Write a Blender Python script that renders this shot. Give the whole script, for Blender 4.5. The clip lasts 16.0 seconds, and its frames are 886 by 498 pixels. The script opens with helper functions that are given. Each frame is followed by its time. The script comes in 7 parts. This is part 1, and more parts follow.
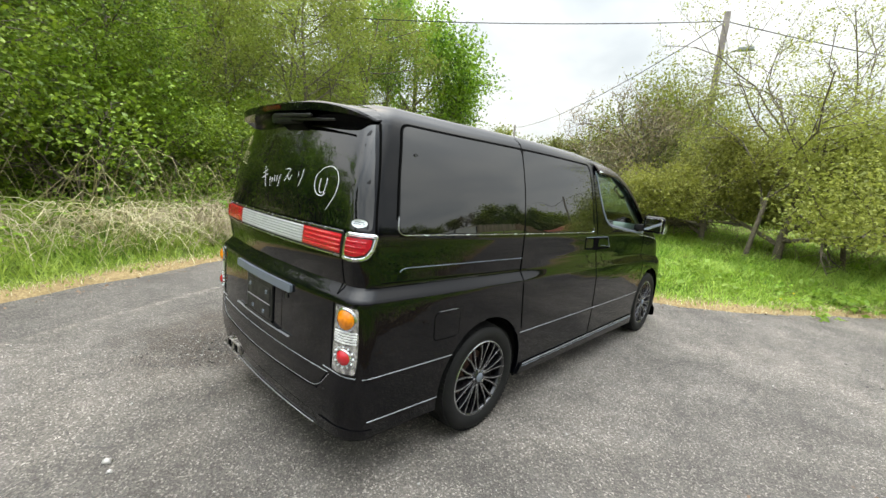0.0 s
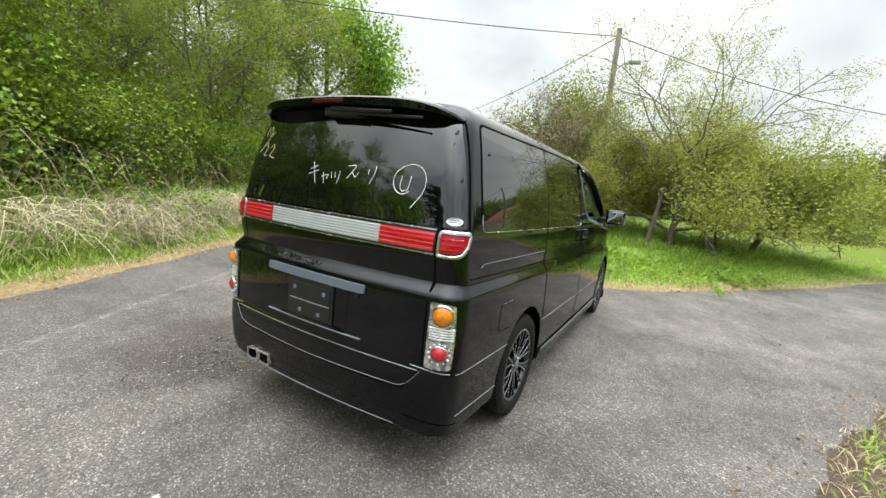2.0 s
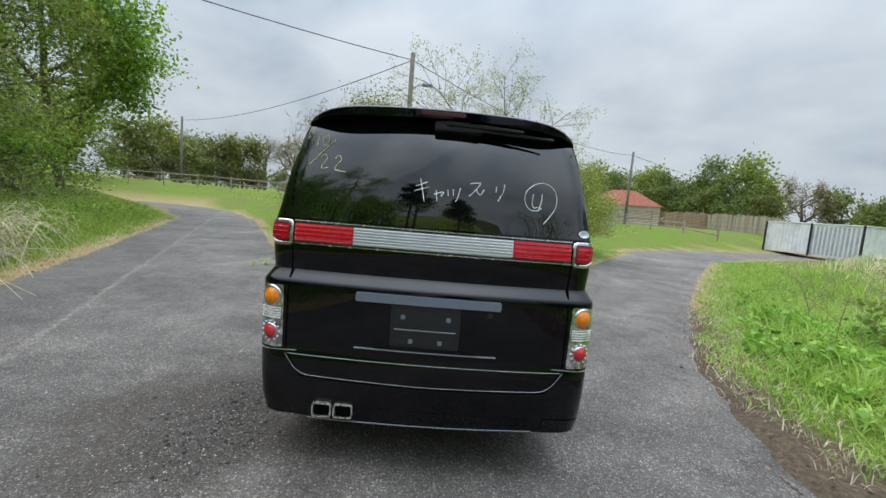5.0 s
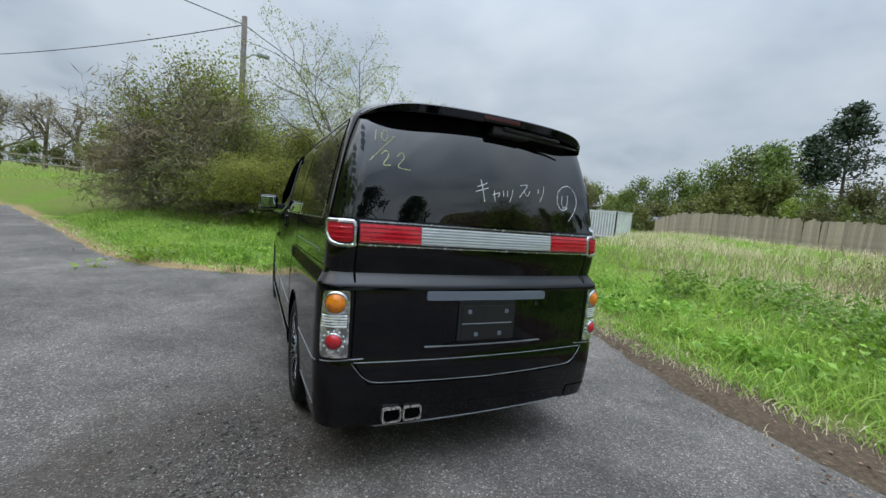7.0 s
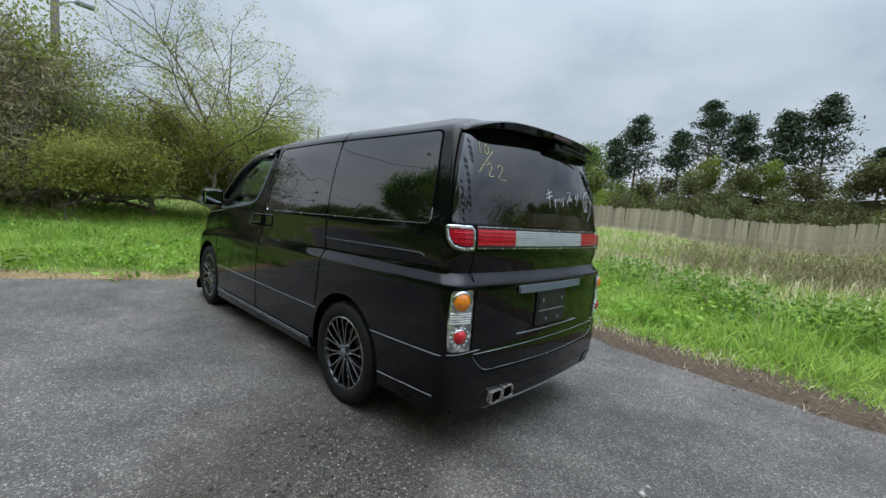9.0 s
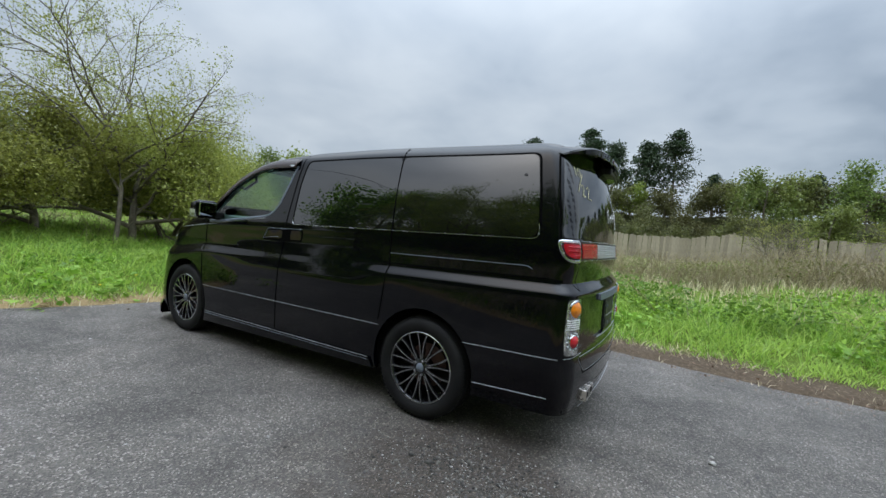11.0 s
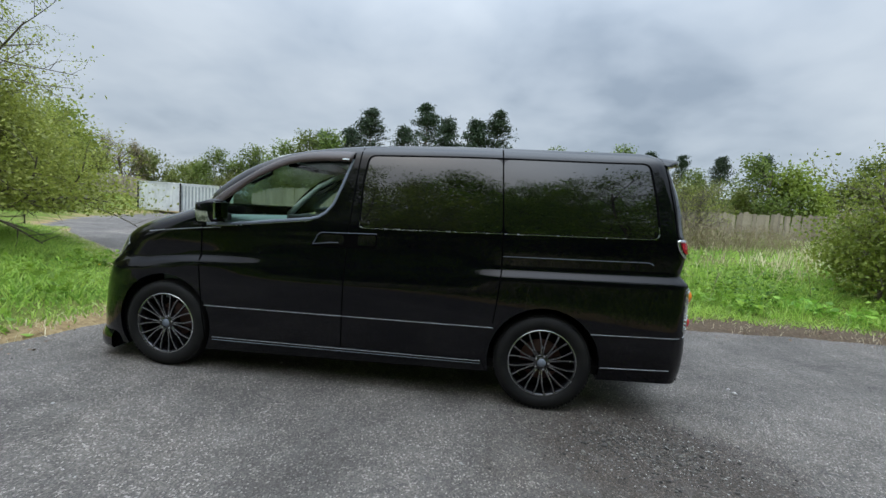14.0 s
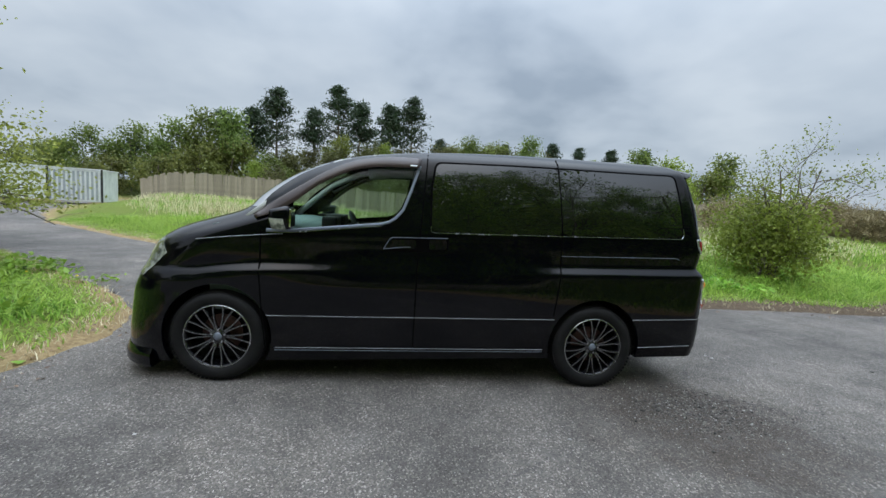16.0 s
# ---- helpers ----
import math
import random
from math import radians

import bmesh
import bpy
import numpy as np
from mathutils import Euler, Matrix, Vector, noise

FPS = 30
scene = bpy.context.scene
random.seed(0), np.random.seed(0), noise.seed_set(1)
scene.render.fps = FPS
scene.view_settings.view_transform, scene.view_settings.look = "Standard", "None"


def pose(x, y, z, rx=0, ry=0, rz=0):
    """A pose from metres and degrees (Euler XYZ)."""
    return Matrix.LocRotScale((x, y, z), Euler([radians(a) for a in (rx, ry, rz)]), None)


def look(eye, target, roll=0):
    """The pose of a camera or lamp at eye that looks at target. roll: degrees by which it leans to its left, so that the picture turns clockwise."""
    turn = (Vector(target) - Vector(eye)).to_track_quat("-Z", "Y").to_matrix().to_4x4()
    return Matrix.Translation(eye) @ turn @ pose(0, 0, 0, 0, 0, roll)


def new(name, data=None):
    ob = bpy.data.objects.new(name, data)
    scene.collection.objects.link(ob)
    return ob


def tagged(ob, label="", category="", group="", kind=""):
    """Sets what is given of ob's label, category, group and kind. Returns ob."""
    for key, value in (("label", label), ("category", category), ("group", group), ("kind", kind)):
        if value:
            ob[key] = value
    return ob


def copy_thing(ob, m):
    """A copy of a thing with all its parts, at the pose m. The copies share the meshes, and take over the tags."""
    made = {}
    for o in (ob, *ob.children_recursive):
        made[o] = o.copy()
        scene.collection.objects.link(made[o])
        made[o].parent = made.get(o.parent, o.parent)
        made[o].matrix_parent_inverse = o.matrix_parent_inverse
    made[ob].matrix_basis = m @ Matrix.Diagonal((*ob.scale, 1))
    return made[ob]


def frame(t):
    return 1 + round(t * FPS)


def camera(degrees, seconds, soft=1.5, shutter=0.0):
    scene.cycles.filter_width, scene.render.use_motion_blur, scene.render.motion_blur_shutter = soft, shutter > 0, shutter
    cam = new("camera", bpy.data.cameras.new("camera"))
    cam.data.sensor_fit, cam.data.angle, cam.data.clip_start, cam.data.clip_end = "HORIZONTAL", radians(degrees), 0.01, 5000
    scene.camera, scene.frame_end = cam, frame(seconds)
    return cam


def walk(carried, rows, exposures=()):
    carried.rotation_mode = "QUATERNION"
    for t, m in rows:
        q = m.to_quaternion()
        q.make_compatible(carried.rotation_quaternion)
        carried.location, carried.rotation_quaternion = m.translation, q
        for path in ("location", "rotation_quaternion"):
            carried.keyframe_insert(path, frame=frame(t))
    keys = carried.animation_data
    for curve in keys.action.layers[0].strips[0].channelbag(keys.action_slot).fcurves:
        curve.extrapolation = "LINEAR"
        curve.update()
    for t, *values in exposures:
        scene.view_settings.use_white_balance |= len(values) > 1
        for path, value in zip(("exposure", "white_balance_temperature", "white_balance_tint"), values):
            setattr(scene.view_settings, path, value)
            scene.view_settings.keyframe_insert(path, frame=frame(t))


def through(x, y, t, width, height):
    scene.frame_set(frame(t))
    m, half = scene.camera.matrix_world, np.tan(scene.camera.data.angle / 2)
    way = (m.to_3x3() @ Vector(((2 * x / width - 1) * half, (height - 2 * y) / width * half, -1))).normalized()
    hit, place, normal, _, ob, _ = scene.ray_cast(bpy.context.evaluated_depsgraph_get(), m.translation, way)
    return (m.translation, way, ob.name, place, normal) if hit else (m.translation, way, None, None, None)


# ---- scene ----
cam = camera(95.0, 16.0)
PATH = [
    (0, (-1.933, -2.295, 1.569), (-0.507, -0.936, 1.221), 4.7),
    (0.5, (-2.064, -2.182, 1.555), (-0.572, -0.897, 1.204), 4.9),
    (1, (-2.206, -1.989, 1.517), (-0.645, -0.789, 1.169), 5.1),
    (1.5, (-2.346, -1.851, 1.512), (-0.713, -0.749, 1.166), 5.4),
    (2, (-2.508, -1.66, 1.522), (-0.802, -0.673, 1.183), 5.4),
    (2.5, (-2.637, -1.452, 1.518), (-0.853, -0.607, 1.191), 5.3),
    (3, (-2.707, -1.168, 1.47), (-0.85, -0.493, 1.163), 5.2),
    (3.5, (-2.814, -0.918, 1.453), (-0.903, -0.402, 1.167), 4.4),
    (3.7, (-2.872, -0.81, 1.468), (-0.951, -0.335, 1.177), 4.3),
    (5.8, (-2.991, 0.452, 1.391), (-1.039, 0.065, 1.199), 4.9),
    (6, (-2.989, 0.565, 1.413), (-1.055, 0.101, 1.205), 5.0),
    (6.5, (-2.9, 0.87, 1.376), (-1.025, 0.205, 1.174), 5.2),
    (7, (-2.819, 1.153, 1.384), (-1.02, 0.304, 1.183), 5.2),
    (7.5, (-2.746, 1.507, 1.377), (-1.033, 0.493, 1.182), 5.5),
    (8, (-2.626, 1.778, 1.36), (-1.013, 0.613, 1.159), 5.4),
    (8.5, (-2.452, 2.038, 1.352), (-0.946, 0.735, 1.162), 5.4),
    (9, (-2.288, 2.334, 1.369), (-0.897, 0.911, 1.17), 5.2),
    (9.2, (-2.222, 2.456, 1.385), (-0.878, 0.988, 1.186), 5.3),
    (11.3, (-1.217, 3.221, 1.271), (-0.278, 1.458, 1.181), 4.7),
    (11.5, (-1.058, 3.268, 1.281), (-0.177, 1.477, 1.167), 4.1),
    (12, (-0.784, 3.38, 1.295), (-0.028, 1.532, 1.175), 3.9),
    (12.5, (-0.477, 3.573, 1.339), (0.138, 1.676, 1.196), 3.7),
    (13, (-0.204, 3.655, 1.336), (0.278, 1.72, 1.184), 3.6),
    (13.5, (0.107, 3.684, 1.345), (0.457, 1.721, 1.184), 3.7),
    (14, (0.431, 3.765, 1.354), (0.659, 1.785, 1.186), 3.9),
    (14.5, (0.728, 3.848, 1.359), (0.839, 1.858, 1.192), 3.9),
    (15, (1.048, 3.866, 1.394), (1.03, 1.875, 1.198), 3.8),
    (15.5, (1.312, 3.901, 1.386), (1.193, 1.914, 1.192), 3.7),
    (16, (1.645, 3.975, 1.418), (1.424, 1.997, 1.213), 3.8),
]
walk(cam, [(t, look(eye, target, roll)) for t, eye, target, roll in PATH],
     exposures=[(0, 0.82, 7500, 10), (2, 0.75, 7500, 10), (3.7, 0.5, 7200, 10), (5.8, -0.02, 6450, 10), (16, 0.03, 6400, 10)])

# ---- world, sun and exposure ----
SUN_AZ, SUN_EL = radians(70), radians(48)      # the brighter part of the cloud cover
world = bpy.data.worlds.new("world")
scene.world = world
world.use_nodes = True
wt = world.node_tree
wt.nodes.clear()


def wnode(kind, **kw):
    n = wt.nodes.new(kind)
    for k, v in kw.items():
        if k in n.inputs:
            n.inputs[k].default_value = v
    return n


w_out = wnode("ShaderNodeOutputWorld")
w_bg = wnode("ShaderNodeBackground", Strength=1.0)
w_sky = wt.nodes.new("ShaderNodeTexSky")
w_sky.sky_type, w_sky.sun_disc = "NISHITA", False
w_sky.sun_elevation, w_sky.sun_rotation = SUN_EL, radians(90) - SUN_AZ
w_sky.air_density, w_sky.dust_density = 1.5, 3.0
w_dim = wnode("ShaderNodeVectorMath")
w_dim.operation = "SCALE"
w_dim.inputs["Scale"].default_value = 0.09
w_co = wnode("ShaderNodeTexCoord")
w_sep = wnode("ShaderNodeSeparateXYZ")
# the cloud sheet: directions are thrown on to a flat layer overhead
w_h = wnode("ShaderNodeMath")
w_h.operation = "ADD"
w_h.inputs[1].default_value = 0.30
w_abs = wnode("ShaderNodeMath")
w_abs.operation = "ABSOLUTE"
w_div = wnode("ShaderNodeVectorMath")
w_div.operation = "DIVIDE"
w_comb = wnode("ShaderNodeCombineXYZ")
w_n1 = wnode("ShaderNodeTexNoise", Scale=2.6, Detail=7.0, Roughness=0.47, Distortion=0.2)
w_n2 = wnode("ShaderNodeTexNoise", Scale=1.15, Detail=4.0, Roughness=0.5)
w_mix = wnode("ShaderNodeMath")
w_mix.operation = "MULTIPLY_ADD"
w_mix.inputs[1].default_value = 0.55
w_ramp = wnode("ShaderNodeValToRGB")
els = w_ramp.color_ramp.elements
els[0].position, els[0].color = 0.58, (0.33, 0.40, 0.49, 1)
els[1].position, els[1].color = 0.95, (0.615, 0.685, 0.76, 1)
mid = els.new(0.73)
mid.color = (0.475, 0.55, 0.64, 1)
w_blend = wnode("ShaderNodeMix")
w_blend.data_type = "RGBA"
w_blend.inputs[0].default_value = 0.88
lk = wt.links.new
lk(w_co.outputs["Generated"], w_sep.inputs[0])
lk(w_sep.outputs[2], w_abs.inputs[0])
lk(w_abs.outputs[0], w_h.inputs[0])
for i in range(3):
    lk(w_h.outputs[0], w_comb.inputs[i])
lk(w_co.outputs["Generated"], w_div.inputs[0])
lk(w_comb.outputs[0], w_div.inputs[1])
lk(w_div.outputs[0], w_n1.inputs["Vector"])
lk(w_div.outputs[0], w_n2.inputs["Vector"])
lk(w_n1.outputs[0], w_mix.inputs[0])
lk(w_n2.outputs[0], w_mix.inputs[2])
lk(w_mix.outputs[0], w_ramp.inputs[0])
lk(w_sky.outputs[0], w_dim.inputs[0])
lk(w_dim.outputs[0], w_blend.inputs[6])
lk(w_ramp.outputs[0], w_blend.inputs[7])
# an overcast sky is brighter overhead than near the horizon
w_sq = wnode("ShaderNodeMath")
w_sq.operation = "MULTIPLY"
w_up = wnode("ShaderNodeMath")
w_up.operation = "MULTIPLY_ADD"
w_up.inputs[1].default_value, w_up.inputs[2].default_value = 7.9, 1.0
w_lit = wnode("ShaderNodeVectorMath")
w_lit.operation = "SCALE"
lk(w_abs.outputs[0], w_sq.inputs[0])
lk(w_abs.outputs[0], w_sq.inputs[1])
w_q = wnode("ShaderNodeMath")
w_q.operation = "MULTIPLY"
lk(w_sq.outputs[0], w_q.inputs[0])
lk(w_sq.outputs[0], w_q.inputs[1])
lk(w_q.outputs[0], w_up.inputs[0])
lk(w_blend.outputs[2], w_lit.inputs[0])
lk(w_up.outputs[0], w_lit.inputs["Scale"])
lk(w_lit.outputs[0], w_bg.inputs[0])
lk(w_bg.outputs[0], w_out.inputs[0])

sun = new("sun", bpy.data.lights.new("sun", "SUN"))
sun.data.energy, sun.data.angle, sun.data.color = 0.5, radians(150), (1.0, 0.96, 0.9)
sun.matrix_world = look((0, 0, 30), (-30 * math.cos(SUN_AZ) / math.tan(SUN_EL), -30 * math.sin(SUN_AZ) / math.tan(SUN_EL), 0))

# ---- materials ----
def material(name, base=(0.5, 0.5, 0.5), rough=0.5, metal=0.0, **kw):
    """A principled material; kw sets further inputs by name. Returns the material, its node tree and the shader."""
    m = bpy.data.materials.new(name)
    m.use_nodes = True
    nt = m.node_tree
    sh = nt.nodes["Principled BSDF"]
    sh.inputs["Base Color"].default_value = (*base, 1)
    sh.inputs["Roughness"].default_value = rough
    sh.inputs["Metallic"].default_value = metal
    for k, v in kw.items():
        sh.inputs[k.replace("_", " ")].default_value = v
    return m, nt, sh


def noise_node(nt, scale, detail=4.0, rough=0.55, coord="Object", distortion=0.0):
    co = nt.nodes.new("ShaderNodeTexCoord")
    n = nt.nodes.new("ShaderNodeTexNoise")
    n.inputs["Scale"].default_value, n.inputs["Detail"].default_value = scale, detail
    n.inputs["Roughness"].default_value, n.inputs["Distortion"].default_value = rough, distortion
    nt.links.new(co.outputs[coord], n.inputs["Vector"])
    return n.outputs[0]


def ramp(nt, src, stops):
    r = nt.nodes.new("ShaderNodeValToRGB")
    e = r.color_ramp.elements
    e[0].position, e[0].color = stops[0][0], (*stops[0][1], 1)
    e[1].position, e[1].color = stops[-1][0], (*stops[-1][1], 1)
    for p, c in stops[1:-1]:
        e.new(p).color = (*c, 1)
    nt.links.new(src, r.inputs[0])
    return r.outputs[0]


def mixed(nt, fac, a, b, mode="MIX"):
    n = nt.nodes.new("ShaderNodeMix")
    n.data_type, n.blend_type = "RGBA", mode
    for k, v in ((0, fac), (6, a), (7, b)):
        if isinstance(v, (int, float)):
            n.inputs[k].default_value = v
        elif isinstance(v, tuple):
            n.inputs[k].default_value = (*v, 1)
        else:
            nt.links.new(v, n.inputs[k])
    return n.outputs[2]


def bump(nt, sh, src, strength=0.3, dist=0.01):
    b = nt.nodes.new("ShaderNodeBump")
    b.inputs["Strength"].default_value, b.inputs["Distance"].default_value = strength, dist
    nt.links.new(src, b.inputs["Height"])
    nt.links.new(b.outputs[0], sh.inputs["Normal"])


def value_ramp(nt, src, lo, hi, out_lo, out_hi):
    n = nt.nodes.new("ShaderNodeMapRange")
    for i, v in enumerate((lo, hi, out_lo, out_hi)):
        n.inputs[i + 1].default_value = v
    nt.links.new(src, n.inputs[0])
    return n.outputs[0]


def leaf_material(name, dark, mid, light, through=0.35):
    m, nt, sh = material(name, mid, 0.55)
    geo = nt.nodes.new("ShaderNodeNewGeometry")
    oi = nt.nodes.new("ShaderNodeObjectInfo")
    big = noise_node(nt, 0.9, 2.0)
    c1 = ramp(nt, geo.outputs["Random Per Island"], [(0.0, dark), (0.5, mid), (1.0, light)])
    c2 = mixed(nt, value_ramp(nt, big, 0.35, 0.65, 0.0, 0.5), c1, light)
    hs = nt.nodes.new("ShaderNodeHueSaturation")
    nt.links.new(value_ramp(nt, oi.outputs["Random"], 0, 1, 0.485, 0.51), hs.inputs["Hue"])
    nt.links.new(value_ramp(nt, oi.outputs["Random"], 0, 1, 0.82, 1.15), hs.inputs["Value"])
    nt.links.new(c2, hs.inputs["Color"])
    col = hs.outputs[0]
    nt.links.new(col, sh.inputs["Base Color"])
    tr = nt.nodes.new("ShaderNodeBsdfTranslucent")
    nt.links.new(col, tr.inputs[0])
    ms = nt.nodes.new("ShaderNodeMixShader")
    ms.inputs[0].default_value = through
    nt.links.new(sh.outputs[0], ms.inputs[1])
    nt.links.new(tr.outputs[0], ms.inputs[2])
    nt.links.new(ms.outputs[0], nt.nodes["Material Output"].inputs[0])
    return m


# car
PAINT, nt, sh = material("black_paint", (0.0014, 0.0015, 0.0022), 0.03, Specular_IOR_Level=0.36)
nt.links.new(value_ramp(nt, noise_node(nt, 5.0, 6.0, 0.6), 0.35, 0.75, 0.015, 0.06), sh.inputs["Roughness"])
nt.links.new(mixed(nt, value_ramp(nt, noise_node(nt, 2.2, 8.0, 0.7), 0.5, 0.8, 0, 0.3), (0.0009, 0.0011, 0.0024), (0.0020, 0.0021, 0.0034)), sh.inputs["Base Color"])
DARK_GLASS, nt, sh = material("privacy_glass", (0.002, 0.0022, 0.0025), 0.01, Specular_IOR_Level=0.68, IOR=1.72)
nt.links.new(value_ramp(nt, noise_node(nt, 9.0, 5.0), 0.45, 0.8, 0.002, 0.010), sh.inputs["Roughness"])
# pale lines and ledges, and reflections drawn along the tailgate's shut gap
PINLINE, nt, sh = material("fine_line", (0.30, 0.31, 0.33), 0.35, 0.4)
nt.links.new(value_ramp(nt, noise_node(nt, 30.0, 4.0), 0.3, 0.8, 0.25, 0.5), sh.inputs["Roughness"])
CHROME, nt, sh = material("bright_trim", (0.62, 0.63, 0.65), 0.22, 1.0)
nt.links.new(value_ramp(nt, noise_node(nt, 30.0, 4.0), 0.3, 0.8, 0.15, 0.35), sh.inputs["Roughness"])
SATIN, nt, sh = material("satin_garnish", (0.17, 0.195, 0.24), 0.5, 0.3)
nt.links.new(value_ramp(nt, noise_node(nt, 14.0, 4.0), 0.3, 0.8, 0.46, 0.56), sh.inputs["Roughness"])
SILVER, nt, sh = material("silver_garnish", (0.60, 0.62, 0.63), 0.32, 0.35)
nt.links.new(mixed(nt, value_ramp(nt, noise_node(nt, 12.0, 5.0), 0.45, 0.75, 0, 0.4), (0.62, 0.64, 0.65), (0.42, 0.43, 0.43)), sh.inputs["Base Color"])
RED_DARK, nt, sh = material("dark_red_lens", (0.06, 0.002, 0.003), 0.12)
RED_SIDE, nt, sh = material("deep_red_lens", (0.42, 0.010, 0.020), 0.08)
HEADLENS, nt, sh = material("headlamp_glass", (0.22, 0.24, 0.20), 0.06, 0.3, Coat_Weight=1.0)
nt.links.new(mixed(nt, value_ramp(nt, noise_node(nt, 22.0, 3.0), 0.4, 0.62, 0, 1), (0.10, 0.11, 0.09), (0.46, 0.48, 0.40)), sh.inputs["Base Color"])
LAMP_SILVER, nt, sh = material("lamp_housing", (0.5, 0.5, 0.5), 0.22, 0.85, Coat_Weight=0.5)
nt.links.new(mixed(nt, value_ramp(nt, noise_node(nt, 26.0, 3.0), 0.42, 0.60, 0, 1), (0.26, 0.26, 0.27), (0.86, 0.87, 0.88)), sh.inputs["Base Color"])
RED_LENS, nt, sh = material("red_lens", (0.42, 0.008, 0.012), 0.08, Coat_Weight=0.6)
nt.links.new(mixed(nt, value_ramp(nt, noise_node(nt, 40.0, 2.0), 0.35, 0.7, 0, 0.5), (0.56, 0.018, 0.030), (0.38, 0.007, 0.013)), sh.inputs["Base Color"])
ORANGE_LENS, nt, sh = material("amber_lens", (0.75, 0.20, 0.008), 0.08, Coat_Weight=0.6)
nt.links.new(mixed(nt, value_ramp(nt, noise_node(nt, 45.0, 2.0), 0.4, 0.65, 0, 0.6), (0.86, 0.26, 0.012), (0.55, 0.12, 0.004)), sh.inputs["Base Color"])
CLEAR_LENS, nt, sh = material("lamp_reflector", (0.8, 0.8, 0.79), 0.2, 0.15, Coat_Weight=0.8)
nt.links.new(mixed(nt, value_ramp(nt, noise_node(nt, 60.0, 2.0), 0.4, 0.6, 0, 0.6), (0.86, 0.86, 0.85), (0.50, 0.50, 0.51)), sh.inputs["Base Color"])
BLACK_PLASTIC, nt, sh = material("black_plastic", (0.010, 0.010, 0.011), 0.45)
nt.links.new(value_ramp(nt, noise_node(nt, 25.0, 5.0), 0.3, 0.7, 0.36, 0.6), sh.inputs["Roughness"])
UNDER, nt, sh = material("underbody", (0.006, 0.006, 0.006), 0.85, Specular_IOR_Level=0.1)
GAP, nt, sh = material("shut_line", (0.002, 0.002, 0.002), 0.9, Specular_IOR_Level=0.04)
PIPE_METAL, nt, sh = material("exhaust_metal", (0.62, 0.57, 0.53), 0.3, 0.7)
nt.links.new(value_ramp(nt, noise_node(nt, 35.0, 4.0), 0.3, 0.8, 0.2, 0.45), sh.inputs["Roughness"])
RUBBER, nt, sh = material("tyre_rubber", (0.018, 0.018, 0.019), 0.7, Specular_IOR_Level=0.25)
dust = value_ramp(nt, noise_node(nt, 7.0, 6.0), 0.4, 0.75, 0, 0.5)
nt.links.new(mixed(nt, dust, (0.005, 0.005, 0.0055), (0.020, 0.019, 0.018)), sh.inputs["Base Color"])
RIM_BLACK, nt, sh = material("rim_black", (0.022, 0.023, 0.026), 0.12, 0.6, Coat_Weight=0.9)
nt.links.new(value_ramp(nt, noise_node(nt, 20.0, 4.0), 0.3, 0.7, 0.10, 0.25), sh.inputs["Roughness"])
# bright metal of rim edge and nuts; on the spokes it draws glints
RIM_BRIGHT_GLINT, nt, sh = material("bright_rim_and_glint", (0.56, 0.58, 0.61), 0.16, 1.0)
nt.links.new(value_ramp(nt, noise_node(nt, 40.0, 4.0), 0.3, 0.7, 0.12, 0.3), sh.inputs["Roughness"])
CALIPER, nt, sh = material("brake_drum", (0.14, 0.035, 0.02), 0.6)
nt.links.new(mixed(nt, noise_node(nt, 30.0, 4.0), (0.075, 0.018, 0.010), (0.03, 0.018, 0.015)), sh.inputs["Base Color"])
CHALK, nt, sh = material("paint_marker", (0.80, 0.80, 0.78), 0.7)
nt.links.new(mixed(nt, value_ramp(nt, noise_node(nt, 160.0, 3.0), 0.4, 0.7, 0, 0.6), (0.85, 0.85, 0.83), (0.45, 0.45, 0.44)), sh.inputs["Base Color"])
CHALK_YELLOW, nt, sh = material("paint_marker_yellow", (0.66, 0.62, 0.30), 0.7)
nt.links.new(mixed(nt, value_ramp(nt, noise_node(nt, 160.0, 3.0), 0.4, 0.7, 0, 0.6), (0.70, 0.66, 0.34), (0.38, 0.36, 0.2)), sh.inputs["Base Color"])
VISOR, nt, sh = material("smoked_acrylic", (0.045, 0.033, 0.030), 0.2, Specular_IOR_Level=0.4)
nt.links.new(value_ramp(nt, noise_node(nt, 12.0, 4.0), 0.3, 0.7, 0.10, 0.22), sh.inputs["Roughness"])
TRIM_CLOTH, nt, sh = material("interior_cloth", (0.05, 0.05, 0.048), 0.9)
bump(nt, sh, noise_node(nt, 180.0, 3.0), 0.3, 0.004)
DASH, nt, sh = material("dashboard", (0.10, 0.12, 0.115), 0.6)
nt.links.new(mixed(nt, noise_node(nt, 9.0, 4.0), (0.13, 0.18, 0.17), (0.18, 0.24, 0.225)), sh.inputs["Base Color"])
PILLAR_TRIM, nt, sh = material("pillar_trim", (0.42, 0.43, 0.40), 0.7)
bump(nt, sh, noise_node(nt, 120.0, 3.0), 0.2, 0.003)
WHITE_STICKER, nt, sh = material("sticker_white", (0.72, 0.76, 0.78), 0.4)
nt.links.new(mixed(nt, value_ramp(nt, noise_node(nt, 90.0, 2.0), 0.45, 0.6, 0, 0.3), (0.74, 0.78, 0.80), (0.4, 0.5, 0.55)), sh.inputs["Base Color"])
MIRROR, nt, sh = material("mirror_glass", (0.85, 0.87, 0.88), 0.02, 1.0)

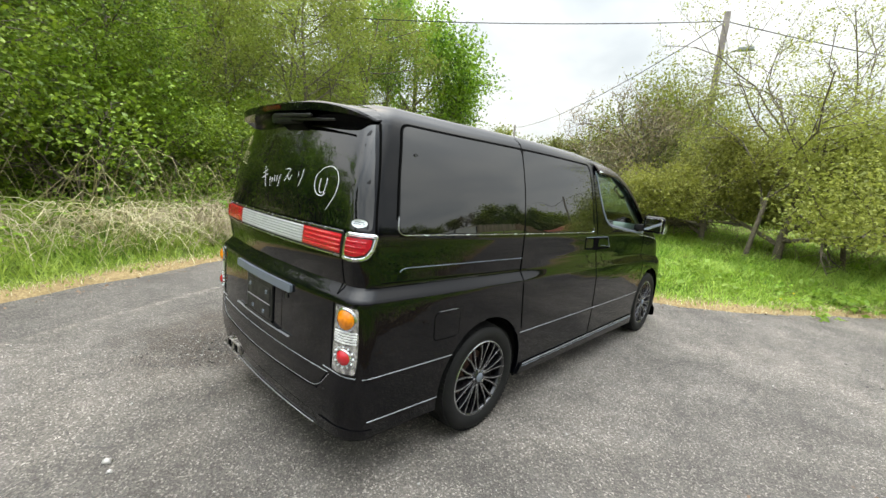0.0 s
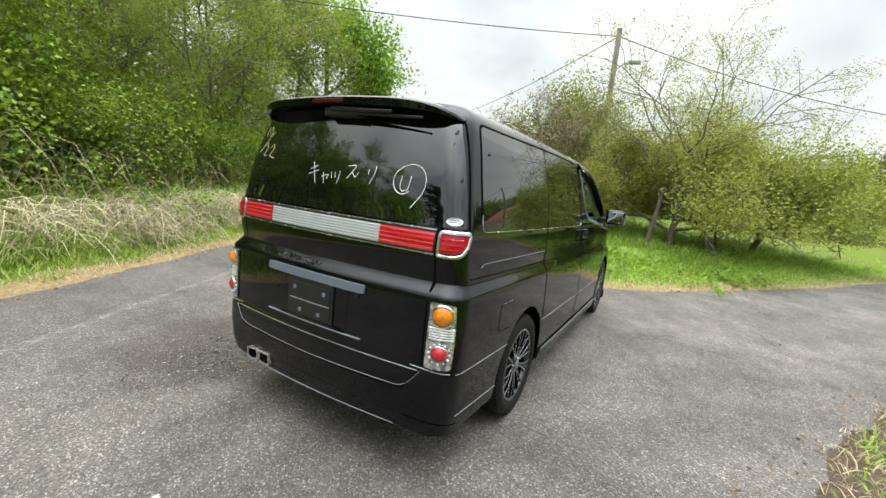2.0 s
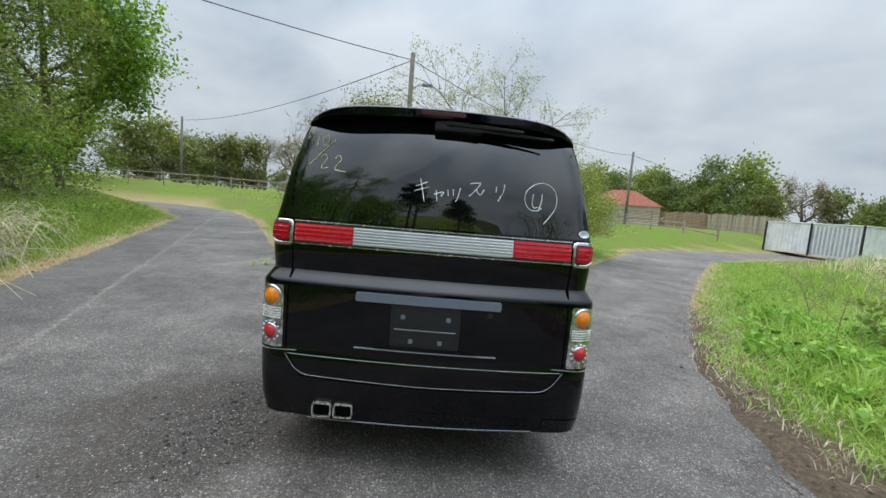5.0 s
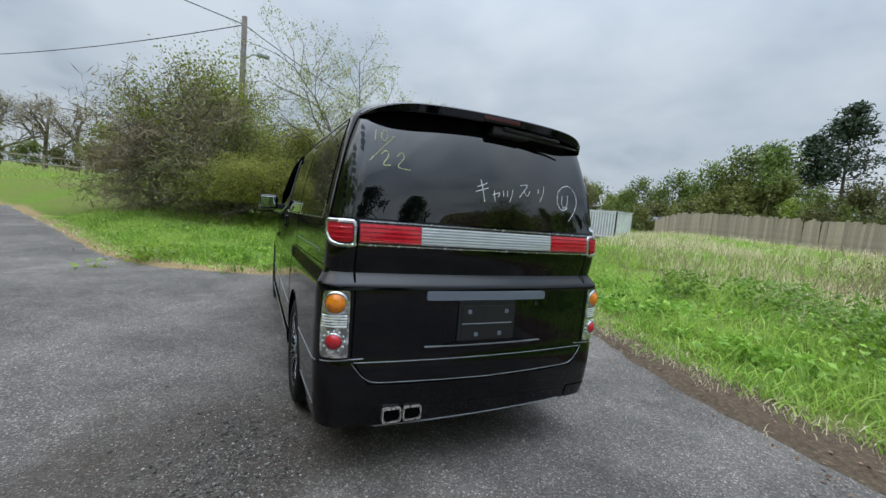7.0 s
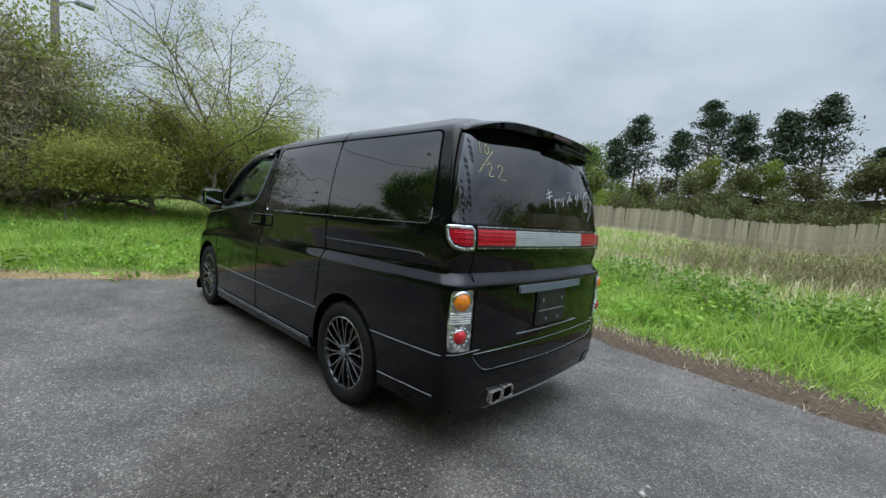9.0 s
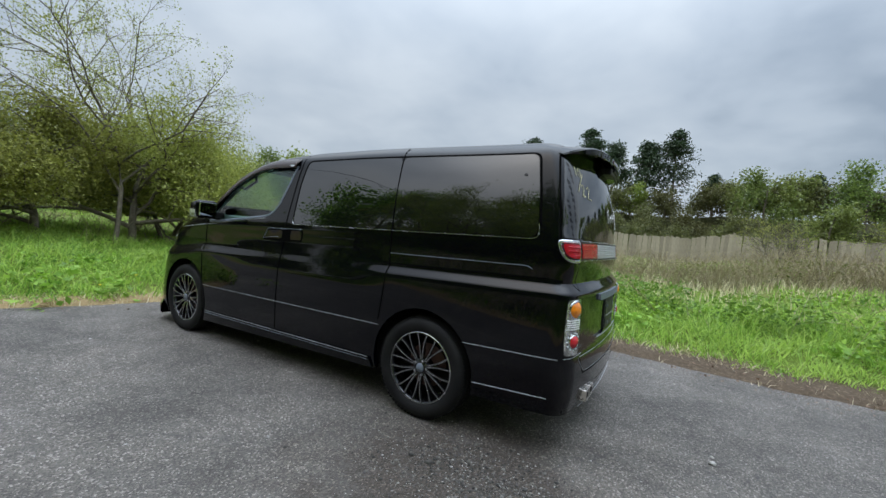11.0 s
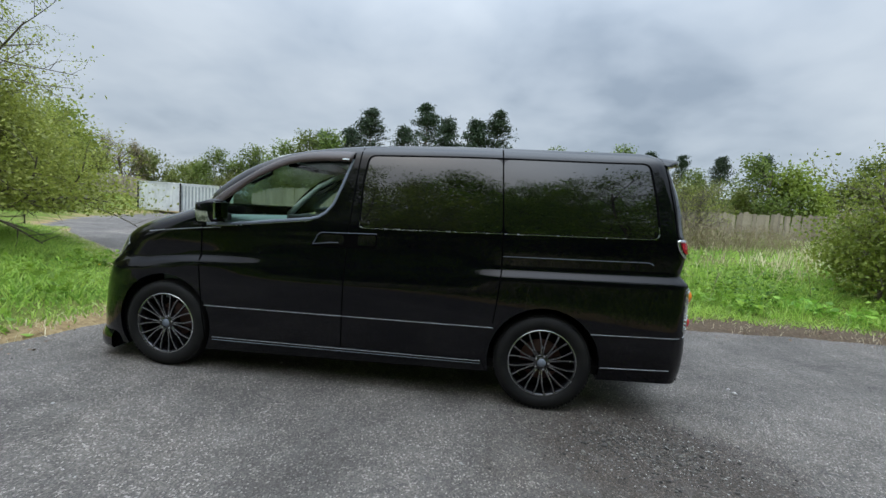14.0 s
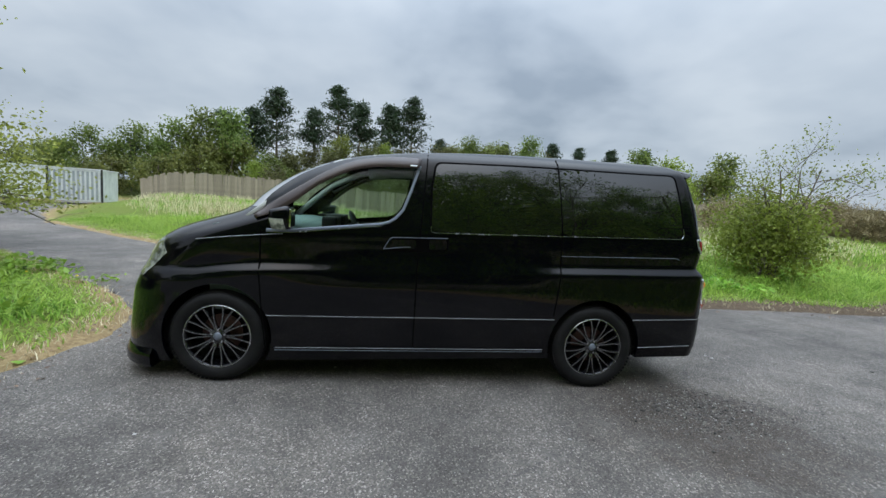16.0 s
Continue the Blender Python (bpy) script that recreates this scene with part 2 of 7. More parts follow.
CLEAR_GLASS = bpy.data.materials.new("clear_glass")
CLEAR_GLASS.use_nodes = True
nt = CLEAR_GLASS.node_tree
nt.nodes.clear()
o = nt.nodes.new("ShaderNodeOutputMaterial")
tr = nt.nodes.new("ShaderNodeBsdfTransparent")
tr.inputs[0].default_value = (0.66, 0.78, 0.72, 1)
gl = nt.nodes.new("ShaderNodeBsdfGlossy")
gl.inputs["Roughness"].default_value = 0.02
fr = nt.nodes.new("ShaderNodeFresnel")
ms = nt.nodes.new("ShaderNodeMixShader")
nt.links.new(fr.outputs[0], ms.inputs[0])
nt.links.new(tr.outputs[0], ms.inputs[1])
nt.links.new(gl.outputs[0], ms.inputs[2])
nt.links.new(ms.outputs[0], o.inputs[0])

# ground
ASPHALT, nt, sh = material("worn_asphalt", (0.12, 0.12, 0.12), 0.9)
fine = noise_node(nt, 95.0, 3.0, 0.7)
vo = nt.nodes.new("ShaderNodeTexVoronoi")
vo.inputs["Scale"].default_value = 120.0
co = nt.nodes.new("ShaderNodeTexCoord")
nt.links.new(co.outputs["Object"], vo.inputs["Vector"])
stone = ramp(nt, vo.outputs["Color"], [(0.20, (0.088, 0.078, 0.068)), (0.42, (0.122, 0.109, 0.096)), (0.60, (0.155, 0.139, 0.122)), (0.76, (0.200, 0.179, 0.157)), (0.88, (0.39, 0.352, 0.312))])
patch = value_ramp(nt, noise_node(nt, 0.42, 9.0, 0.66), 0.33, 0.70, 0.0, 1.0)
tone = ramp(nt, patch, [(0.0, (0.60, 0.595, 0.60)), (0.45, (0.92, 0.92, 0.925)), (1.0, (1.42, 1.40, 1.38))])
med = value_ramp(nt, noise_node(nt, 1.9, 7.0, 0.7), 0.30, 0.72, 0.62, 1.36)
tone = mixed(nt, 1.0, tone, med, "MULTIPLY")
# the lane along the wood was laid later: smoother and darker up to a pale, crumbling seam
across = nt.nodes.new("ShaderNodeVectorMath")
across.operation = "DOT_PRODUCT"
across.inputs[1].default_value = (-0.421, 0.907, 0)
nt.links.new(co.outputs["Object"], across.inputs[0])
sway = nt.nodes.new("ShaderNodeMath")
sway.operation = "MULTIPLY_ADD"
sway.inputs[1].default_value = 0.16
nt.links.new(noise_node(nt, 1.4, 6.0, 0.7), sway.inputs[0])
nt.links.new(across.outputs["Value"], sway.inputs[2])
tone = mixed(nt, value_ramp(nt, sway.outputs[0], 2.96, 3.02, 0.0, 0.30), tone, (0.48, 0.48, 0.50))
seam_in = value_ramp(nt, sway.outputs[0], 2.91, 2.97, 0.0, 1.0)
seam_out = value_ramp(nt, sway.outputs[0], 2.97, 3.03, 1.0, 0.0)
seam = nt.nodes.new("ShaderNodeMath")
seam.operation = "MULTIPLY"
nt.links.new(seam_in, seam.inputs[0])
nt.links.new(seam_out, seam.inputs[1])
crumbs = nt.nodes.new("ShaderNodeMath")
crumbs.operation = "MULTIPLY"
nt.links.new(seam.outputs[0], crumbs.inputs[0])
nt.links.new(value_ramp(nt, noise_node(nt, 9.0, 8.0, 0.75), 0.42, 0.62, 0.0, 0.8), crumbs.inputs[1])
tone = mixed(nt, crumbs.outputs[0], tone, (2.1, 2.05, 1.95))
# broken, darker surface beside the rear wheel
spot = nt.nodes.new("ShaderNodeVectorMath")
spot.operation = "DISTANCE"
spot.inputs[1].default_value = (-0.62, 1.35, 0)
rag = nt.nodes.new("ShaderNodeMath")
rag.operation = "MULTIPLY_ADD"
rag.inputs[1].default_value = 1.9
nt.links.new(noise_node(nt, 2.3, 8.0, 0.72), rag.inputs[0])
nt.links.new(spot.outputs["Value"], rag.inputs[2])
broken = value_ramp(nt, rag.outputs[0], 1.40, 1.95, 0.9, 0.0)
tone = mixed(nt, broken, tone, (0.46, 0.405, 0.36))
c = mixed(nt, 1.0, stone, tone, "MULTIPLY")
streak = value_ramp(nt, noise_node(nt, 4.0, 8.0, 0.7), 0.52, 0.72, 0.0, 0.45)
c = mixed(nt, streak, c, (0.17, 0.158, 0.147))
nt.links.new(co.outputs["Object"], spot.inputs[0])
crk = nt.nodes.new("ShaderNodeTexVoronoi")
crk.feature = "DISTANCE_TO_EDGE"
crk.inputs["Scale"].default_value = 1.15
wob = nt.nodes.new("ShaderNodeVectorMath")
wob.operation = "MULTIPLY_ADD"
wn = nt.nodes.new("ShaderNodeTexNoise")
wn.inputs["Scale"].default_value, wn.inputs["Detail"].default_value = 3.5, 6.0
nt.links.new(co.outputs["Object"], wn.inputs["Vector"])
nt.links.new(wn.outputs["Color"], wob.inputs[0])
wob.inputs[1].default_value = (0.55, 0.55, 0)
nt.links.new(co.outputs["Object"], wob.inputs[2])
nt.links.new(wob.outputs[0], crk.inputs["Vector"])
gate = value_ramp(nt, noise_node(nt, 0.6, 3.0), 0.50, 0.62, 0.0, 0.75)
line = value_ramp(nt, crk.outputs["Distance"], 0.0, 0.012, 1.0, 0.0)
both_ = nt.nodes.new("ShaderNodeMath")
both_.operation = "MULTIPLY"
nt.links.new(gate, both_.inputs[0])
nt.links.new(line, both_.inputs[1])
c = mixed(nt, both_.outputs[0], c, (0.05, 0.048, 0.046))
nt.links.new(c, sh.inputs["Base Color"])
nt.links.new(value_ramp(nt, fine, 0.3, 0.7, 0.62, 0.95), sh.inputs["Roughness"])
hmix = nt.nodes.new("ShaderNodeMath")
hmix.operation = "ADD"
nt.links.new(vo.outputs["Distance"], hmix.inputs[0])
nt.links.new(fine, hmix.inputs[1])
bump(nt, sh, hmix.outputs[0], 0.95, 0.010)

EARTH, nt, sh = material("grass_ground", (0.06, 0.09, 0.02), 0.95, Specular_IOR_Level=0.1)
n1 = value_ramp(nt, noise_node(nt, 0.35, 9.0, 0.7), 0.36, 0.66, 0, 1)
n2 = noise_node(nt, 24.0, 6.0, 0.7)
g1 = ramp(nt, n2, [(0.25, (0.045, 0.090, 0.012)), (0.5, (0.115, 0.195, 0.022)), (0.8, (0.20, 0.285, 0.042))])
g2 = ramp(nt, n2, [(0.25, (0.080, 0.085, 0.026)), (0.55, (0.165, 0.165, 0.052)), (0.8, (0.28, 0.25, 0.115))])
c = mixed(nt, n1, g1, g2)
at = nt.nodes.new("ShaderNodeAttribute")
at.attribute_name = "edge"
soil = ramp(nt, n2, [(0.25, (0.050, 0.037, 0.026)), (0.55, (0.125, 0.093, 0.064)), (0.8, (0.26, 0.20, 0.13))])
at2 = nt.nodes.new("ShaderNodeAttribute")
at2.attribute_name = "straw"
straw = ramp(nt, n2, [(0.25, (0.17, 0.115, 0.055)), (0.55, (0.34, 0.25, 0.13)), (0.8, (0.50, 0.40, 0.23))])
soil = mixed(nt, at2.outputs["Fac"], soil, straw)
c = mixed(nt, at.outputs["Fac"], c, soil)
at3 = nt.nodes.new("ShaderNodeAttribute")
at3.attribute_name = "litter"
c = mixed(nt, at3.outputs["Fac"], c, ramp(nt, n2, [(0.25, (0.022, 0.022, 0.010)), (0.55, (0.055, 0.052, 0.022)), (0.8, (0.11, 0.098, 0.045))]))
nt.links.new(c, sh.inputs["Base Color"])
bump(nt, sh, n2, 0.8, 0.05)

BLADE = leaf_material("grass_blades", (0.085, 0.19, 0.022), (0.245, 0.42, 0.055), (0.47, 0.60, 0.135), 0.55)
DRY_BLADE = leaf_material("dry_grass", (0.32, 0.26, 0.145), (0.53, 0.45, 0.27), (0.74, 0.66, 0.46), 0.3)
LEAF_FRESH = leaf_material("fresh_leaves", (0.036, 0.092, 0.008), (0.125, 0.245, 0.017), (0.32, 0.48, 0.045), 0.30)
LEAF_YELLOW = leaf_material("budding_leaves", (0.10, 0.125, 0.022), (0.24, 0.275, 0.048), (0.42, 0.455, 0.10), 0.45)
LEAF_DARK = leaf_material("pine_needles", (0.014, 0.032, 0.014), (0.028, 0.058, 0.024), (0.055, 0.095, 0.04), 0.2)
LEAF_OLIVE = leaf_material("olive_foliage", (0.080, 0.100, 0.022), (0.15, 0.18, 0.04), (0.24, 0.27, 0.07), 0.4)
LEAF_WOOD = leaf_material("woodland_leaves", (0.055, 0.085, 0.018), (0.115, 0.165, 0.032), (0.20, 0.26, 0.055), 0.4)
LEAF_SPRING = leaf_material("spring_leaves", (0.10, 0.15, 0.02), (0.20, 0.26, 0.035), (0.32, 0.38, 0.07), 0.45)
LEAF_DOCK = leaf_material("dock_leaves", (0.10, 0.21, 0.022), (0.20, 0.37, 0.04), (0.34, 0.52, 0.08), 0.45)
LEAF_DEEP = leaf_material("bramble_leaves", (0.045, 0.11, 0.012), (0.11, 0.22, 0.022), (0.22, 0.35, 0.05), 0.45)
LEAF_SCRUB = leaf_material("scrub_leaves", (0.052, 0.058, 0.020), (0.105, 0.112, 0.036), (0.18, 0.185, 0.062), 0.4)
TWIG_HAZE = leaf_material("bare_twigs", (0.12, 0.095, 0.045), (0.235, 0.19, 0.09), (0.37, 0.31, 0.165), 0.0)
BARK, nt, sh = material("bark", (0.10, 0.085, 0.065), 0.95)
nb = noise_node(nt, 14.0, 8.0, 0.7)
nt.links.new(ramp(nt, nb, [(0.25, (0.055, 0.045, 0.034)), (0.55, (0.145, 0.122, 0.09)), (0.8, (0.25, 0.225, 0.17))]), sh.inputs["Base Color"])
bump(nt, sh, nb, 0.8, 0.02)
WOOD_GREY, nt, sh = material("weathered_boards", (0.26, 0.23, 0.20), 0.9)
oi = nt.nodes.new("ShaderNodeObjectInfo")
nb = noise_node(nt, 3.0, 8.0, 0.7)
base = ramp(nt, nb, [(0.2, (0.20, 0.165, 0.125)), (0.55, (0.34, 0.29, 0.225)), (0.85, (0.46, 0.405, 0.325))])
hs = nt.nodes.new("ShaderNodeHueSaturation")
nt.links.new(value_ramp(nt, oi.outputs["Random"], 0, 1, 0.76, 1.18), hs.inputs["Value"])
nt.links.new(base, hs.inputs["Color"])
nt.links.new(hs.outputs[0], sh.inputs["Base Color"])
POLE_WOOD, nt, sh = material("pole_wood", (0.16, 0.14, 0.12), 0.9)
nt.links.new(ramp(nt, noise_node(nt, 5.0, 8.0, 0.7), [(0.25, (0.10, 0.088, 0.075)), (0.6, (0.17, 0.15, 0.13)), (0.85, (0.25, 0.225, 0.195))]), sh.inputs["Base Color"])
WOOD_BROWN, nt, sh = material("treated_timber", (0.26, 0.15, 0.08), 0.85)
nt.links.new(ramp(nt, noise_node(nt, 6.0, 7.0, 0.7), [(0.25, (0.15, 0.085, 0.045)), (0.6, (0.30, 0.18, 0.10)), (0.85, (0.42, 0.28, 0.17))]), sh.inputs["Base Color"])
ROOF_TILE, nt, sh = material("orange_roof_tiles", (0.42, 0.11, 0.045), 0.85)
nt.links.new(ramp(nt, noise_node(nt, 2.5, 6.0, 0.6), [(0.25, (0.17, 0.046, 0.026)), (0.6, (0.25, 0.072, 0.04)), (0.85, (0.32, 0.12, 0.07))]), sh.inputs["Base Color"])
RENDER_WALL, nt, sh = material("pale_render", (0.62, 0.60, 0.55), 0.9)
nt.links.new(ramp(nt, noise_node(nt, 1.5, 6.0, 0.6), [(0.3, (0.52, 0.50, 0.46)), (0.7, (0.70, 0.68, 0.63))]), sh.inputs["Base Color"])
WHITE_STEEL, nt, sh = material("white_sheet_steel", (0.70, 0.72, 0.73), 0.5)
nt.links.new(ramp(nt, noise_node(nt, 1.8, 7.0, 0.65), [(0.3, (0.55, 0.57, 0.58)), (0.55, (0.72, 0.74, 0.75)), (0.8, (0.80, 0.81, 0.81))]), sh.inputs["Base Color"])
GREY_STEEL, nt, sh = material("galvanised_sheet", (0.36, 0.40, 0.43), 0.55, 0.2)
nt.links.new(ramp(nt, noise_node(nt, 2.6, 7.0, 0.65), [(0.3, (0.26, 0.29, 0.31)), (0.7, (0.45, 0.49, 0.52))]), sh.inputs["Base Color"])
CABLE, nt, sh = material("cable", (0.02, 0.02, 0.022), 0.7)
GREEN_STEEL, nt, sh = material("green_paint", (0.02, 0.17, 0.10), 0.5)
nt.links.new(ramp(nt, noise_node(nt, 3.0, 5.0), [(0.3, (0.015, 0.13, 0.075)), (0.7, (0.03, 0.21, 0.12))]), sh.inputs["Base Color"])
STONE, nt, sh = material("loose_stone", (0.40, 0.38, 0.35), 0.9)
oi = nt.nodes.new("ShaderNodeNewGeometry")
nt.links.new(ramp(nt, oi.outputs["Random Per Island"], [(0.0, (0.07, 0.066, 0.062)), (0.6, (0.20, 0.19, 0.175)), (1.0, (0.52, 0.50, 0.47))]), sh.inputs["Base Color"])
DARK_STONE, nt, sh = material("broken_asphalt", (0.09, 0.085, 0.08), 0.85)
oi = nt.nodes.new("ShaderNodeNewGeometry")
nt.links.new(ramp(nt, oi.outputs["Random Per Island"], [(0.0, (0.035, 0.033, 0.031)), (0.7, (0.10, 0.093, 0.085)), (1.0, (0.24, 0.225, 0.20))]), sh.inputs["Base Color"])
DEAD_LEAF = leaf_material("dead_leaves", (0.05, 0.035, 0.025), (0.12, 0.075, 0.045), (0.25, 0.15, 0.08), 0.1)
FLOWER, nt, sh = material("dandelion", (0.75, 0.55, 0.02), 0.7)
HILL, nt, sh = material("far_hill", (0.12, 0.17, 0.12), 1.0)
nt.links.new(ramp(nt, noise_node(nt, 0.012, 5.0, 0.6), [(0.35, (0.055, 0.09, 0.05)), (0.5, (0.12, 0.17, 0.085)), (0.7, (0.17, 0.19, 0.12))]), sh.inputs["Base Color"])

# ---- mesh helpers ----
def mesh_object(name, verts, faces, mat, parent=None, smooth=False, label=""):
    me = bpy.data.meshes.new(name)
    me.from_pydata([tuple(v) for v in verts], [], [tuple(f) for f in faces])
    me.materials.append(mat)
    if smooth:
        me.polygons.foreach_set("use_smooth", [True] * len(me.polygons))
    me.update()
    ob = new(name, me)
    if parent:
        ob.parent = parent
    return tagged(ob, label)


def part(name, bm, mat, parent=None, label="", smooth=False):
    """Links a bmesh as one mesh object under a thing or under a part."""
    me = bpy.data.meshes.new(name)
    bm.normal_update()
    bm.to_mesh(me)
    bm.free()
    me.materials.append(mat)
    if smooth:
        me.polygons.foreach_set("use_smooth", [True] * len(me.polygons))
    ob = new(name, me)
    if parent:
        ob.parent = parent
    return tagged(ob, label)


def thing(name, m, label, category, group="", kind=""):
    """An empty at a thing's base, to parent its parts."""
    ob = new(name)
    ob.matrix_world = m
    ob.empty_display_size = 0.1
    return tagged(ob, label, category, group, kind)


def fast_mesh(name, verts, faces, mat, smooth=False):
    """A mesh from an (n, 3) array and an (m, k) array of indices."""
    verts, faces = np.asarray(verts, "f4"), np.asarray(faces, "i4")
    me = bpy.data.meshes.new(name)
    k = faces.shape[1]
    me.vertices.add(len(verts))
    me.vertices.foreach_set("co", verts.ravel())
    me.loops.add(faces.size)
    me.loops.foreach_set("vertex_index", faces.ravel())
    me.polygons.add(len(faces))
    me.polygons.foreach_set("loop_start", np.arange(0, faces.size, k, dtype="i4"))
    me.polygons.foreach_set("loop_total", np.full(len(faces), k, "i4"))
    if smooth:
        me.polygons.foreach_set("use_smooth", np.ones(len(faces), bool))
    me.materials.append(mat)
    me.update(calc_edges=True)
    return me


def box(bm, x0, x1, y0, y1, z0, z1, bevel=0.0):
    vs = bmesh.ops.create_cube(bm, size=1.0)["verts"]
    for v in vs:
        v.co = Vector((x0 + (v.co.x + 0.5) * (x1 - x0), y0 + (v.co.y + 0.5) * (y1 - y0), z0 + (v.co.z + 0.5) * (z1 - z0)))
    if bevel:
        es = list({e for v in vs for e in v.link_edges})
        bmesh.ops.bevel(bm, geom=es, offset=bevel, segments=2, affect="EDGES", profile=0.6)
    return vs


def tube(points, radii, sides=6, cap=True):
    """Verts and faces of a tapered tube along points."""
    pts = [Vector(p) for p in points]
    vs, fs = [], []
    for i, p in enumerate(pts):
        d = (pts[min(i + 1, len(pts) - 1)] - pts[max(i - 1, 0)]).normalized()
        a = d.orthogonal().normalized() if i == 0 else (a - d * a.dot(d)).normalized()
        b = d.cross(a)
        for k in range(sides):
            t = 2 * math.pi * k / sides
            vs.append(p + (a * math.cos(t) + b * math.sin(t)) * radii[i])
    for i in range(len(pts) - 1):
        for k in range(sides):
            k2 = (k + 1) % sides
            fs.append((i * sides + k, i * sides + k2, (i + 1) * sides + k2, (i + 1) * sides + k))
    if cap:
        fs.append(tuple(range(sides))[::-1])
        fs.append(tuple(range((len(pts) - 1) * sides, len(pts) * sides)))
    return vs, fs


# ---- the lane, the lay-by and the ground ----
# the lay-by where the van stands, and the lanes that leave it
LAYBY = [(-9.5, -3.05), (-7.3, -2.25), (-4.5, -2.3), (-2.6, -2.1), (-1.2, -2.15), (0.0, -2.42), (1.0, -2.75), (2.0, -3.3), (4.8, -5.05),
         (9.5, -8.3), (13.5, -11.3), (18.0, -11.6), (13.6, -7.5), (9.1, -4.6), (6.9, -2.95), (5.3, -1.72), (4.5, -0.8), (4.32, 0.0), (4.45, 0.8),
         (4.72, 1.6), (5.05, 2.5), (5.6, 3.1), (6.5, 3.75), (10.1, 5.5), (17.7, 9.4), (17.0, 12.4), (6.4, 7.36), (1.4, 5.06), (0.24, 4.52), (-2.15, 3.41), (-9.5, 0.0)]
LANES = [([(-60, -25.5), (-9.3, -1.5)], 1.45), ([(16.8, 11.0), (22.5, 14.8), (26.2, 19.5), (26.4, 26), (22, 38)], 1.7),
         ([(15.5, -10.6), (19.5, -15.5), (24.0, -24.0), (28.0, -36.0), (31, -45)], 1.9)]


def road_distance(x, y):
    """Signed distance to the tarmac's edge, negative on it."""
    x, y = np.asarray(x, float), np.asarray(y, float)
    best = np.full(x.shape, 1e9)
    inside = np.zeros(x.shape, bool)
    n = len(LAYBY)
    for i in range(n):
        (ax, ay), (bx, by) = LAYBY[i], LAYBY[(i + 1) % n]
        t = np.clip(((x - ax) * (bx - ax) + (y - ay) * (by - ay)) / ((bx - ax) ** 2 + (by - ay) ** 2), 0, 1)
        best = np.minimum(best, np.hypot(x - ax - t * (bx - ax), y - ay - t * (by - ay)))
        if by != ay:
            inside ^= ((ay > y) != (by > y)) & (x < (bx - ax) * (y - ay) / (by - ay) + ax)
    best = np.where(inside, -best, best)
    for line, half in LANES:
        for (ax, ay), (bx, by) in zip(line, line[1:]):
            t = np.clip(((x - ax) * (bx - ax) + (y - ay) * (by - ay)) / ((bx - ax) ** 2 + (by - ay) ** 2), 0, 1)
            best = np.minimum(best, np.hypot(x - ax - t * (bx - ax), y - ay - t * (by - ay)) - half)
    return best


def wave(x, y, s, k=0.0):
    """A cheap smooth unevenness."""
    return (np.sin(x * s + k) * np.cos(y * s * 1.3 - k * 1.7) + 0.6 * np.sin(x * s * 2.3 - y * s * 1.9 + k * 3.1) + 0.35 * np.cos(x * s * 4.1 + y * s * 3.7 - k)) / 1.95


def smooth01(v):
    v = np.clip(v, 0, 1)
    return v * v * (3 - 2 * v)


BANK = [(70, -52), (40, -50), (10, -46), (-12, -45), (-45, -42), (-90, -40)]      # foot of the wooded embankment


def ground_height(x, y):
    x, y = np.asarray(x, float), np.asarray(y, float)
    d = road_distance(x, y) + 0.05 * wave(x, y, 3.1) + 0.03 * wave(x, y, 9.0, 2.0)
    h = np.clip(d * 0.5, -0.06, 0.045) + 0.10 * smooth01((d - 0.2) / 2.2)
    h = h + smooth01((d - 0.5) / 3.0) * 0.05 * wave(x, y, 1.5, 1.0)
    h = h + 0.32 * smooth01((d - 1.0) / 5.0) * smooth01((x - 4.0) / 3.0)           # the grass island rises
    h = h + 0.30 * smooth01((d - 0.6) / 4.0) * smooth01((y - 3.0) / 2.0)           # verge under the trees
    h = h + 0.45 * smooth01((d - 1.0) / 5.0) * smooth01((-x - 1.0) / 4.0) * smooth01((-y - 2.0) / 2.0)
    by = np.interp(x, [p[0] for p in BANK[::-1]], [p[1] for p in BANK[::-1]])
    h = h + 4.6 * smooth01((by - y) / 9.0) * smooth01((34 - x) / 26.0) * smooth01((x + 60) / 30.0)
    r = np.hypot(x, y)
    h = h + 0.55 * smooth01((r - 12) / 26.0) * smooth01((d - 0.3) / 4.0) + 0.35 * smooth01((r - 30) / 20.0) * smooth01((d - 0.3) / 6.0)
    az = np.arctan2(y, x)
    return h + 85.0 * smooth01((r - 900) / 1500.0) * smooth01(1.6 - np.abs(az + 2.35) / 0.7) + 14.0 * smooth01((r - 300) / 900.0)


def spaced(lo, hi, step, far):
    mid = list(np.arange(lo, hi + step / 2, step))
    out, s = [], step
    a = hi
    while a < far:
        s *= 1.22
        a += s
        out.append(a)
    low, s, a = [], step, lo
    while a > -far:
        s *= 1.22
        a -= s
        low.append(a)
    return np.array(low[::-1] + mid + out)


def soil_strip(x, y):
    """Extra width of bare earth along the verge behind the van."""
    return 0.30 * smooth01((0.4 - x) / 1.6) * (y < 0)


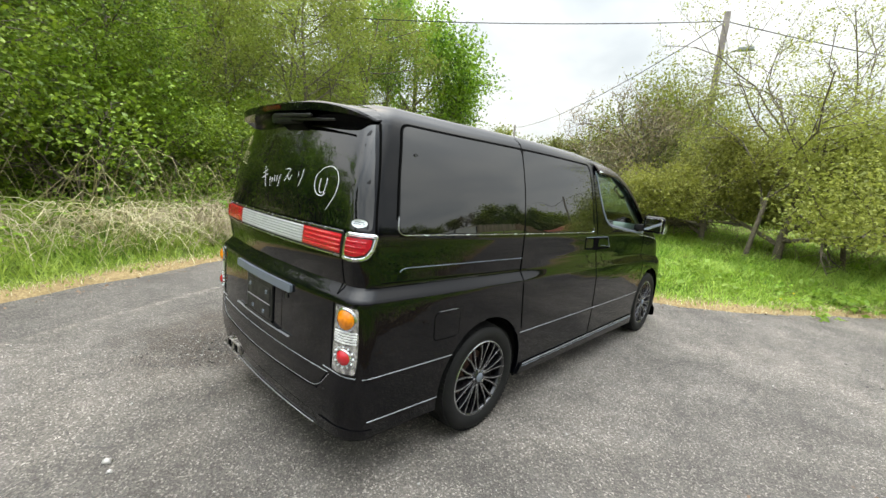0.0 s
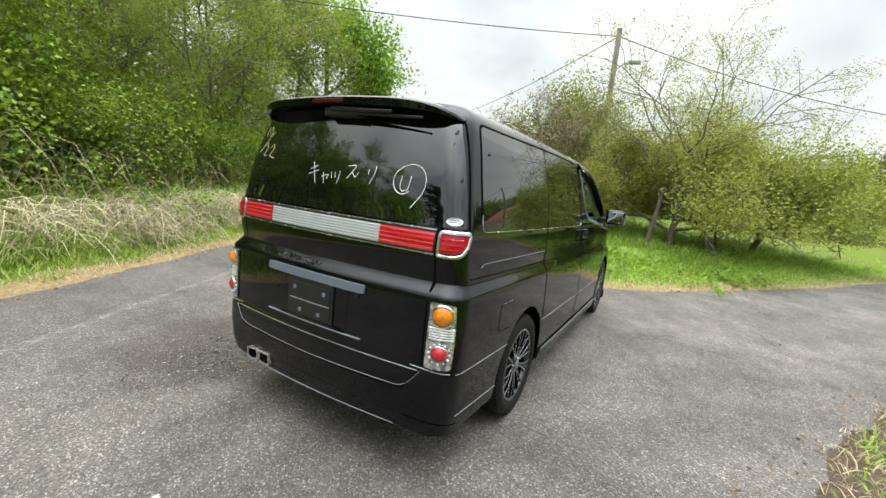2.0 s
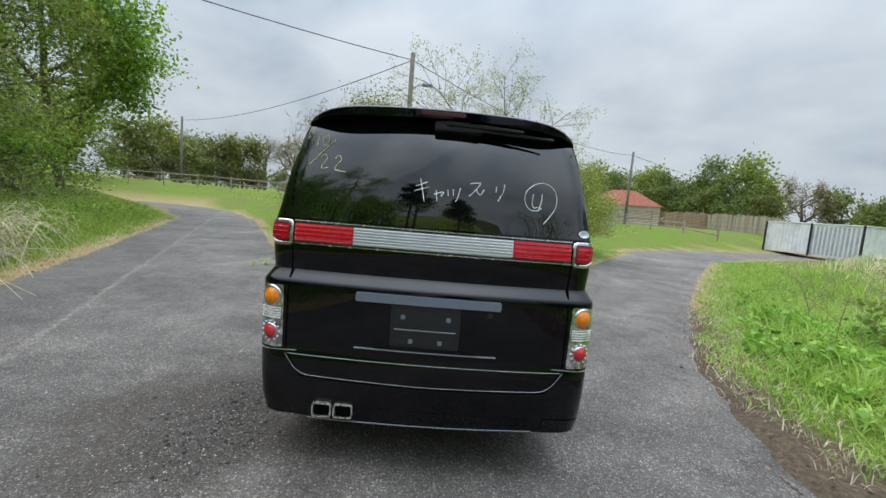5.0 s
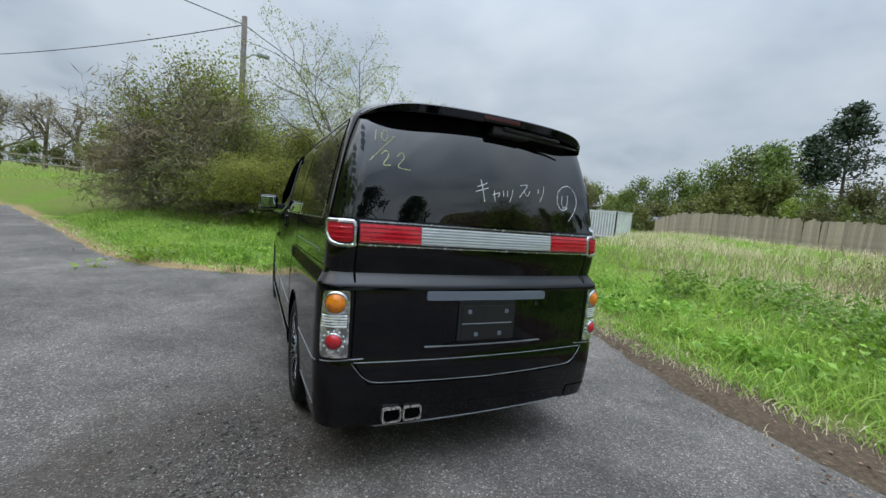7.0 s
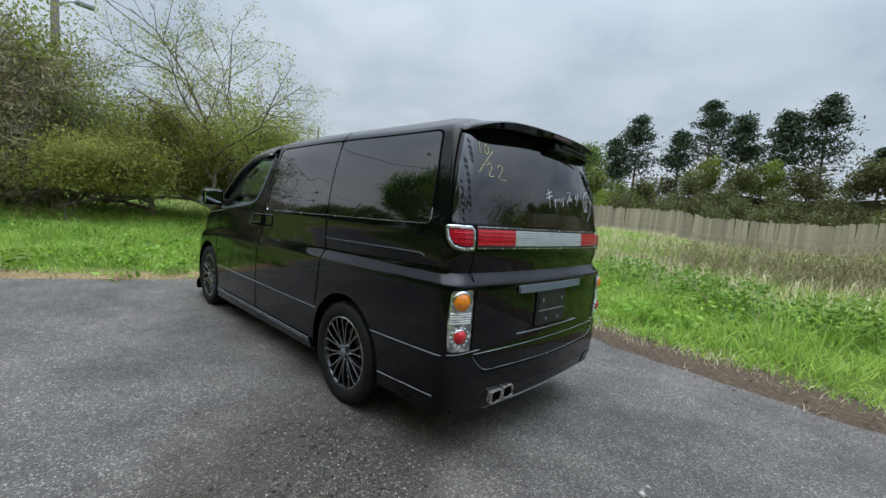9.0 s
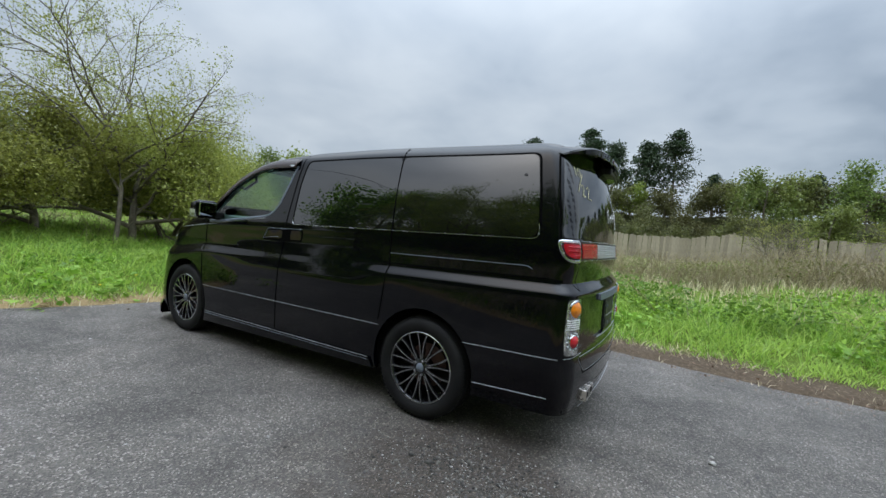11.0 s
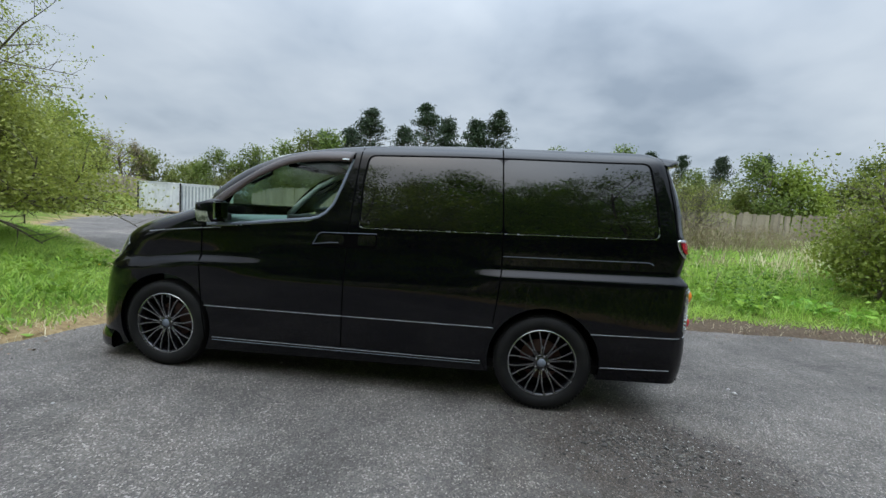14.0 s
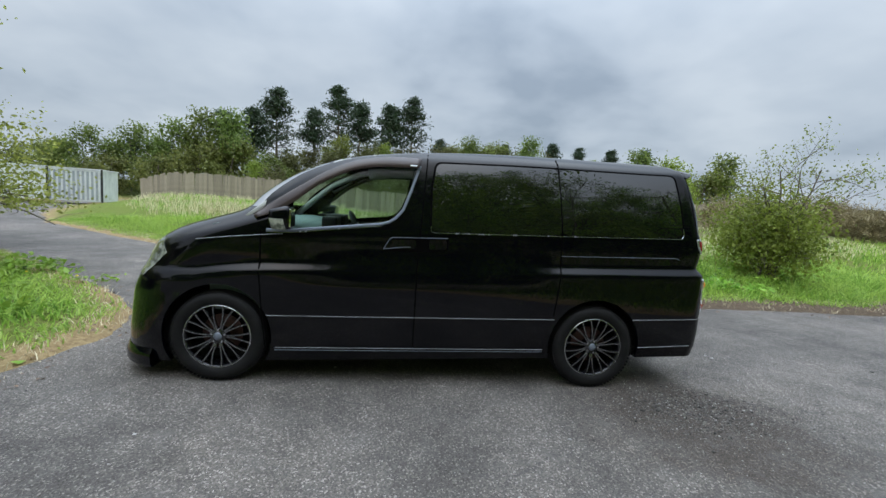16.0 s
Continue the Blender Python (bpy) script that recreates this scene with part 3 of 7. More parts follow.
gx, gy = spaced(-9.0, 15.0, 0.15, 4200), spaced(-12.5, 8.0, 0.15, 4200)
GX, GY = np.meshgrid(gx, gy, indexing="ij")
GZ = ground_height(GX, GY)
nx, ny = GX.shape
idx = np.arange(nx * ny).reshape(nx, ny)
quads = np.stack([idx[:-1, :-1], idx[1:, :-1], idx[1:, 1:], idx[:-1, 1:]], -1).reshape(-1, 4)
me = fast_mesh("ground", np.stack([GX, GY, GZ], -1).reshape(-1, 3), quads, EARTH, smooth=True)
attr = me.attributes.new("edge", "FLOAT", "POINT")
dd = road_distance(GX, GY)
bare = 1 - smooth01((dd - 0.12 - soil_strip(GX, GY) - 0.22 * (0.5 + 0.5 * wave(GX, GY, 2.2, 4.0))) / 0.25)
attr.data.foreach_set("value", bare.ravel().astype("f4"))
attr = me.attributes.new("straw", "FLOAT", "POINT")
attr.data.foreach_set("value", np.maximum(smooth01((GY - 0.42 * GX - 2.6) / 0.8), smooth01((GX - 3.6) / 0.6)).ravel().astype("f4"))
attr = me.attributes.new("litter", "FLOAT", "POINT")
foot = np.interp(GX, [p[0] for p in BANK[::-1]], [p[1] for p in BANK[::-1]])
attr.data.foreach_set("value", (smooth01((foot + 3.0 - GY) / 6.0) * 0.9).ravel().astype("f4"))
ground = tagged(new("ground", me), "grassy verges and fields with bare earth edges", "ground", kind="structure")

rx, ry = np.arange(-60, 36.1, 0.4), np.arange(-47, 44.1, 0.4)
RX, RY = np.meshgrid(rx, ry, indexing="ij")
on = road_distance(RX, RY) < 0.9
RZ = 0.006 * wave(RX, RY, 0.8) * smooth01((np.hypot(RX - 1, RY) - 3) / 3)
nx, ny = RX.shape
idx = np.arange(nx * ny).reshape(nx, ny)
keep = on[:-1, :-1] | on[1:, :-1] | on[1:, 1:] | on[:-1, 1:]
quads = np.stack([idx[:-1, :-1], idx[1:, :-1], idx[1:, 1:], idx[:-1, 1:]], -1)[keep]
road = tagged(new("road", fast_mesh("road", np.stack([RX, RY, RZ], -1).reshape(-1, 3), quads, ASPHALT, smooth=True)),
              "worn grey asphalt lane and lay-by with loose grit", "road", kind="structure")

# ---- the van ----
RAKE = -0.033          # the body sits a little nose-down
# height, rear middle, rear bow, rear corner, half width, nose middle, nose length, nose fullness
LEVELS = np.array([
    (0.255, -1.002, 0.060, 0.12, 0.866, 3.800, 0.60, 2.6),
    (0.34, -1.020, 0.060, 0.12, 0.880, 3.820, 0.60, 2.6),
    (0.46, -1.032, 0.065, 0.12, 0.887, 3.815, 0.60, 2.6),
    (0.572, -1.027, 0.065, 0.12, 0.893, 3.800, 0.60, 2.6),
    (0.597, -1.016, 0.065, 0.11, 0.894, 3.798, 0.60, 2.6),
    (0.76, -1.014, 0.065, 0.11, 0.894, 3.780, 0.60, 2.6),
    (0.93, -1.010, 0.065, 0.11, 0.893, 3.720, 0.60, 2.6),
    (0.952, -1.010, 0.065, 0.11, 0.892, 3.705, 0.60, 2.6),
    (1.008, -0.958, 0.062, 0.10, 0.856, 3.680, 0.60, 2.6),
    (1.10, -0.974, 0.060, 0.09, 0.857, 3.630, 0.60, 2.6),
    (1.145, -0.974, 0.060, 0.09, 0.857, 3.600, 0.60, 2.6),
    (1.20, -0.972, 0.060, 0.09, 0.856, 3.530, 0.62, 2.5),
    (1.24, -0.966, 0.060, 0.09, 0.854, 3.460, 0.64, 2.5),
    (1.27, -0.962, 0.070, 0.09, 0.851, 3.380, 0.66, 2.4),
    (1.30, -0.960, 0.080, 0.10, 0.846, 3.290, 0.66, 2.4),
    (1.34, -0.957, 0.084, 0.10, 0.838, 3.140, 0.62, 2.4),
    (1.37, -0.954, 0.086, 0.11, 0.832, 3.030, 0.58, 2.4),
    (1.40, -0.951, 0.088, 0.10, 0.826, 2.940, 0.54, 2.4),
    (1.50, -0.936, 0.096, 0.095, 0.805, 2.850, 0.48, 2.5),
    (1.60, -0.917, 0.104, 0.09, 0.784, 2.720, 0.44, 2.5),
    (1.70, -0.899, 0.110, 0.09, 0.762, 2.550, 0.40, 2.6),
    (1.79, -0.880, 0.112, 0.09, 0.738, 2.340, 0.40, 2.6),
    (1.84, -0.867, 0.112, 0.09, 0.716, 2.190, 0.44, 2.6),
    (1.875, -0.840, 0.112, 0.10, 0.680, 2.010, 0.50, 2.5),
    (1.900, -0.780, 0.105, 0.13, 0.620, 1.790, 0.60, 2.4),
    (1.920, -0.680, 0.090, 0.22, 0.520, 1.500, 0.70, 2.3),
    (1.930, -0.520, 0.080, 0.20, 0.380, 1.100, 0.60, 2.2)])
_zf = np.arange(0.255, 1.9301, 0.004)
_tab = np.stack([np.interp(_zf, LEVELS[:, 0], LEVELS[:, k]) for k in range(1, 8)], 1)
_ker = np.ones(3) / 3
_pad = np.pad(_tab, ((1, 1), (0, 0)), "edge")
_sm = np.stack([np.convolve(_pad[:, k], _ker, "valid") for k in range(7)], 1)
_pad = np.pad(_tab, ((9, 9), (0, 0)), "edge")
_sm2 = np.stack([np.convolve(_pad[:, k], np.ones(19) / 19, "valid") for k in range(7)], 1)
_up = ((_zf > 1.05) & (_zf < 1.88))[:, None]
_tab = np.where(_up, _sm2, _sm)
_wide = np.convolve(np.pad(_tab[:, 3], 30, "edge"), np.ones(61) / 61, "valid")
_wide = np.where((_zf > 0.8) & (_zf < 1.2), _wide, _tab[:, 3])
N_REAR, N_CORN, N_SIDE, N_NOSE = 14, 9, 165, 26


def level(z):
    return [float(np.interp(z, _zf, _tab[:, k])) for k in range(7)]


def belly(z, lo, hi):
    """The glass bows outwards between the waist and the roof."""
    return 0.018 * math.sin(math.pi * (z - lo) / (hi - lo)) if lo < z < hi else 0.0


def outline(z):
    """Half of the body's plan at a height, from the rear middle round the left side to the nose."""
    xr, dr, rr, w, xf, ln, n = level(z)
    xr = xr - 0.8 * belly(z, 1.25, 1.80)
    y1 = w - rr
    yy = np.linspace(0, y1, N_REAR + 1)
    rear = np.stack([xr + dr * (yy / w) ** 2, yy], 1)
    x1 = rear[-1, 0]
    a = np.linspace(0, math.pi / 2, N_CORN + 1)[1:]
    slope = 2 * dr * y1 / w ** 2
    corner = np.stack([x1 + rr * (1 - np.cos(a)) * 0.95 + rr * slope * np.sin(a) * 0.5, y1 + rr * np.sin(a)], 1)
    xs = xf - ln
    sx = np.linspace(corner[-1, 0], xs, N_SIDE + 1)[1:]
    fade = np.clip(np.minimum((sx - 0.25) / 0.45, (2.70 - sx) / 0.95), 0, 1)
    fade = fade * fade * (3 - 2 * fade) * 0.9
    # the waistline bends down over the front wheel
    zb = z + (0.085 * np.clip((sx - 2.55) / 0.75, 0, 1.3) ** 2 if 0.70 < z < 1.10 else 0 * sx)
    ws, soft = np.interp(zb, _zf, _tab[:, 3]), np.interp(zb, _zf, _wide)
    ws = ws + 0.6 * belly(z, 1.27, 1.75) * np.clip((sx + 0.75) / 0.5, 0, 1)
    side = np.stack([sx, ws + (soft - ws) * fade], 1)
    w = float(ws[-1])
    b = np.linspace(0, math.pi / 2, N_NOSE + 1)[1:]
    nose = np.stack([xs + ln * np.sin(b) ** (2 / n), w * np.maximum(np.cos(b), 0) ** (2 / n)], 1)
    p = np.concatenate([rear, corner, side, nose])
    p[-1, 1] = 0.0
    bow = 1 - np.where(p[:, 0] < 1.2, 0.029, 0.016) * np.clip(np.abs(p[:, 0] - 1.2) / 2.2, 0, 1.3) ** 3
    p[:, 1] *= bow
    return p


def raised(x, z):
    """The height over the road of a place on the body: nose-down rake, and a roof that falls a little to the rear."""
    u = min(1.0, max(0.0, (0.9 - x) / 1.6))
    return z + RAKE * x - 0.028 * u * u * (3 - 2 * u) * min(1.0, max(0.0, (z - 1.5) / 0.35))


_cache = {}


def around(s, z, off=0.0):
    """The point of the body s metres round from the rear middle (left is positive), at height z, off metres proud."""
    key = round(z, 3)
    if key not in _cache:
        p = outline(key)
        q = np.concatenate([p[:0:-1] * (1, -1), p])
        q = q[len(p) - 1 - 120:len(p) - 1 + 121] if len(p) > 121 else q
        c = np.concatenate([[0], np.cumsum(np.hypot(*np.diff(q, axis=0).T))])
        c -= c[len(c) // 2]
        tang = np.gradient(q, axis=0)
        tang /= np.linalg.norm(tang, axis=1)[:, None]
        _cache[key] = (c, q, tang)
    c, q, tang = _cache[key]
    x, y = np.interp(s, c, q[:, 0]), np.interp(s, c, q[:, 1])
    tx, ty = np.interp(s, c, tang[:, 0]), np.interp(s, c, tang[:, 1])
    x, y = x - ty * off, y + tx * off
    return Vector((x, y, raised(x, z)))


_scache = {}


def flank(x, z, off=0.0, side=1):
    """The point of the body's side at x, height z."""
    key = round(z, 3)
    if key not in _scache:
        p = outline(key)[N_REAR + 2:]
        _scache[key] = p
    p = _scache[key]
    y = float(np.interp(x, p[:, 0], p[:, 1]))
    return Vector((x, side * (y + off), raised(x, z)))


def clip_cell(poly, x0, x1, z0, z1):
    for axis, lim, keep_less in ((0, x0, False), (0, x1, True), (1, z0, False), (1, z1, True)):
        out = []
        for i, a in enumerate(poly):
            b = poly[(i + 1) % len(poly)]
            ia, ib = ((a[axis] <= lim) if keep_less else (a[axis] >= lim)), ((b[axis] <= lim) if keep_less else (b[axis] >= lim))
            if ia:
                out.append(a)
            if ia != ib:
                t = (lim - a[axis]) / (b[axis] - a[axis])
                out.append((a[0] + t * (b[0] - a[0]), a[1] + t * (b[1] - a[1])))
        poly = out
        if len(poly) < 3:
            return []
    return poly


def rounded(poly, r, k=4):
    """A polygon with its corners rounded off."""
    out = []
    n = len(poly)
    for i in range(n):
        p, a, b = Vector(poly[i]), Vector(poly[i - 1]), Vector(poly[(i + 1) % n])
        ra, rb = min(r, (a - p).length * 0.45), min(r, (b - p).length * 0.45)
        s, e = p + (a - p).normalized() * ra, p + (b - p).normalized() * rb
        for j in range(k + 1):
            t = j / k
            out.append(tuple((1 - t) ** 2 * s + 2 * t * (1 - t) * p + t * t * e))
    return out


def patch_mesh(poly, where, off, thick, cell=0.05):
    """A panel on the body with the outline poly (along, height), its edges turned in by thick."""
    bm = bmesh.new()
    a0, a1 = min(p[0] for p in poly), max(p[0] for p in poly)
    b0, b1 = min(p[1] for p in poly), max(p[1] for p in poly)
    na, nb = max(1, math.ceil((a1 - a0) / cell)), max(1, math.ceil((b1 - b0) / cell))
    seen = {}

    def vert(p):
        key = (round(p[0], 4), round(p[1], 4))
        if key not in seen:
            seen[key] = bm.verts.new(where(key[0], key[1], off))
        return seen[key]
    for i in range(na):
        for j in range(nb):
            c = clip_cell(poly, a0 + (a1 - a0) * i / na, a0 + (a1 - a0) * (i + 1) / na, b0 + (b1 - b0) * j / nb, b0 + (b1 - b0) * (j + 1) / nb)
            vs = []
            for p in c:
                v = vert(p)
                if v not in vs:
                    vs.append(v)
            if len(vs) >= 3:
                try:
                    bm.faces.new(vs)
                except ValueError:
                    pass
    back = {v: k for k, v in seen.items()}
    rim = [e for e in bm.edges if len(e.link_faces) == 1]
    made = {}
    for e in rim:
        q = []
        for v in e.verts:
            if v not in made:
                made[v] = bm.verts.new(where(*back[v], off - thick))
            q.append(made[v])
        a, b = e.verts
        f = e.link_faces[0]
        vs = list(f.verts)
        if vs[(vs.index(a) + 1) % len(vs)] is b:
            bm.faces.new((b, a, q[0], q[1]))
        else:
            bm.faces.new((a, b, q[1], q[0]))
    bmesh.ops.recalc_face_normals(bm, faces=bm.faces)
    bm.normal_update()
    for f in bm.faces:
        f.smooth = True
    for e in bm.edges:
        if len(e.link_faces) == 2 and e.calc_face_angle(0) > 0.6:
            e.smooth = False
    return bm


def rect(a0, a1, b0, b1):
    return [(a0, b0), (a1, b0), (a1, b1), (a0, b1)]


def on_side(side):
    return lambda x, z, off: flank(x, z, off, side)


def strip(line, where, off, wide, high):
    """A thin raised strip along a line on the body."""
    pts = []
    for (a0, b0), (a1, b1) in zip(line, line[1:]):
        n = max(1, int(math.hypot(a1 - a0, b1 - b0) / 0.04))
        pts += [(a0 + (a1 - a0) * i / n, b0 + (b1 - b0) * i / n) for i in range(n)]
    pts.append(line[-1])
    bm = bmesh.new()
    rows = []
    for i, p in enumerate(pts):
        q0, q1 = pts[max(i - 1, 0)], pts[min(i + 1, len(pts) - 1)]
        d = Vector((q1[0] - q0[0], q1[1] - q0[1])).normalized()
        nx_, nz_ = -d.y * wide / 2, d.x * wide / 2
        rows.append([bm.verts.new(where(p[0] + nx_, p[1] + nz_, off)), bm.verts.new(where(p[0] + nx_ * 0.5, p[1] + nz_ * 0.5, off + high)),
                     bm.verts.new(where(p[0] - nx_ * 0.5, p[1] - nz_ * 0.5, off + high)), bm.verts.new(where(p[0] - nx_, p[1] - nz_, off))])
    for r0, r1 in zip(rows, rows[1:]):
        for k in range(3):
            bm.faces.new((r0[k], r0[k + 1], r1[k + 1], r1[k]))
    bmesh.ops.recalc_face_normals(bm, faces=bm.faces)
    return bm


def curve_line(pts, r=0.05, k=5):
    """A polyline with its inner corners rounded."""
    out = [pts[0]]
    for a, p, b in zip(pts, pts[1:], pts[2:]):
        a, p, b = Vector(a), Vector(p), Vector(b)
        s, e = p + (a - p).normalized() * min(r, (a - p).length * 0.5), p + (b - p).normalized() * min(r, (b - p).length * 0.5)
        out += [tuple((1 - t) ** 2 * s + 2 * t * (1 - t) * p + t * t * e) for t in [j / k for j in range(k + 1)]]
    return out + [pts[-1]]


van = thing("van", Matrix.Identity(4), "black people carrier with dark rear glass, parked on asphalt", "van")

ARCH_R, HUB_Z, WHEELBASE = 0.392, 0.345, 2.95
DOOR_GLASS = [(2.56, 1.395), (2.30, 1.61), (2.06, 1.735), (1.86, 1.775), (1.515, 1.785), (1.575, 1.585), (1.632, 1.43), (1.690, 1.355), (1.775, 1.328), (2.45, 1.262), (2.60, 1.30)]


def inside_poly(x, z, poly):
    c = False
    for i in range(len(poly)):
        (ax, az), (bx, bz) = poly[i - 1], poly[i]
        if (az > z) != (bz > z) and x < (bx - ax) * (z - az) / (bz - az) + ax:
            c = not c
    return c


def nearest_on(x, z, poly):
    best = None
    for i in range(len(poly)):
        (ax, az), (bx, bz) = poly[i - 1], poly[i]
        t = max(0, min(1, ((x - ax) * (bx - ax) + (z - az) * (bz - az)) / ((bx - ax) ** 2 + (bz - az) ** 2)))
        q = (ax + t * (bx - ax), az + t * (bz - az))
        d = math.hypot(q[0] - x, q[1] - z)
        if best is None or d < best[0]:
            best = (d, q)
    return best[1]


def van_shell():
    """The painted body in one skin, open at the wheels, the front doors' windows and the windscreen."""
    zs = sorted(set(np.round(np.concatenate([np.arange(0.255, 0.95, 0.03), np.arange(0.955, 1.02, 0.011), np.arange(1.04, 1.93, 0.0225), [1.905, 1.915, 1.922, 1.93]]), 4)))
    rows = [outline(z) for z in zs]
    m = len(rows[0])
    nose0 = N_REAR + N_CORN + N_SIDE
    half = {}
    verts, faces = [], []

    def put(i, j):
        if (i, j) not in half:
            x, y = rows[i][j]
            half[i, j] = len(verts)
            verts.append([x, y, raised(x, zs[i])])
        return half[i, j]

    def hole(i, j):
        x, y = rows[i][j]
        z = zs[i]
        if N_REAR + N_CORN <= j < nose0 + 14:
            for wx in (0.0, WHEELBASE):
                if math.hypot(x - wx, z + RAKE * x - HUB_Z - 0.01) < ARCH_R:
                    return ("arch", wx)
        if N_REAR + N_CORN <= j <= nose0 and inside_poly(x, z, DOOR_GLASS):
            return ("glass", 0)
        if j > nose0 + 8 and 1.415 < z < 1.80:
            return ("screen", 0)
        return None
    flags = [[hole(i, j) for j in range(m)] for i in range(len(zs))]
    for i in range(len(zs) - 1):
        for j in range(m - 1):
            c = [(i, j), (i, j + 1), (i + 1, j + 1), (i + 1, j)]
            f = [flags[a][b] for a, b in c]
            if all(f):
                continue
            faces.append([put(a, b) for a, b in c])
    for (i, j), k in half.items():
        f = flags[i][j]
        if not f:
            continue
        x, y = rows[i][j]
        if f[0] == "arch":
            z = zs[i] + RAKE * x
            dx, dz = x - f[1], z - HUB_Z - 0.01
            s = ARCH_R / max(1e-6, math.hypot(dx, dz))
            nxp, nzp = f[1] + dx * s, HUB_Z + 0.01 + dz * s
            p = flank(nxp, nzp - RAKE * nxp)
            verts[k] = [p.x, p.y, p.z]
        elif f[0] == "glass":
            q = nearest_on(x, zs[i], DOOR_GLASS)
            p = flank(*q)
            verts[k] = [p.x, p.y, p.z]
    n = len(verts)
    allv = verts + [[x, -y, z] for x, y, z in verts]
    allf = [f[::-1] for f in faces] + [[v + n for v in f] for f in faces]
    top = len(zs) - 1
    ring = [half[top, j] for j in range(m)]
    for a, b in zip(ring, ring[1:]):
        allf.append([b, a, a + n, b + n])
    bm = bmesh.new()
    vs = [bm.verts.new(v) for v in allv]
    for f in allf:
        try:
            bm.faces.new([vs[k] for k in dict.fromkeys(f)])
        except ValueError:
            pass
    bmesh.ops.remove_doubles(bm, verts=bm.verts, dist=0.0008)
    bmesh.ops.recalc_face_normals(bm, faces=bm.faces)
    # turn the open edges inwards so that the panels have thickness
    rim = [e for e in bm.edges if len(e.link_faces) == 1]
    r = bmesh.ops.extrude_edge_only(bm, edges=rim)
    for v in [g for g in r["geom"] if isinstance(g, bmesh.types.BMVert)]:
        v.co.y *= 0.965
        if v.co.z < 0.35:
            v.co.z += 0.02
    for f in bm.faces:
        f.smooth = True
    for e in bm.edges:
        if len(e.link_faces) == 2 and e.calc_face_angle(0) > 0.7:
            e.smooth = False
    return part("body", bm, PAINT, van, "glossy black painted body", smooth=False)


body = van_shell()

# floor pan and dark wheel housings
bm = bmesh.new()
box(bm, -0.94, 3.45, -0.80, 0.80, 0.27, 0.33)
for v in bm.verts:
    v.co.z += RAKE * v.co.x
part("floor_pan", bm, UNDER, van, "dark underside")
for x0, x1 in ((0.42, 1.30), (-0.90, -0.43)):
    bm = bmesh.new()
    box(bm, x0, x1, -0.78, 0.78, 0.33, 1.18)
    part("cargo_lining", bm, UNDER, van, "dark inner lining")
for wx in (0.0, WHEELBASE):
    for s in (1, -1):
        bm = bmesh.new()
        n = 20
        a = [bm.verts.new((wx + 0.40 * math.cos(t), s * 0.845, HUB_Z + 0.02 + 0.40 * math.sin(t))) for t in np.linspace(-0.25, math.pi + 0.25, n)]
        b = [bm.verts.new((v.co.x, s * 0.52, v.co.z)) for v in a]
        for k in range(n - 1):
            bm.faces.new((a[k], a[k + 1], b[k + 1], b[k]))
        bm.faces.new(b)
        part("wheel_housing", bm, UNDER, van)

# glass and trim of both sides
SLIDE_GLASS = rounded([(1.392, 1.268), (1.398, 1.60), (1.372, 1.802), (0.386, 1.802), (0.348, 1.266)], 0.05)
QUARTER_GLASS = rounded([(0.338, 1.266), (0.376, 1.802), (-0.630, 1.802), (-0.680, 1.52), (-0.706, 1.266)], 0.05)
UPPER = [(2.74, 1.372), (2.58, 1.475), (2.40, 1.590), (2.22, 1.705), (2.02, 1.795), (1.77, 1.838), (1.495, 1.836)]
LOWER = [(2.70, 1.335), (2.56, 1.390), (2.42, 1.470), (2.24, 1.610), (2.01, 1.718), (1.80, 1.752), (1.512, 1.754)]


def smooth_line(pts, n):
    """n points evenly along a smooth curve through pts."""
    P = [np.array(p) for p in [pts[0]] + list(pts) + [pts[-1]]]
    out = []
    for a, b, c, d in zip(P, P[1:], P[2:], P[3:]):
        for t in np.arange(0, 1, 0.1):
            out.append(0.5 * (2 * b + (c - a) * t + (2 * a - 5 * b + 4 * c - d) * t * t + (3 * b - a - 3 * c + d) * t ** 3))
    out = np.array(out + [P[-1]])
    s = np.concatenate([[0], np.cumsum(np.hypot(*np.diff(out, axis=0).T))])
    u = np.linspace(0, s[-1], n)
    return np.stack([np.interp(u, s, out[:, 0]), np.interp(u, s, out[:, 1])], 1)


def deflector(W):
    bm = bmesh.new()
    rows = []
    for a, b in zip(smooth_line(UPPER, 36), smooth_line(LOWER, 36)):
        sec = [(0.0, 0.001), (0.12, 0.012), (0.45, 0.022), (0.97, 0.028), (1.0, 0.026), (0.97, 0.022), (0.45, 0.016)]
        rows.append([bm.verts.new(W(*(a + (b - a) * f), o)) for f, o in sec])
    for p, q in zip(rows, rows[1:]):
        for k in range(len(p) - 1):
            bm.faces.new((p[k], p[k + 1], q[k + 1], q[k]))
    for e in (rows[0], rows[-1]):
        bm.faces.new(e)
    bmesh.ops.recalc_face_normals(bm, faces=bm.faces)
    return bm


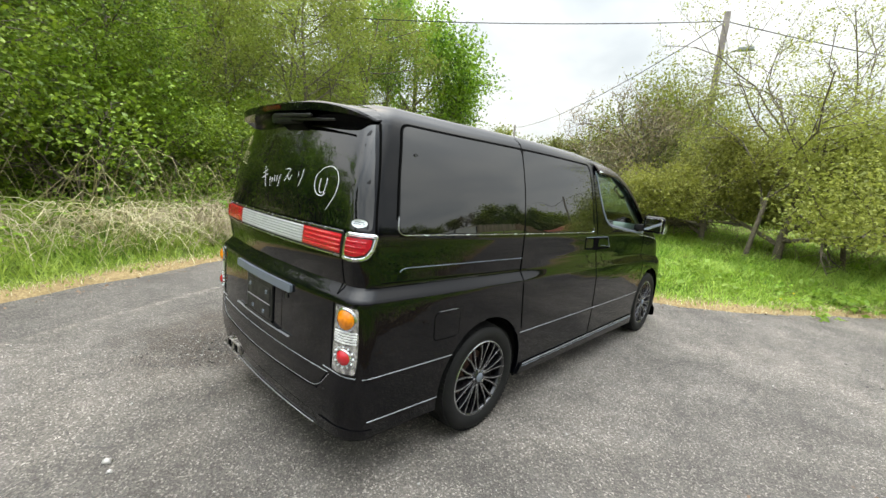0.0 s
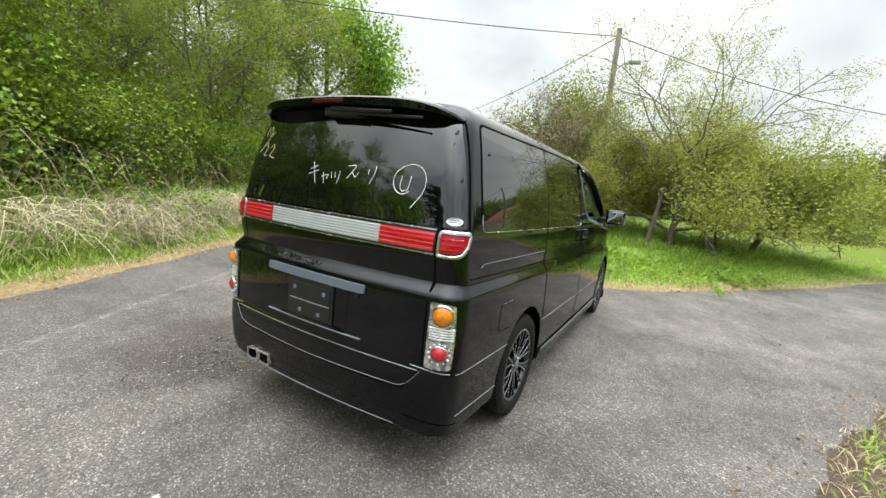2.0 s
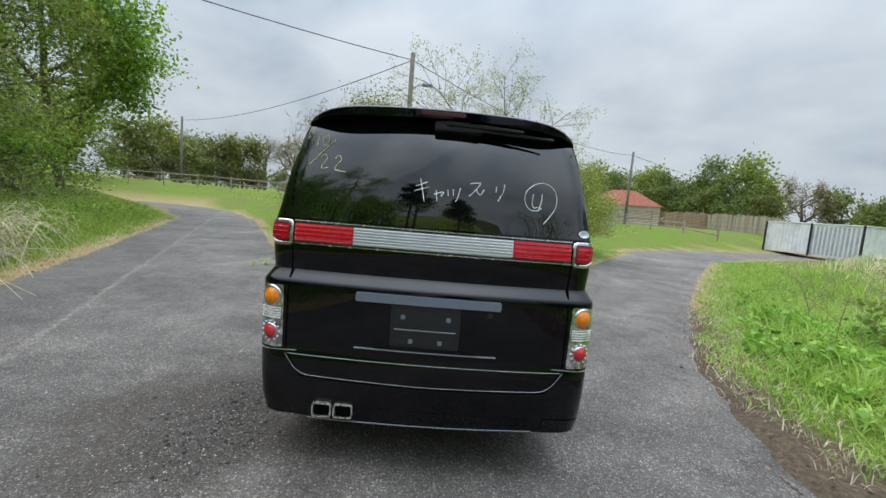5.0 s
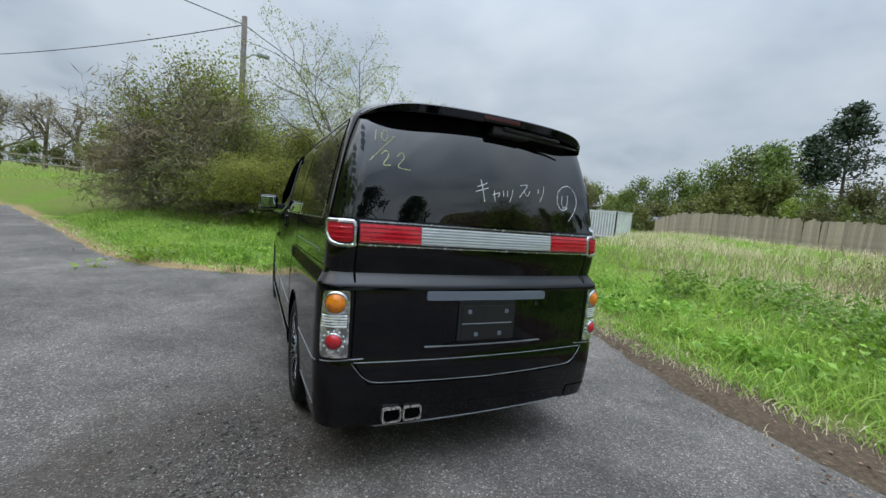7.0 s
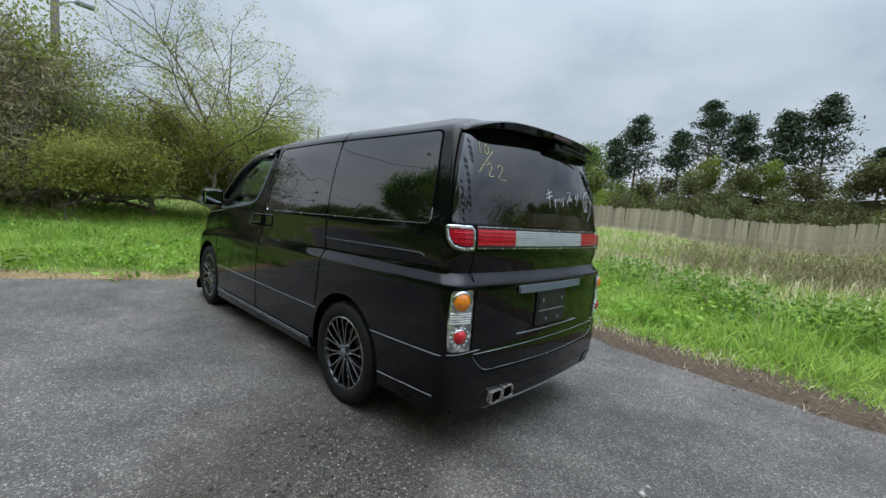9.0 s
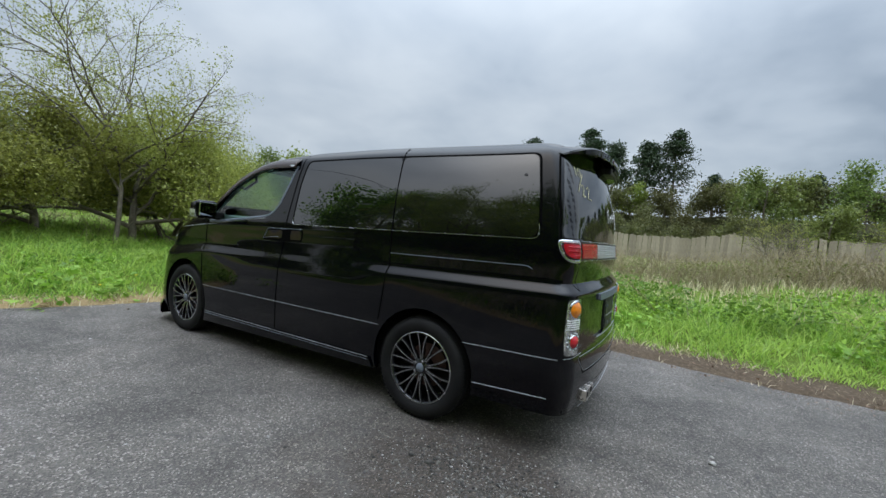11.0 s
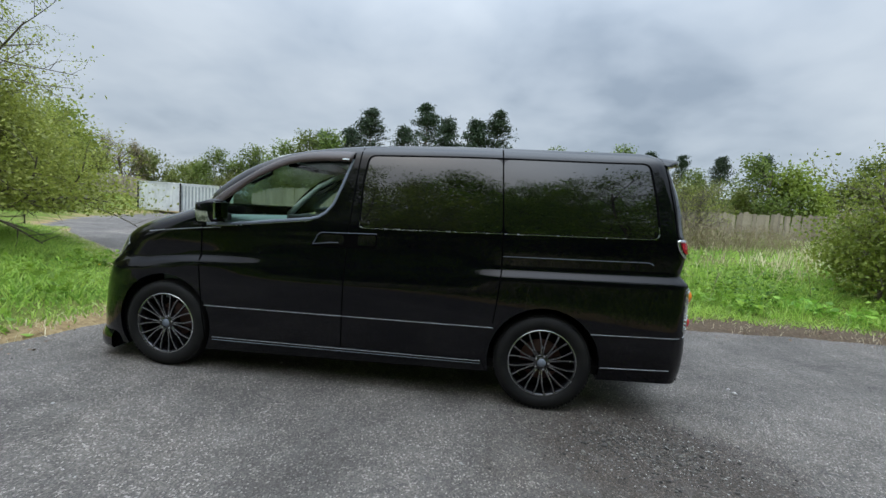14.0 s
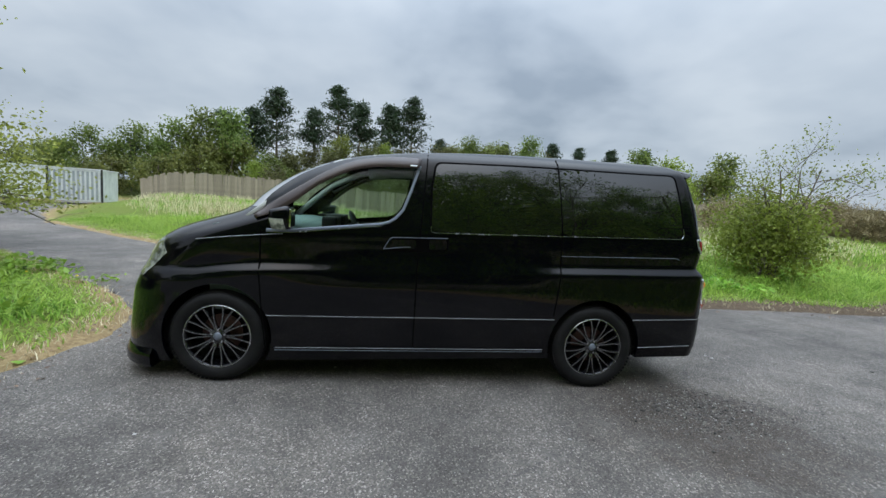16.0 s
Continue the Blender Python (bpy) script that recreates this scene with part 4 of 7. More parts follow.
for s in (1, -1):
    W = on_side(s)
    glass = part("side_window", patch_mesh(SLIDE_GLASS, W, 0.0012, 0.003), DARK_GLASS, van, "privacy-tinted sliding door window")
    part("trim", strip(curve_line([(1.396, 1.315), (1.400, 1.260), (0.348, 1.258)], 0.05), W, 0.002, 0.006, 0.003), CHROME, glass, "bright lower trim")
    glass = part("side_window", patch_mesh(QUARTER_GLASS, W, 0.0012, 0.003), DARK_GLASS, van, "privacy-tinted rear quarter window")
    part("trim", strip(curve_line([(0.338, 1.258), (-0.716, 1.258), (-0.706, 1.345)], 0.05), W, 0.002, 0.006, 0.003), CHROME, glass, "bright lower trim")
    part("window_seal", strip(curve_line([(1.400, 1.30), (1.408, 1.60), (1.382, 1.808), (0.38, 1.808), (-0.640, 1.808), (-0.690, 1.52), (-0.714, 1.33)], 0.05), W, 0.001, 0.014, 0.002), GAP, van)
    part("catch", patch_mesh(rounded([(-0.585, 1.650), (-0.585, 1.665), (-0.562, 1.665), (-0.562, 1.650)], 0.008, 3), W, 0.006, 0.006), BLACK_PLASTIC, van)
    # front door window with its rain deflector
    part("door_glass", patch_mesh(DOOR_GLASS, W, -0.010, 0.003), CLEAR_GLASS, van, "clear green-tinted front door glass").visible_shadow = False
    part("trim", strip([(2.62, 1.252), (2.45, 1.252), (1.79, 1.316), (1.725, 1.332), (1.672, 1.365), (1.618, 1.432), (1.562, 1.587), (1.505, 1.775)], W, 0.001, 0.022, 0.005), SATIN, van, "satin window surround")
    part("trim", strip([(2.62, 1.237), (2.45, 1.237), (1.77, 1.303)], W, 0.002, 0.007, 0.003), CHROME, van, "bright line below the window")
    vis = part("rain_deflector", deflector(W), VISOR, van, "smoked brown rain deflector", smooth=True)
    part("sticker", patch_mesh([(1.585, 1.778), (1.530, 1.777), (1.530, 1.768), (1.585, 1.769)], W, 0.0285, 0.001), WHITE_STICKER, vis, "small white sticker")
    # shut lines
    for line in ([(2.66, 1.245), (2.66, 0.97), (2.63, 0.62), (2.60, 0.36)], [(1.445, 1.87), (1.462, 1.585), (1.49, 1.0), (1.49, 0.36)],
                 [(0.387, 1.885), (0.381, 1.80), (0.343, 1.265), (0.335, 1.0), (0.35, 0.80), (0.37, 0.62)], [(-0.838, 1.262), (-0.815, 1.422), (-0.790, 1.565), (-0.772, 1.68), (-0.754, 1.785), (-0.740, 1.860)]):
        part("shut_line", strip(line, W, 0.0022, 0.010, 0.0008), GAP, van)
    # thin bright lines along the doors, sill and rear bumper
    part("pinstripe", strip([(2.60, 0.612), (0.362, 0.586)], W, 0.001, 0.0045, 0.002), PINLINE, van, "thin bright line")
    part("pinstripe", strip([(-0.310, 0.582), (-0.90, 0.586)], W, 0.001, 0.0045, 0.002), PINLINE, van, "thin bright line")
    part("pinstripe", strip([(-0.392, 0.344), (-0.86, 0.354)], W, 0.001, 0.005, 0.002), PINLINE, van, "thin bright line")
    part("slide_rail", strip(curve_line([(0.335, 1.098), (-0.67, 1.098), (-0.695, 1.080)], 0.02), W, 0.0005, 0.004, 0.002), SATIN, van, "sliding door rail")
    part("slide_rail", strip([(0.40, 1.022), (-0.80, 1.032)], W, 0.0005, 0.006, 0.002), GAP, van)
    skirt = part("side_skirt", patch_mesh([(2.55, 0.275), (2.55, 0.362), (0.43, 0.332), (0.40, 0.262)], W, 0.014, 0.03), PAINT, van, "black side skirt")
    part("pinstripe", strip([(2.53, 0.366), (0.44, 0.336)], W, 0.012, 0.005, 0.003), PINLINE, skirt, "thin bright line")
    part("pinstripe", strip([(2.53, 0.347), (0.44, 0.317)], W, 0.013, 0.005, 0.003), SATIN, skirt)
    # hood edge line
    part("shut_line", strip([(3.12, 1.172), (2.95, 1.190), (2.70, 1.212), (2.50, 1.226)], W, 0.001, 0.006, 0.002), PINLINE, van)
    # handles
    hp = part("handle_recess", patch_mesh(rounded([(1.775, 1.115), (1.710, 1.216), (1.256, 1.219), (1.256, 1.118), (1.41, 1.112), (1.50, 1.108)], 0.03), W, 0.0015, 0.004), GAP, van, "dark handle surround")
    part("door_handle", patch_mesh(rounded([(1.745, 1.132), (1.705, 1.203), (1.51, 1.205), (1.51, 1.132)], 0.025), W, 0.004, 0.004), PAINT, hp, "black pull handle")
    part("door_handle", patch_mesh(rounded([(1.405, 1.128), (1.405, 1.207), (1.270, 1.209), (1.270, 1.130)], 0.02), W, 0.003, 0.003), PAINT, hp, "black sliding door handle")
    part("trim", strip(curve_line([(1.755, 1.125), (1.705, 1.218), (1.262, 1.220)], 0.03), W, 0.002, 0.005, 0.003), SATIN, hp)
    part("trim", strip([(1.752, 1.130), (1.60, 1.146), (1.55, 1.146)], W, 0.008, 0.004, 0.002), SATIN, hp)
    # headlamp at the front corner
    part("headlamp", patch_mesh([(3.34, 1.06), (3.42, 1.168), (3.57, 1.10), (3.66, 0.92), (3.53, 0.88)], W, 0.004, 0.01, 0.03), HEADLENS, van, "clear headlamp")
flap = part("fuel_flap", patch_mesh(rounded(rect(-0.465, -0.275, 0.696, 0.848), 0.03), on_side(-1), 0.0015, 0.003), PAINT, van, "black fuel flap")
part("shut_line", strip(curve_line([(-0.30, 0.693), (-0.272, 0.71), (-0.272, 0.83), (-0.29, 0.851), (-0.45, 0.851), (-0.468, 0.83), (-0.468, 0.71), (-0.45, 0.693), (-0.30, 0.693)], 0.02), on_side(-1), 0.0005, 0.0042, 0.0006), GAP, flap)
part("trim", strip([(-0.30, 0.853), (-0.44, 0.853)], on_side(-1), 0.001, 0.003, 0.001), PINLINE, flap)

# windscreen
bm = bmesh.new()
rows = []
for z in np.linspace(1.40, 1.81, 12):
    p = outline(z)[N_REAR + N_CORN + N_SIDE + 7:]
    q = np.concatenate([p, p[::-1][1:] * (1, -1)])
    rows.append([bm.verts.new((x - 0.004, y, z + RAKE * x)) for x, y in q])
for a, b in zip(rows, rows[1:]):
    for k in range(len(a) - 1):
        bm.faces.new((a[k], a[k + 1], b[k + 1], b[k]))
part("windscreen", bm, CLEAR_GLASS, van, "clear windscreen", smooth=True).visible_shadow = False


# ---- the van's rear ----
def rear(name, poly, off, thick, mat, parent=van, label="", cell=0.04):
    return part(name, patch_mesh(poly, around, off, thick, cell), mat, parent, label)


def both(poly):
    return [(-a, b) for a, b in poly][::-1]


tailgate_glass = rear("rear_window", rounded([(-0.842, 1.274), (-0.822, 1.42), (-0.772, 1.60), (-0.690, 1.832), (0.690, 1.832), (0.772, 1.60), (0.822, 1.42), (0.842, 1.274)], 0.02), 0.002, 0.004, DARK_GLASS, label="privacy-tinted curved rear window")
part("shut_line", strip([(0.70, 1.27), (0.712, 1.13), (0.712, 0.97), (0.712, 0.60), (0.628, 0.479), (0.45, 0.472), (0, 0.469), (-0.45, 0.472), (-0.628, 0.479), (-0.712, 0.60), (-0.712, 0.97), (-0.712, 1.13), (-0.70, 1.27)], around, 0.0008, 0.009, 0.0006), GAP, van)
# light bar across the tailgate
bar = rear("light_bar", rounded(rect(-0.705, 0.705, 1.148, 1.258), 0.012), 0.010, 0.012, BLACK_PLASTIC, label="light bar with red lenses and a ribbed silver middle")
rear("garnish", rect(-0.400, 0.400, 1.159, 1.247), 0.0115, 0.006, SILVER, bar, "ribbed silver garnish")
for k in range(6):
    z = 1.167 + k * 0.0144
    part("rib", strip([(-0.398, z), (0.398, z)], around, 0.0110, 0.0095, 0.0050), SILVER, bar)
for poly in (rect(0.402, 0.700, 1.159, 1.247), rect(-0.700, -0.402, 1.159, 1.247)):
    lens = rear("red_lens", poly, 0.013, 0.006, RED_LENS, bar, "ribbed red rear lens")
    for k in range(4):
        z = 1.171 + k * 0.0212
        part("rib", strip([(poly[0][0] + 0.003, z), (poly[1][0] - 0.003, z)], around, 0.0128, 0.014, 0.004), RED_LENS, lens)
for zz in (1.259, 1.147):
    part("trim", strip([(-0.705, zz), (0.705, zz)], around, 0.010, 0.009, 0.005), CHROME, bar, "bright edge")
for m in (1, -1):
    poly = [(0.716, 1.134), (0.80, 1.134), (0.845, 1.148), (0.876, 1.195), (0.880, 1.260), (0.716, 1.260)]
    poly = poly if m == 1 else both(poly)
    lens = rear("side_lens", rounded(poly, 0.02), 0.006, 0.010, BLACK_PLASTIC, label="red corner lens in a bright frame")
    ring_ = [(0.722, 1.141), (0.80, 1.141), (0.840, 1.154), (0.869, 1.197), (0.873, 1.253), (0.722, 1.253), (0.722, 1.141)]
    part("trim", strip(curve_line([(m * a, b) for a, b in ring_], 0.02), around, 0.0065, 0.019, 0.004), CHROME, lens, "bright frame")
    inner = [(0.734, 1.158), (0.795, 1.158), (0.832, 1.170), (0.852, 1.200), (0.856, 1.240), (0.734, 1.240)]
    rear("red_lens", rounded(inner if m == 1 else both(inner), 0.012), 0.012, 0.006, RED_SIDE, lens)
    for k in range(3):
        z = 1.174 + k * 0.024
        part("rib", strip([(m * 0.738, z), (m * 0.832, z)], around, 0.0115, 0.013, 0.004), RED_SIDE, lens)
    # tail lamp
    poly = [(0.728, 0.608), (0.858, 0.612), (0.866, 0.75), (0.856, 0.926), (0.734, 0.932)]
    lamp = rear("tail_lamp", rounded(poly if m == 1 else both(poly), 0.018), 0.006, 0.014, LAMP_SILVER, label="tall clear tail lamp with round amber and red lenses")

    def disc(r0, r1, cz, cs, off, bulge, n=24):
        bm = bmesh.new()
        rings = []
        for r in np.linspace(r0, r1, 5):
            o = off + bulge * (1 - ((r - r0) / (r1 - r0)) ** 2)
            rings.append([bm.verts.new(around(m * cs + r * math.cos(t), cz + r * math.sin(t), o)) for t in np.linspace(0, 2 * math.pi, n, endpoint=False)])
        for a, b in zip(rings, rings[1:]):
            for k in range(n):
                bm.faces.new((a[k], a[(k + 1) % n], b[(k + 1) % n], b[k]))
        if r0 < 0.002:
            bmesh.ops.remove_doubles(bm, verts=rings[0], dist=0.004)
        bmesh.ops.recalc_face_normals(bm, faces=bm.faces)
        return bm
    part("amber_lens", disc(0.001, 0.047, 0.871, 0.797, 0.008, 0.020), ORANGE_LENS, lamp, "round amber lens", smooth=True)
    part("lens_ring", disc(0.046, 0.056, 0.871, 0.797, 0.007, 0.006), CHROME, lamp, smooth=True)
    part("red_lens", disc(0.001, 0.037, 0.690, 0.797, 0.010, 0.018), RED_LENS, lamp, "round red lens", smooth=True)
    part("lens_ring", disc(0.036, 0.042, 0.690, 0.797, 0.008, 0.006), CHROME, lamp, smooth=True)
    for k in range(12):
        t = 2 * math.pi * k / 12
        bm = bmesh.new()
        bmesh.ops.create_icosphere(bm, subdivisions=1, radius=0.0052)
        bmesh.ops.translate(bm, verts=bm.verts, vec=around(m * 0.797 + 0.049 * math.cos(t), 0.690 + 0.049 * math.sin(t), 0.008))
        part("lamp_diode", bm, WHITE_STICKER, lamp, smooth=True)
    for k in range(5):
        z = 0.760 + k * 0.0125
        part("rib", strip([(m * 0.742, z), (m * 0.856, z)], around, 0.005, 0.011, 0.005), CLEAR_LENS, lamp)
    part("trim", strip([(m * 0.655, 0.602), (m * 0.86, 0.592)], around, 0.002, 0.005, 0.002), PINLINE, van, "thin bright line")

# number plate recess, garnish and empty holder
rear("plate_recess", rounded(rect(-0.26, 0.26, 0.655, 0.888), 0.02), 0.0012, 0.002, PAINT, label="dark recess for the plate")
bm = patch_mesh(rounded(rect(-0.362, 0.360, 0.889, 0.933), 0.010, 3), around, 0.016, 0.020, 0.03)
part("tailgate_garnish", bm, SATIN, van, "satin grey-blue tailgate handle bar")
holder = rear("plate_holder", rounded(rect(-0.165, 0.180, 0.674, 0.884), 0.008, 3), 0.010, 0.010, BLACK_PLASTIC, label="empty black plate holder")
rear("holder_panel", rounded(rect(-0.145, 0.160, 0.768, 0.858), 0.006, 3), 0.014, 0.005, BLACK_PLASTIC, holder)
rear("holder_panel", rounded(rect(-0.145, 0.160, 0.684, 0.758), 0.006, 3), 0.014, 0.005, BLACK_PLASTIC, holder)
part("trim", strip([(-0.145, 0.764), (0.160, 0.764)], around, 0.012, 0.006, 0.004), PINLINE, holder)
for a, z in ((-0.105, 0.828), (0.120, 0.828), (-0.07, 0.708), (0.075, 0.708)):
    rear("bolt", rounded(rect(a - 0.011, a + 0.011, z - 0.011, z + 0.011), 0.008, 3), 0.019, 0.006, SATIN, holder)
part("trim", strip([(-0.357, 0.651), (0.354, 0.651)], around, 0.004, 0.005, 0.012), PINLINE, van, "narrow ledge under the plate")
rear("ledge", [(-0.25, 0.655), (0.25, 0.655), (0.17, 0.672), (-0.16, 0.672)], 0.012, 0.012, PAINT)
rear("key_lock", rounded(rect(-0.325, -0.30, 0.850, 0.875), 0.01, 3), 0.005, 0.005, BLACK_PLASTIC)
# bumper lines: pale strips that draw the reflections in the shut gap's edges
part("pinstripe", strip([(-0.70, 0.584), (0.70, 0.584)], around, 0.0015, 0.0032, 0.0015), PINLINE, van, "thin bright line")
part("pinstripe", strip(curve_line([(0.712, 0.582), (0.635, 0.484), (0.0, 0.474), (-0.635, 0.484), (-0.712, 0.582)], 0.06), around, 0.0015, 0.0030, 0.0012), PINLINE, van, "thin bright line")
low = rear("bumper_insert", rounded([(-0.60, 0.262), (0.60, 0.262), (0.60, 0.350), (0.30, 0.345), (-0.58, 0.330)], 0.02), 0.001, 0.003, PAINT, label="dark lower bumper insert")
part("pinstripe", strip([(-0.58, 0.262), (0.58, 0.250)], around, 0.006, 0.006, 0.004), PINLINE, low)
for m in (-1,):
    rear("bumper_corner", rounded([(m * 0.63, 0.256), (m * 0.95, 0.256), (m * 0.95, 0.30), (m * 0.80, 0.33), (m * 0.63, 0.335)][::m], 0.015), 0.005, 0.012, PAINT, label="flared bumper corner")
for yc in (0.500, 0.392):
    pipe = None
    # a black plug just inside the tip draws the shade within the pipe
    for name, grow, mat, x0, x1 in (("tailpipe", 0.0, CHROME, -1.022, -0.80), ("tailpipe_bore", -0.010, GAP, -1.017, -0.82)):
        bm = bmesh.new()
        a, b = 0.048 + grow, 0.036 + grow
        prof = rounded([(yc - a, 0.345 - b), (yc + a, 0.345 - b), (yc + a, 0.345 + b), (yc - a, 0.345 + b)], 0.014, 4)
        r0 = [bm.verts.new((x0, y, z)) for y, z in prof]
        r1 = [bm.verts.new((x1, y, z)) for y, z in prof]
        if name == "tailpipe":
            inn = [bm.verts.new((x0, yc + (y - yc) * 0.89, 0.345 + (z - 0.345) * 0.86)) for y, z in prof]
            ins = [bm.verts.new((x0 + 0.06, v.co.y, v.co.z)) for v in inn]
        n = len(prof)
        for k in range(n):
            k2 = (k + 1) % n
            bm.faces.new((r0[k], r0[k2], r1[k2], r1[k]))
            if name == "tailpipe":
                bm.faces.new((r0[k], inn[k], inn[k2], r0[k2]))
                bm.faces.new((inn[k], ins[k], ins[k2], inn[k2]))
        if name == "tailpipe":
            bm.faces.new(ins)
        bmesh.ops.recalc_face_normals(bm, faces=bm.faces)
        if name == "tailpipe":
            pipe = part(name, bm, PIPE_METAL, van, "rectangular chrome exhaust tip")
        else:
            for v in bm.verts:
                v.co.x = max(v.co.x, -1.017)
            bm.faces.new(r0)
            part("bore", bm, GAP, pipe)

# spoiler with the high brake lamp
_roofs = [(z, outline(z)) for z in np.arange(1.928, 1.60, -0.006)]


def roof_height(x, y):
    """The height of the body's skin over a place near the rear of the roof."""
    for z, p in _roofs:
        if x >= p[0, 0] and abs(y) <= np.interp(x, p[:, 0], p[:, 1]):
            return raised(x, z)
    return 1.60


bm = bmesh.new()
rows = []
for v in np.linspace(-1, 1, 65):
    s = math.sin(v * math.pi / 2)
    e = abs(s) ** 7
    y = 0.703 * s
    edge = 1.886 - 0.020 * s * s - 0.064 * e          # the rear edge, drawn down to a point at the shut lines
    xb = -0.962 + 0.055 * s * s + 0.135 * e
    lip = 0.040 * (1 - e) + 0.003
    front = roof_height(-0.742, y) + 0.004
    crown = [(-0.742, front)]
    for f in (0.25, 0.5, 0.75, 0.92):
        x = -0.742 + (xb + 0.742) * f
        crown.append((x, max(front + (edge - front) * (f ** 1.5), roof_height(x, y) + 0.003)))
    sect = [(-0.742, front - 0.03), *crown, (xb + 0.006, edge - 0.001), (xb, edge - 0.007), (xb + 0.003, edge - lip), (xb + 0.02 * (1 - e), edge - lip - 0.004),
            (min(-0.742, xb + 0.06), edge - lip + 0.004), (-0.742, edge - lip + 0.004)]
    rows.append([bm.verts.new((x, y, z)) for x, z in sect])
for a, b in zip(rows, rows[1:]):
    for k in range(len(a)):
        k2 = (k + 1) % len(a)
        bm.faces.new((a[k], a[k2], b[k2], b[k]))
bm.faces.new(rows[0])
bm.faces.new(rows[-1])
bmesh.ops.recalc_face_normals(bm, faces=bm.faces)
for f in bm.faces:
    f.smooth = True
for e in bm.edges:
    if len(e.link_faces) == 2 and e.calc_face_angle(0) > 0.6:
        e.smooth = False
spoiler = part("spoiler", bm, PAINT, van, "black roof spoiler")
bm = bmesh.new()
box(bm, -0.963, -0.92, -0.11, 0.11, 1.852, 1.872, 0.003)
part("brake_lamp", bm, RED_DARK, spoiler, "slim dark red high brake lamp")
# wiper, parked along the top of the glass
bm = bmesh.new()
box(bm, -0.942, -0.85, -0.20, 0.04, 1.788, 1.836, 0.012)
wiper = part("wiper", bm, BLACK_PLASTIC, van, "black rear wiper")
for name, a, b, r in (("wiper_arm", (-0.945, -0.02, 1.826), (-0.935, -0.40, 1.812), 0.013), ("wiper_blade", (-0.935, -0.14, 1.806), (-0.905, -0.56, 1.790), 0.009)):
    vs, fs = tube([a, tuple((np.array(a) + b) / 2), b], [r, r * 0.9, r * 0.6], 6)
    mesh_object(name, vs, fs, BLACK_PLASTIC, wiper)

bm = bmesh.new()
edge_pts = [(y, roof_height(-0.738, y) + 0.0015) for y in np.linspace(-0.64, 0.64, 40)]
fore, aft = [bm.verts.new((-0.734, y, z)) for y, z in edge_pts], [bm.verts.new((-0.743, y, z)) for y, z in edge_pts]
for k in range(39):
    bm.faces.new((fore[k], fore[k + 1], aft[k + 1], aft[k]))
part("shut_line", bm, GAP, van)

# oval sticker
bm = bmesh.new()
rim = [bm.verts.new(around(-0.778 + 0.038 * math.cos(t), 1.305 + 0.019 * math.sin(t), 0.0065)) for t in np.linspace(0, 2 * math.pi, 24, endpoint=False)]
bm.faces.new(rim)
bmesh.ops.recalc_face_normals(bm, faces=bm.faces)
oval = part("sticker", bm, WHITE_STICKER, tailgate_glass, "white oval sticker")
for dz, wd in ((0.006, 0.022), (-0.003, 0.026)):
    part("bar", strip([(-0.778 - wd, 1.305 + dz), (-0.778 + wd, 1.305 + dz)], around, 0.0068, 0.004, 0.0006), SATIN, oval)


# marker writing on the glass: strokes in (across to the reader's right, up)
def stroke(pts, mat, width=0.0040, name="marker_stroke"):
    line = []
    P = [pts[0]] + list(pts) + [pts[-1]]
    for p0, p1, p2, p3 in zip(P, P[1:], P[2:], P[3:]):
        for k in range(6):
            t = k / 6
            line.append(tuple(0.5 * (2 * b + (c - a) * t + (2 * a - 5 * b + 4 * c - d) * t * t + (3 * b - a - 3 * c + d) * t ** 3) for a, b, c, d in zip(p0, p1, p2, p3)))
    line.append(pts[-1])
    return part(name, strip([(-a, b) for a, b in line], around, 0.005, width, 0.0012), mat, tailgate_glass)


def written(strokes, a, b, size, mat):
    for s in strokes:
        stroke([(a + size * x, b + size * y) for x, y in s], mat)


# "10/22"
written([[(0.0, 1.0), (-0.10, 0.0)], [(0.62, 0.95), (0.38, 0.55), (0.42, 0.10), (0.70, 0.12), (0.82, 0.6), (0.62, 0.95)]], -0.635, 1.664, 0.068, CHALK_YELLOW)
written([[(1.5, 1.55), (0.9, 0.9), (0.0, -0.2)]], -0.665, 1.572, 0.080, CHALK_YELLOW)
written([[(0.0, 0.75), (0.25, 1.0), (0.42, 0.7), (0.1, 0.05), (0.55, 0.05)], [(0.95, 0.7), (1.2, 0.95), (1.38, 0.65), (1.0, 0.0), (1.75, -0.15)]], -0.610, 1.535, 0.080, CHALK_YELLOW)
# four kana
written([[(0.05, 0.55), (0.75, 0.85)], [(-0.05, 0.25), (0.85, 0.55)], [(0.30, 1.05), (0.45, 0.4), (0.62, -0.35)]], -0.113, 1.432, 0.082, CHALK)
written([[(0.0, 0.35), (0.55, 0.52), (0.42, 0.25)], [(0.12, 0.6), (0.22, -0.05)]], -0.018, 1.414, 0.085, CHALK)
written([[(0.0, 0.5), (0.04, 0.2)], [(0.25, 0.52), (0.28, 0.22)], [(0.58, 0.6), (0.50, 0.2), (0.40, -0.05)]], 0.050, 1.420, 0.105, CHALK)
written([[(0.0, 0.75), (0.6, 0.82), (0.35, 0.4), (0.0, 0.0)], [(0.38, 0.4), (0.62, 0.12), (0.85, 0.45)]], 0.158, 1.448, 0.085, CHALK)
written([[(0.0, 0.65), (-0.02, 0.35)], [(0.45, 0.85), (0.38, 0.4), (0.12, -0.15)]], 0.292, 1.447, 0.090, CHALK)
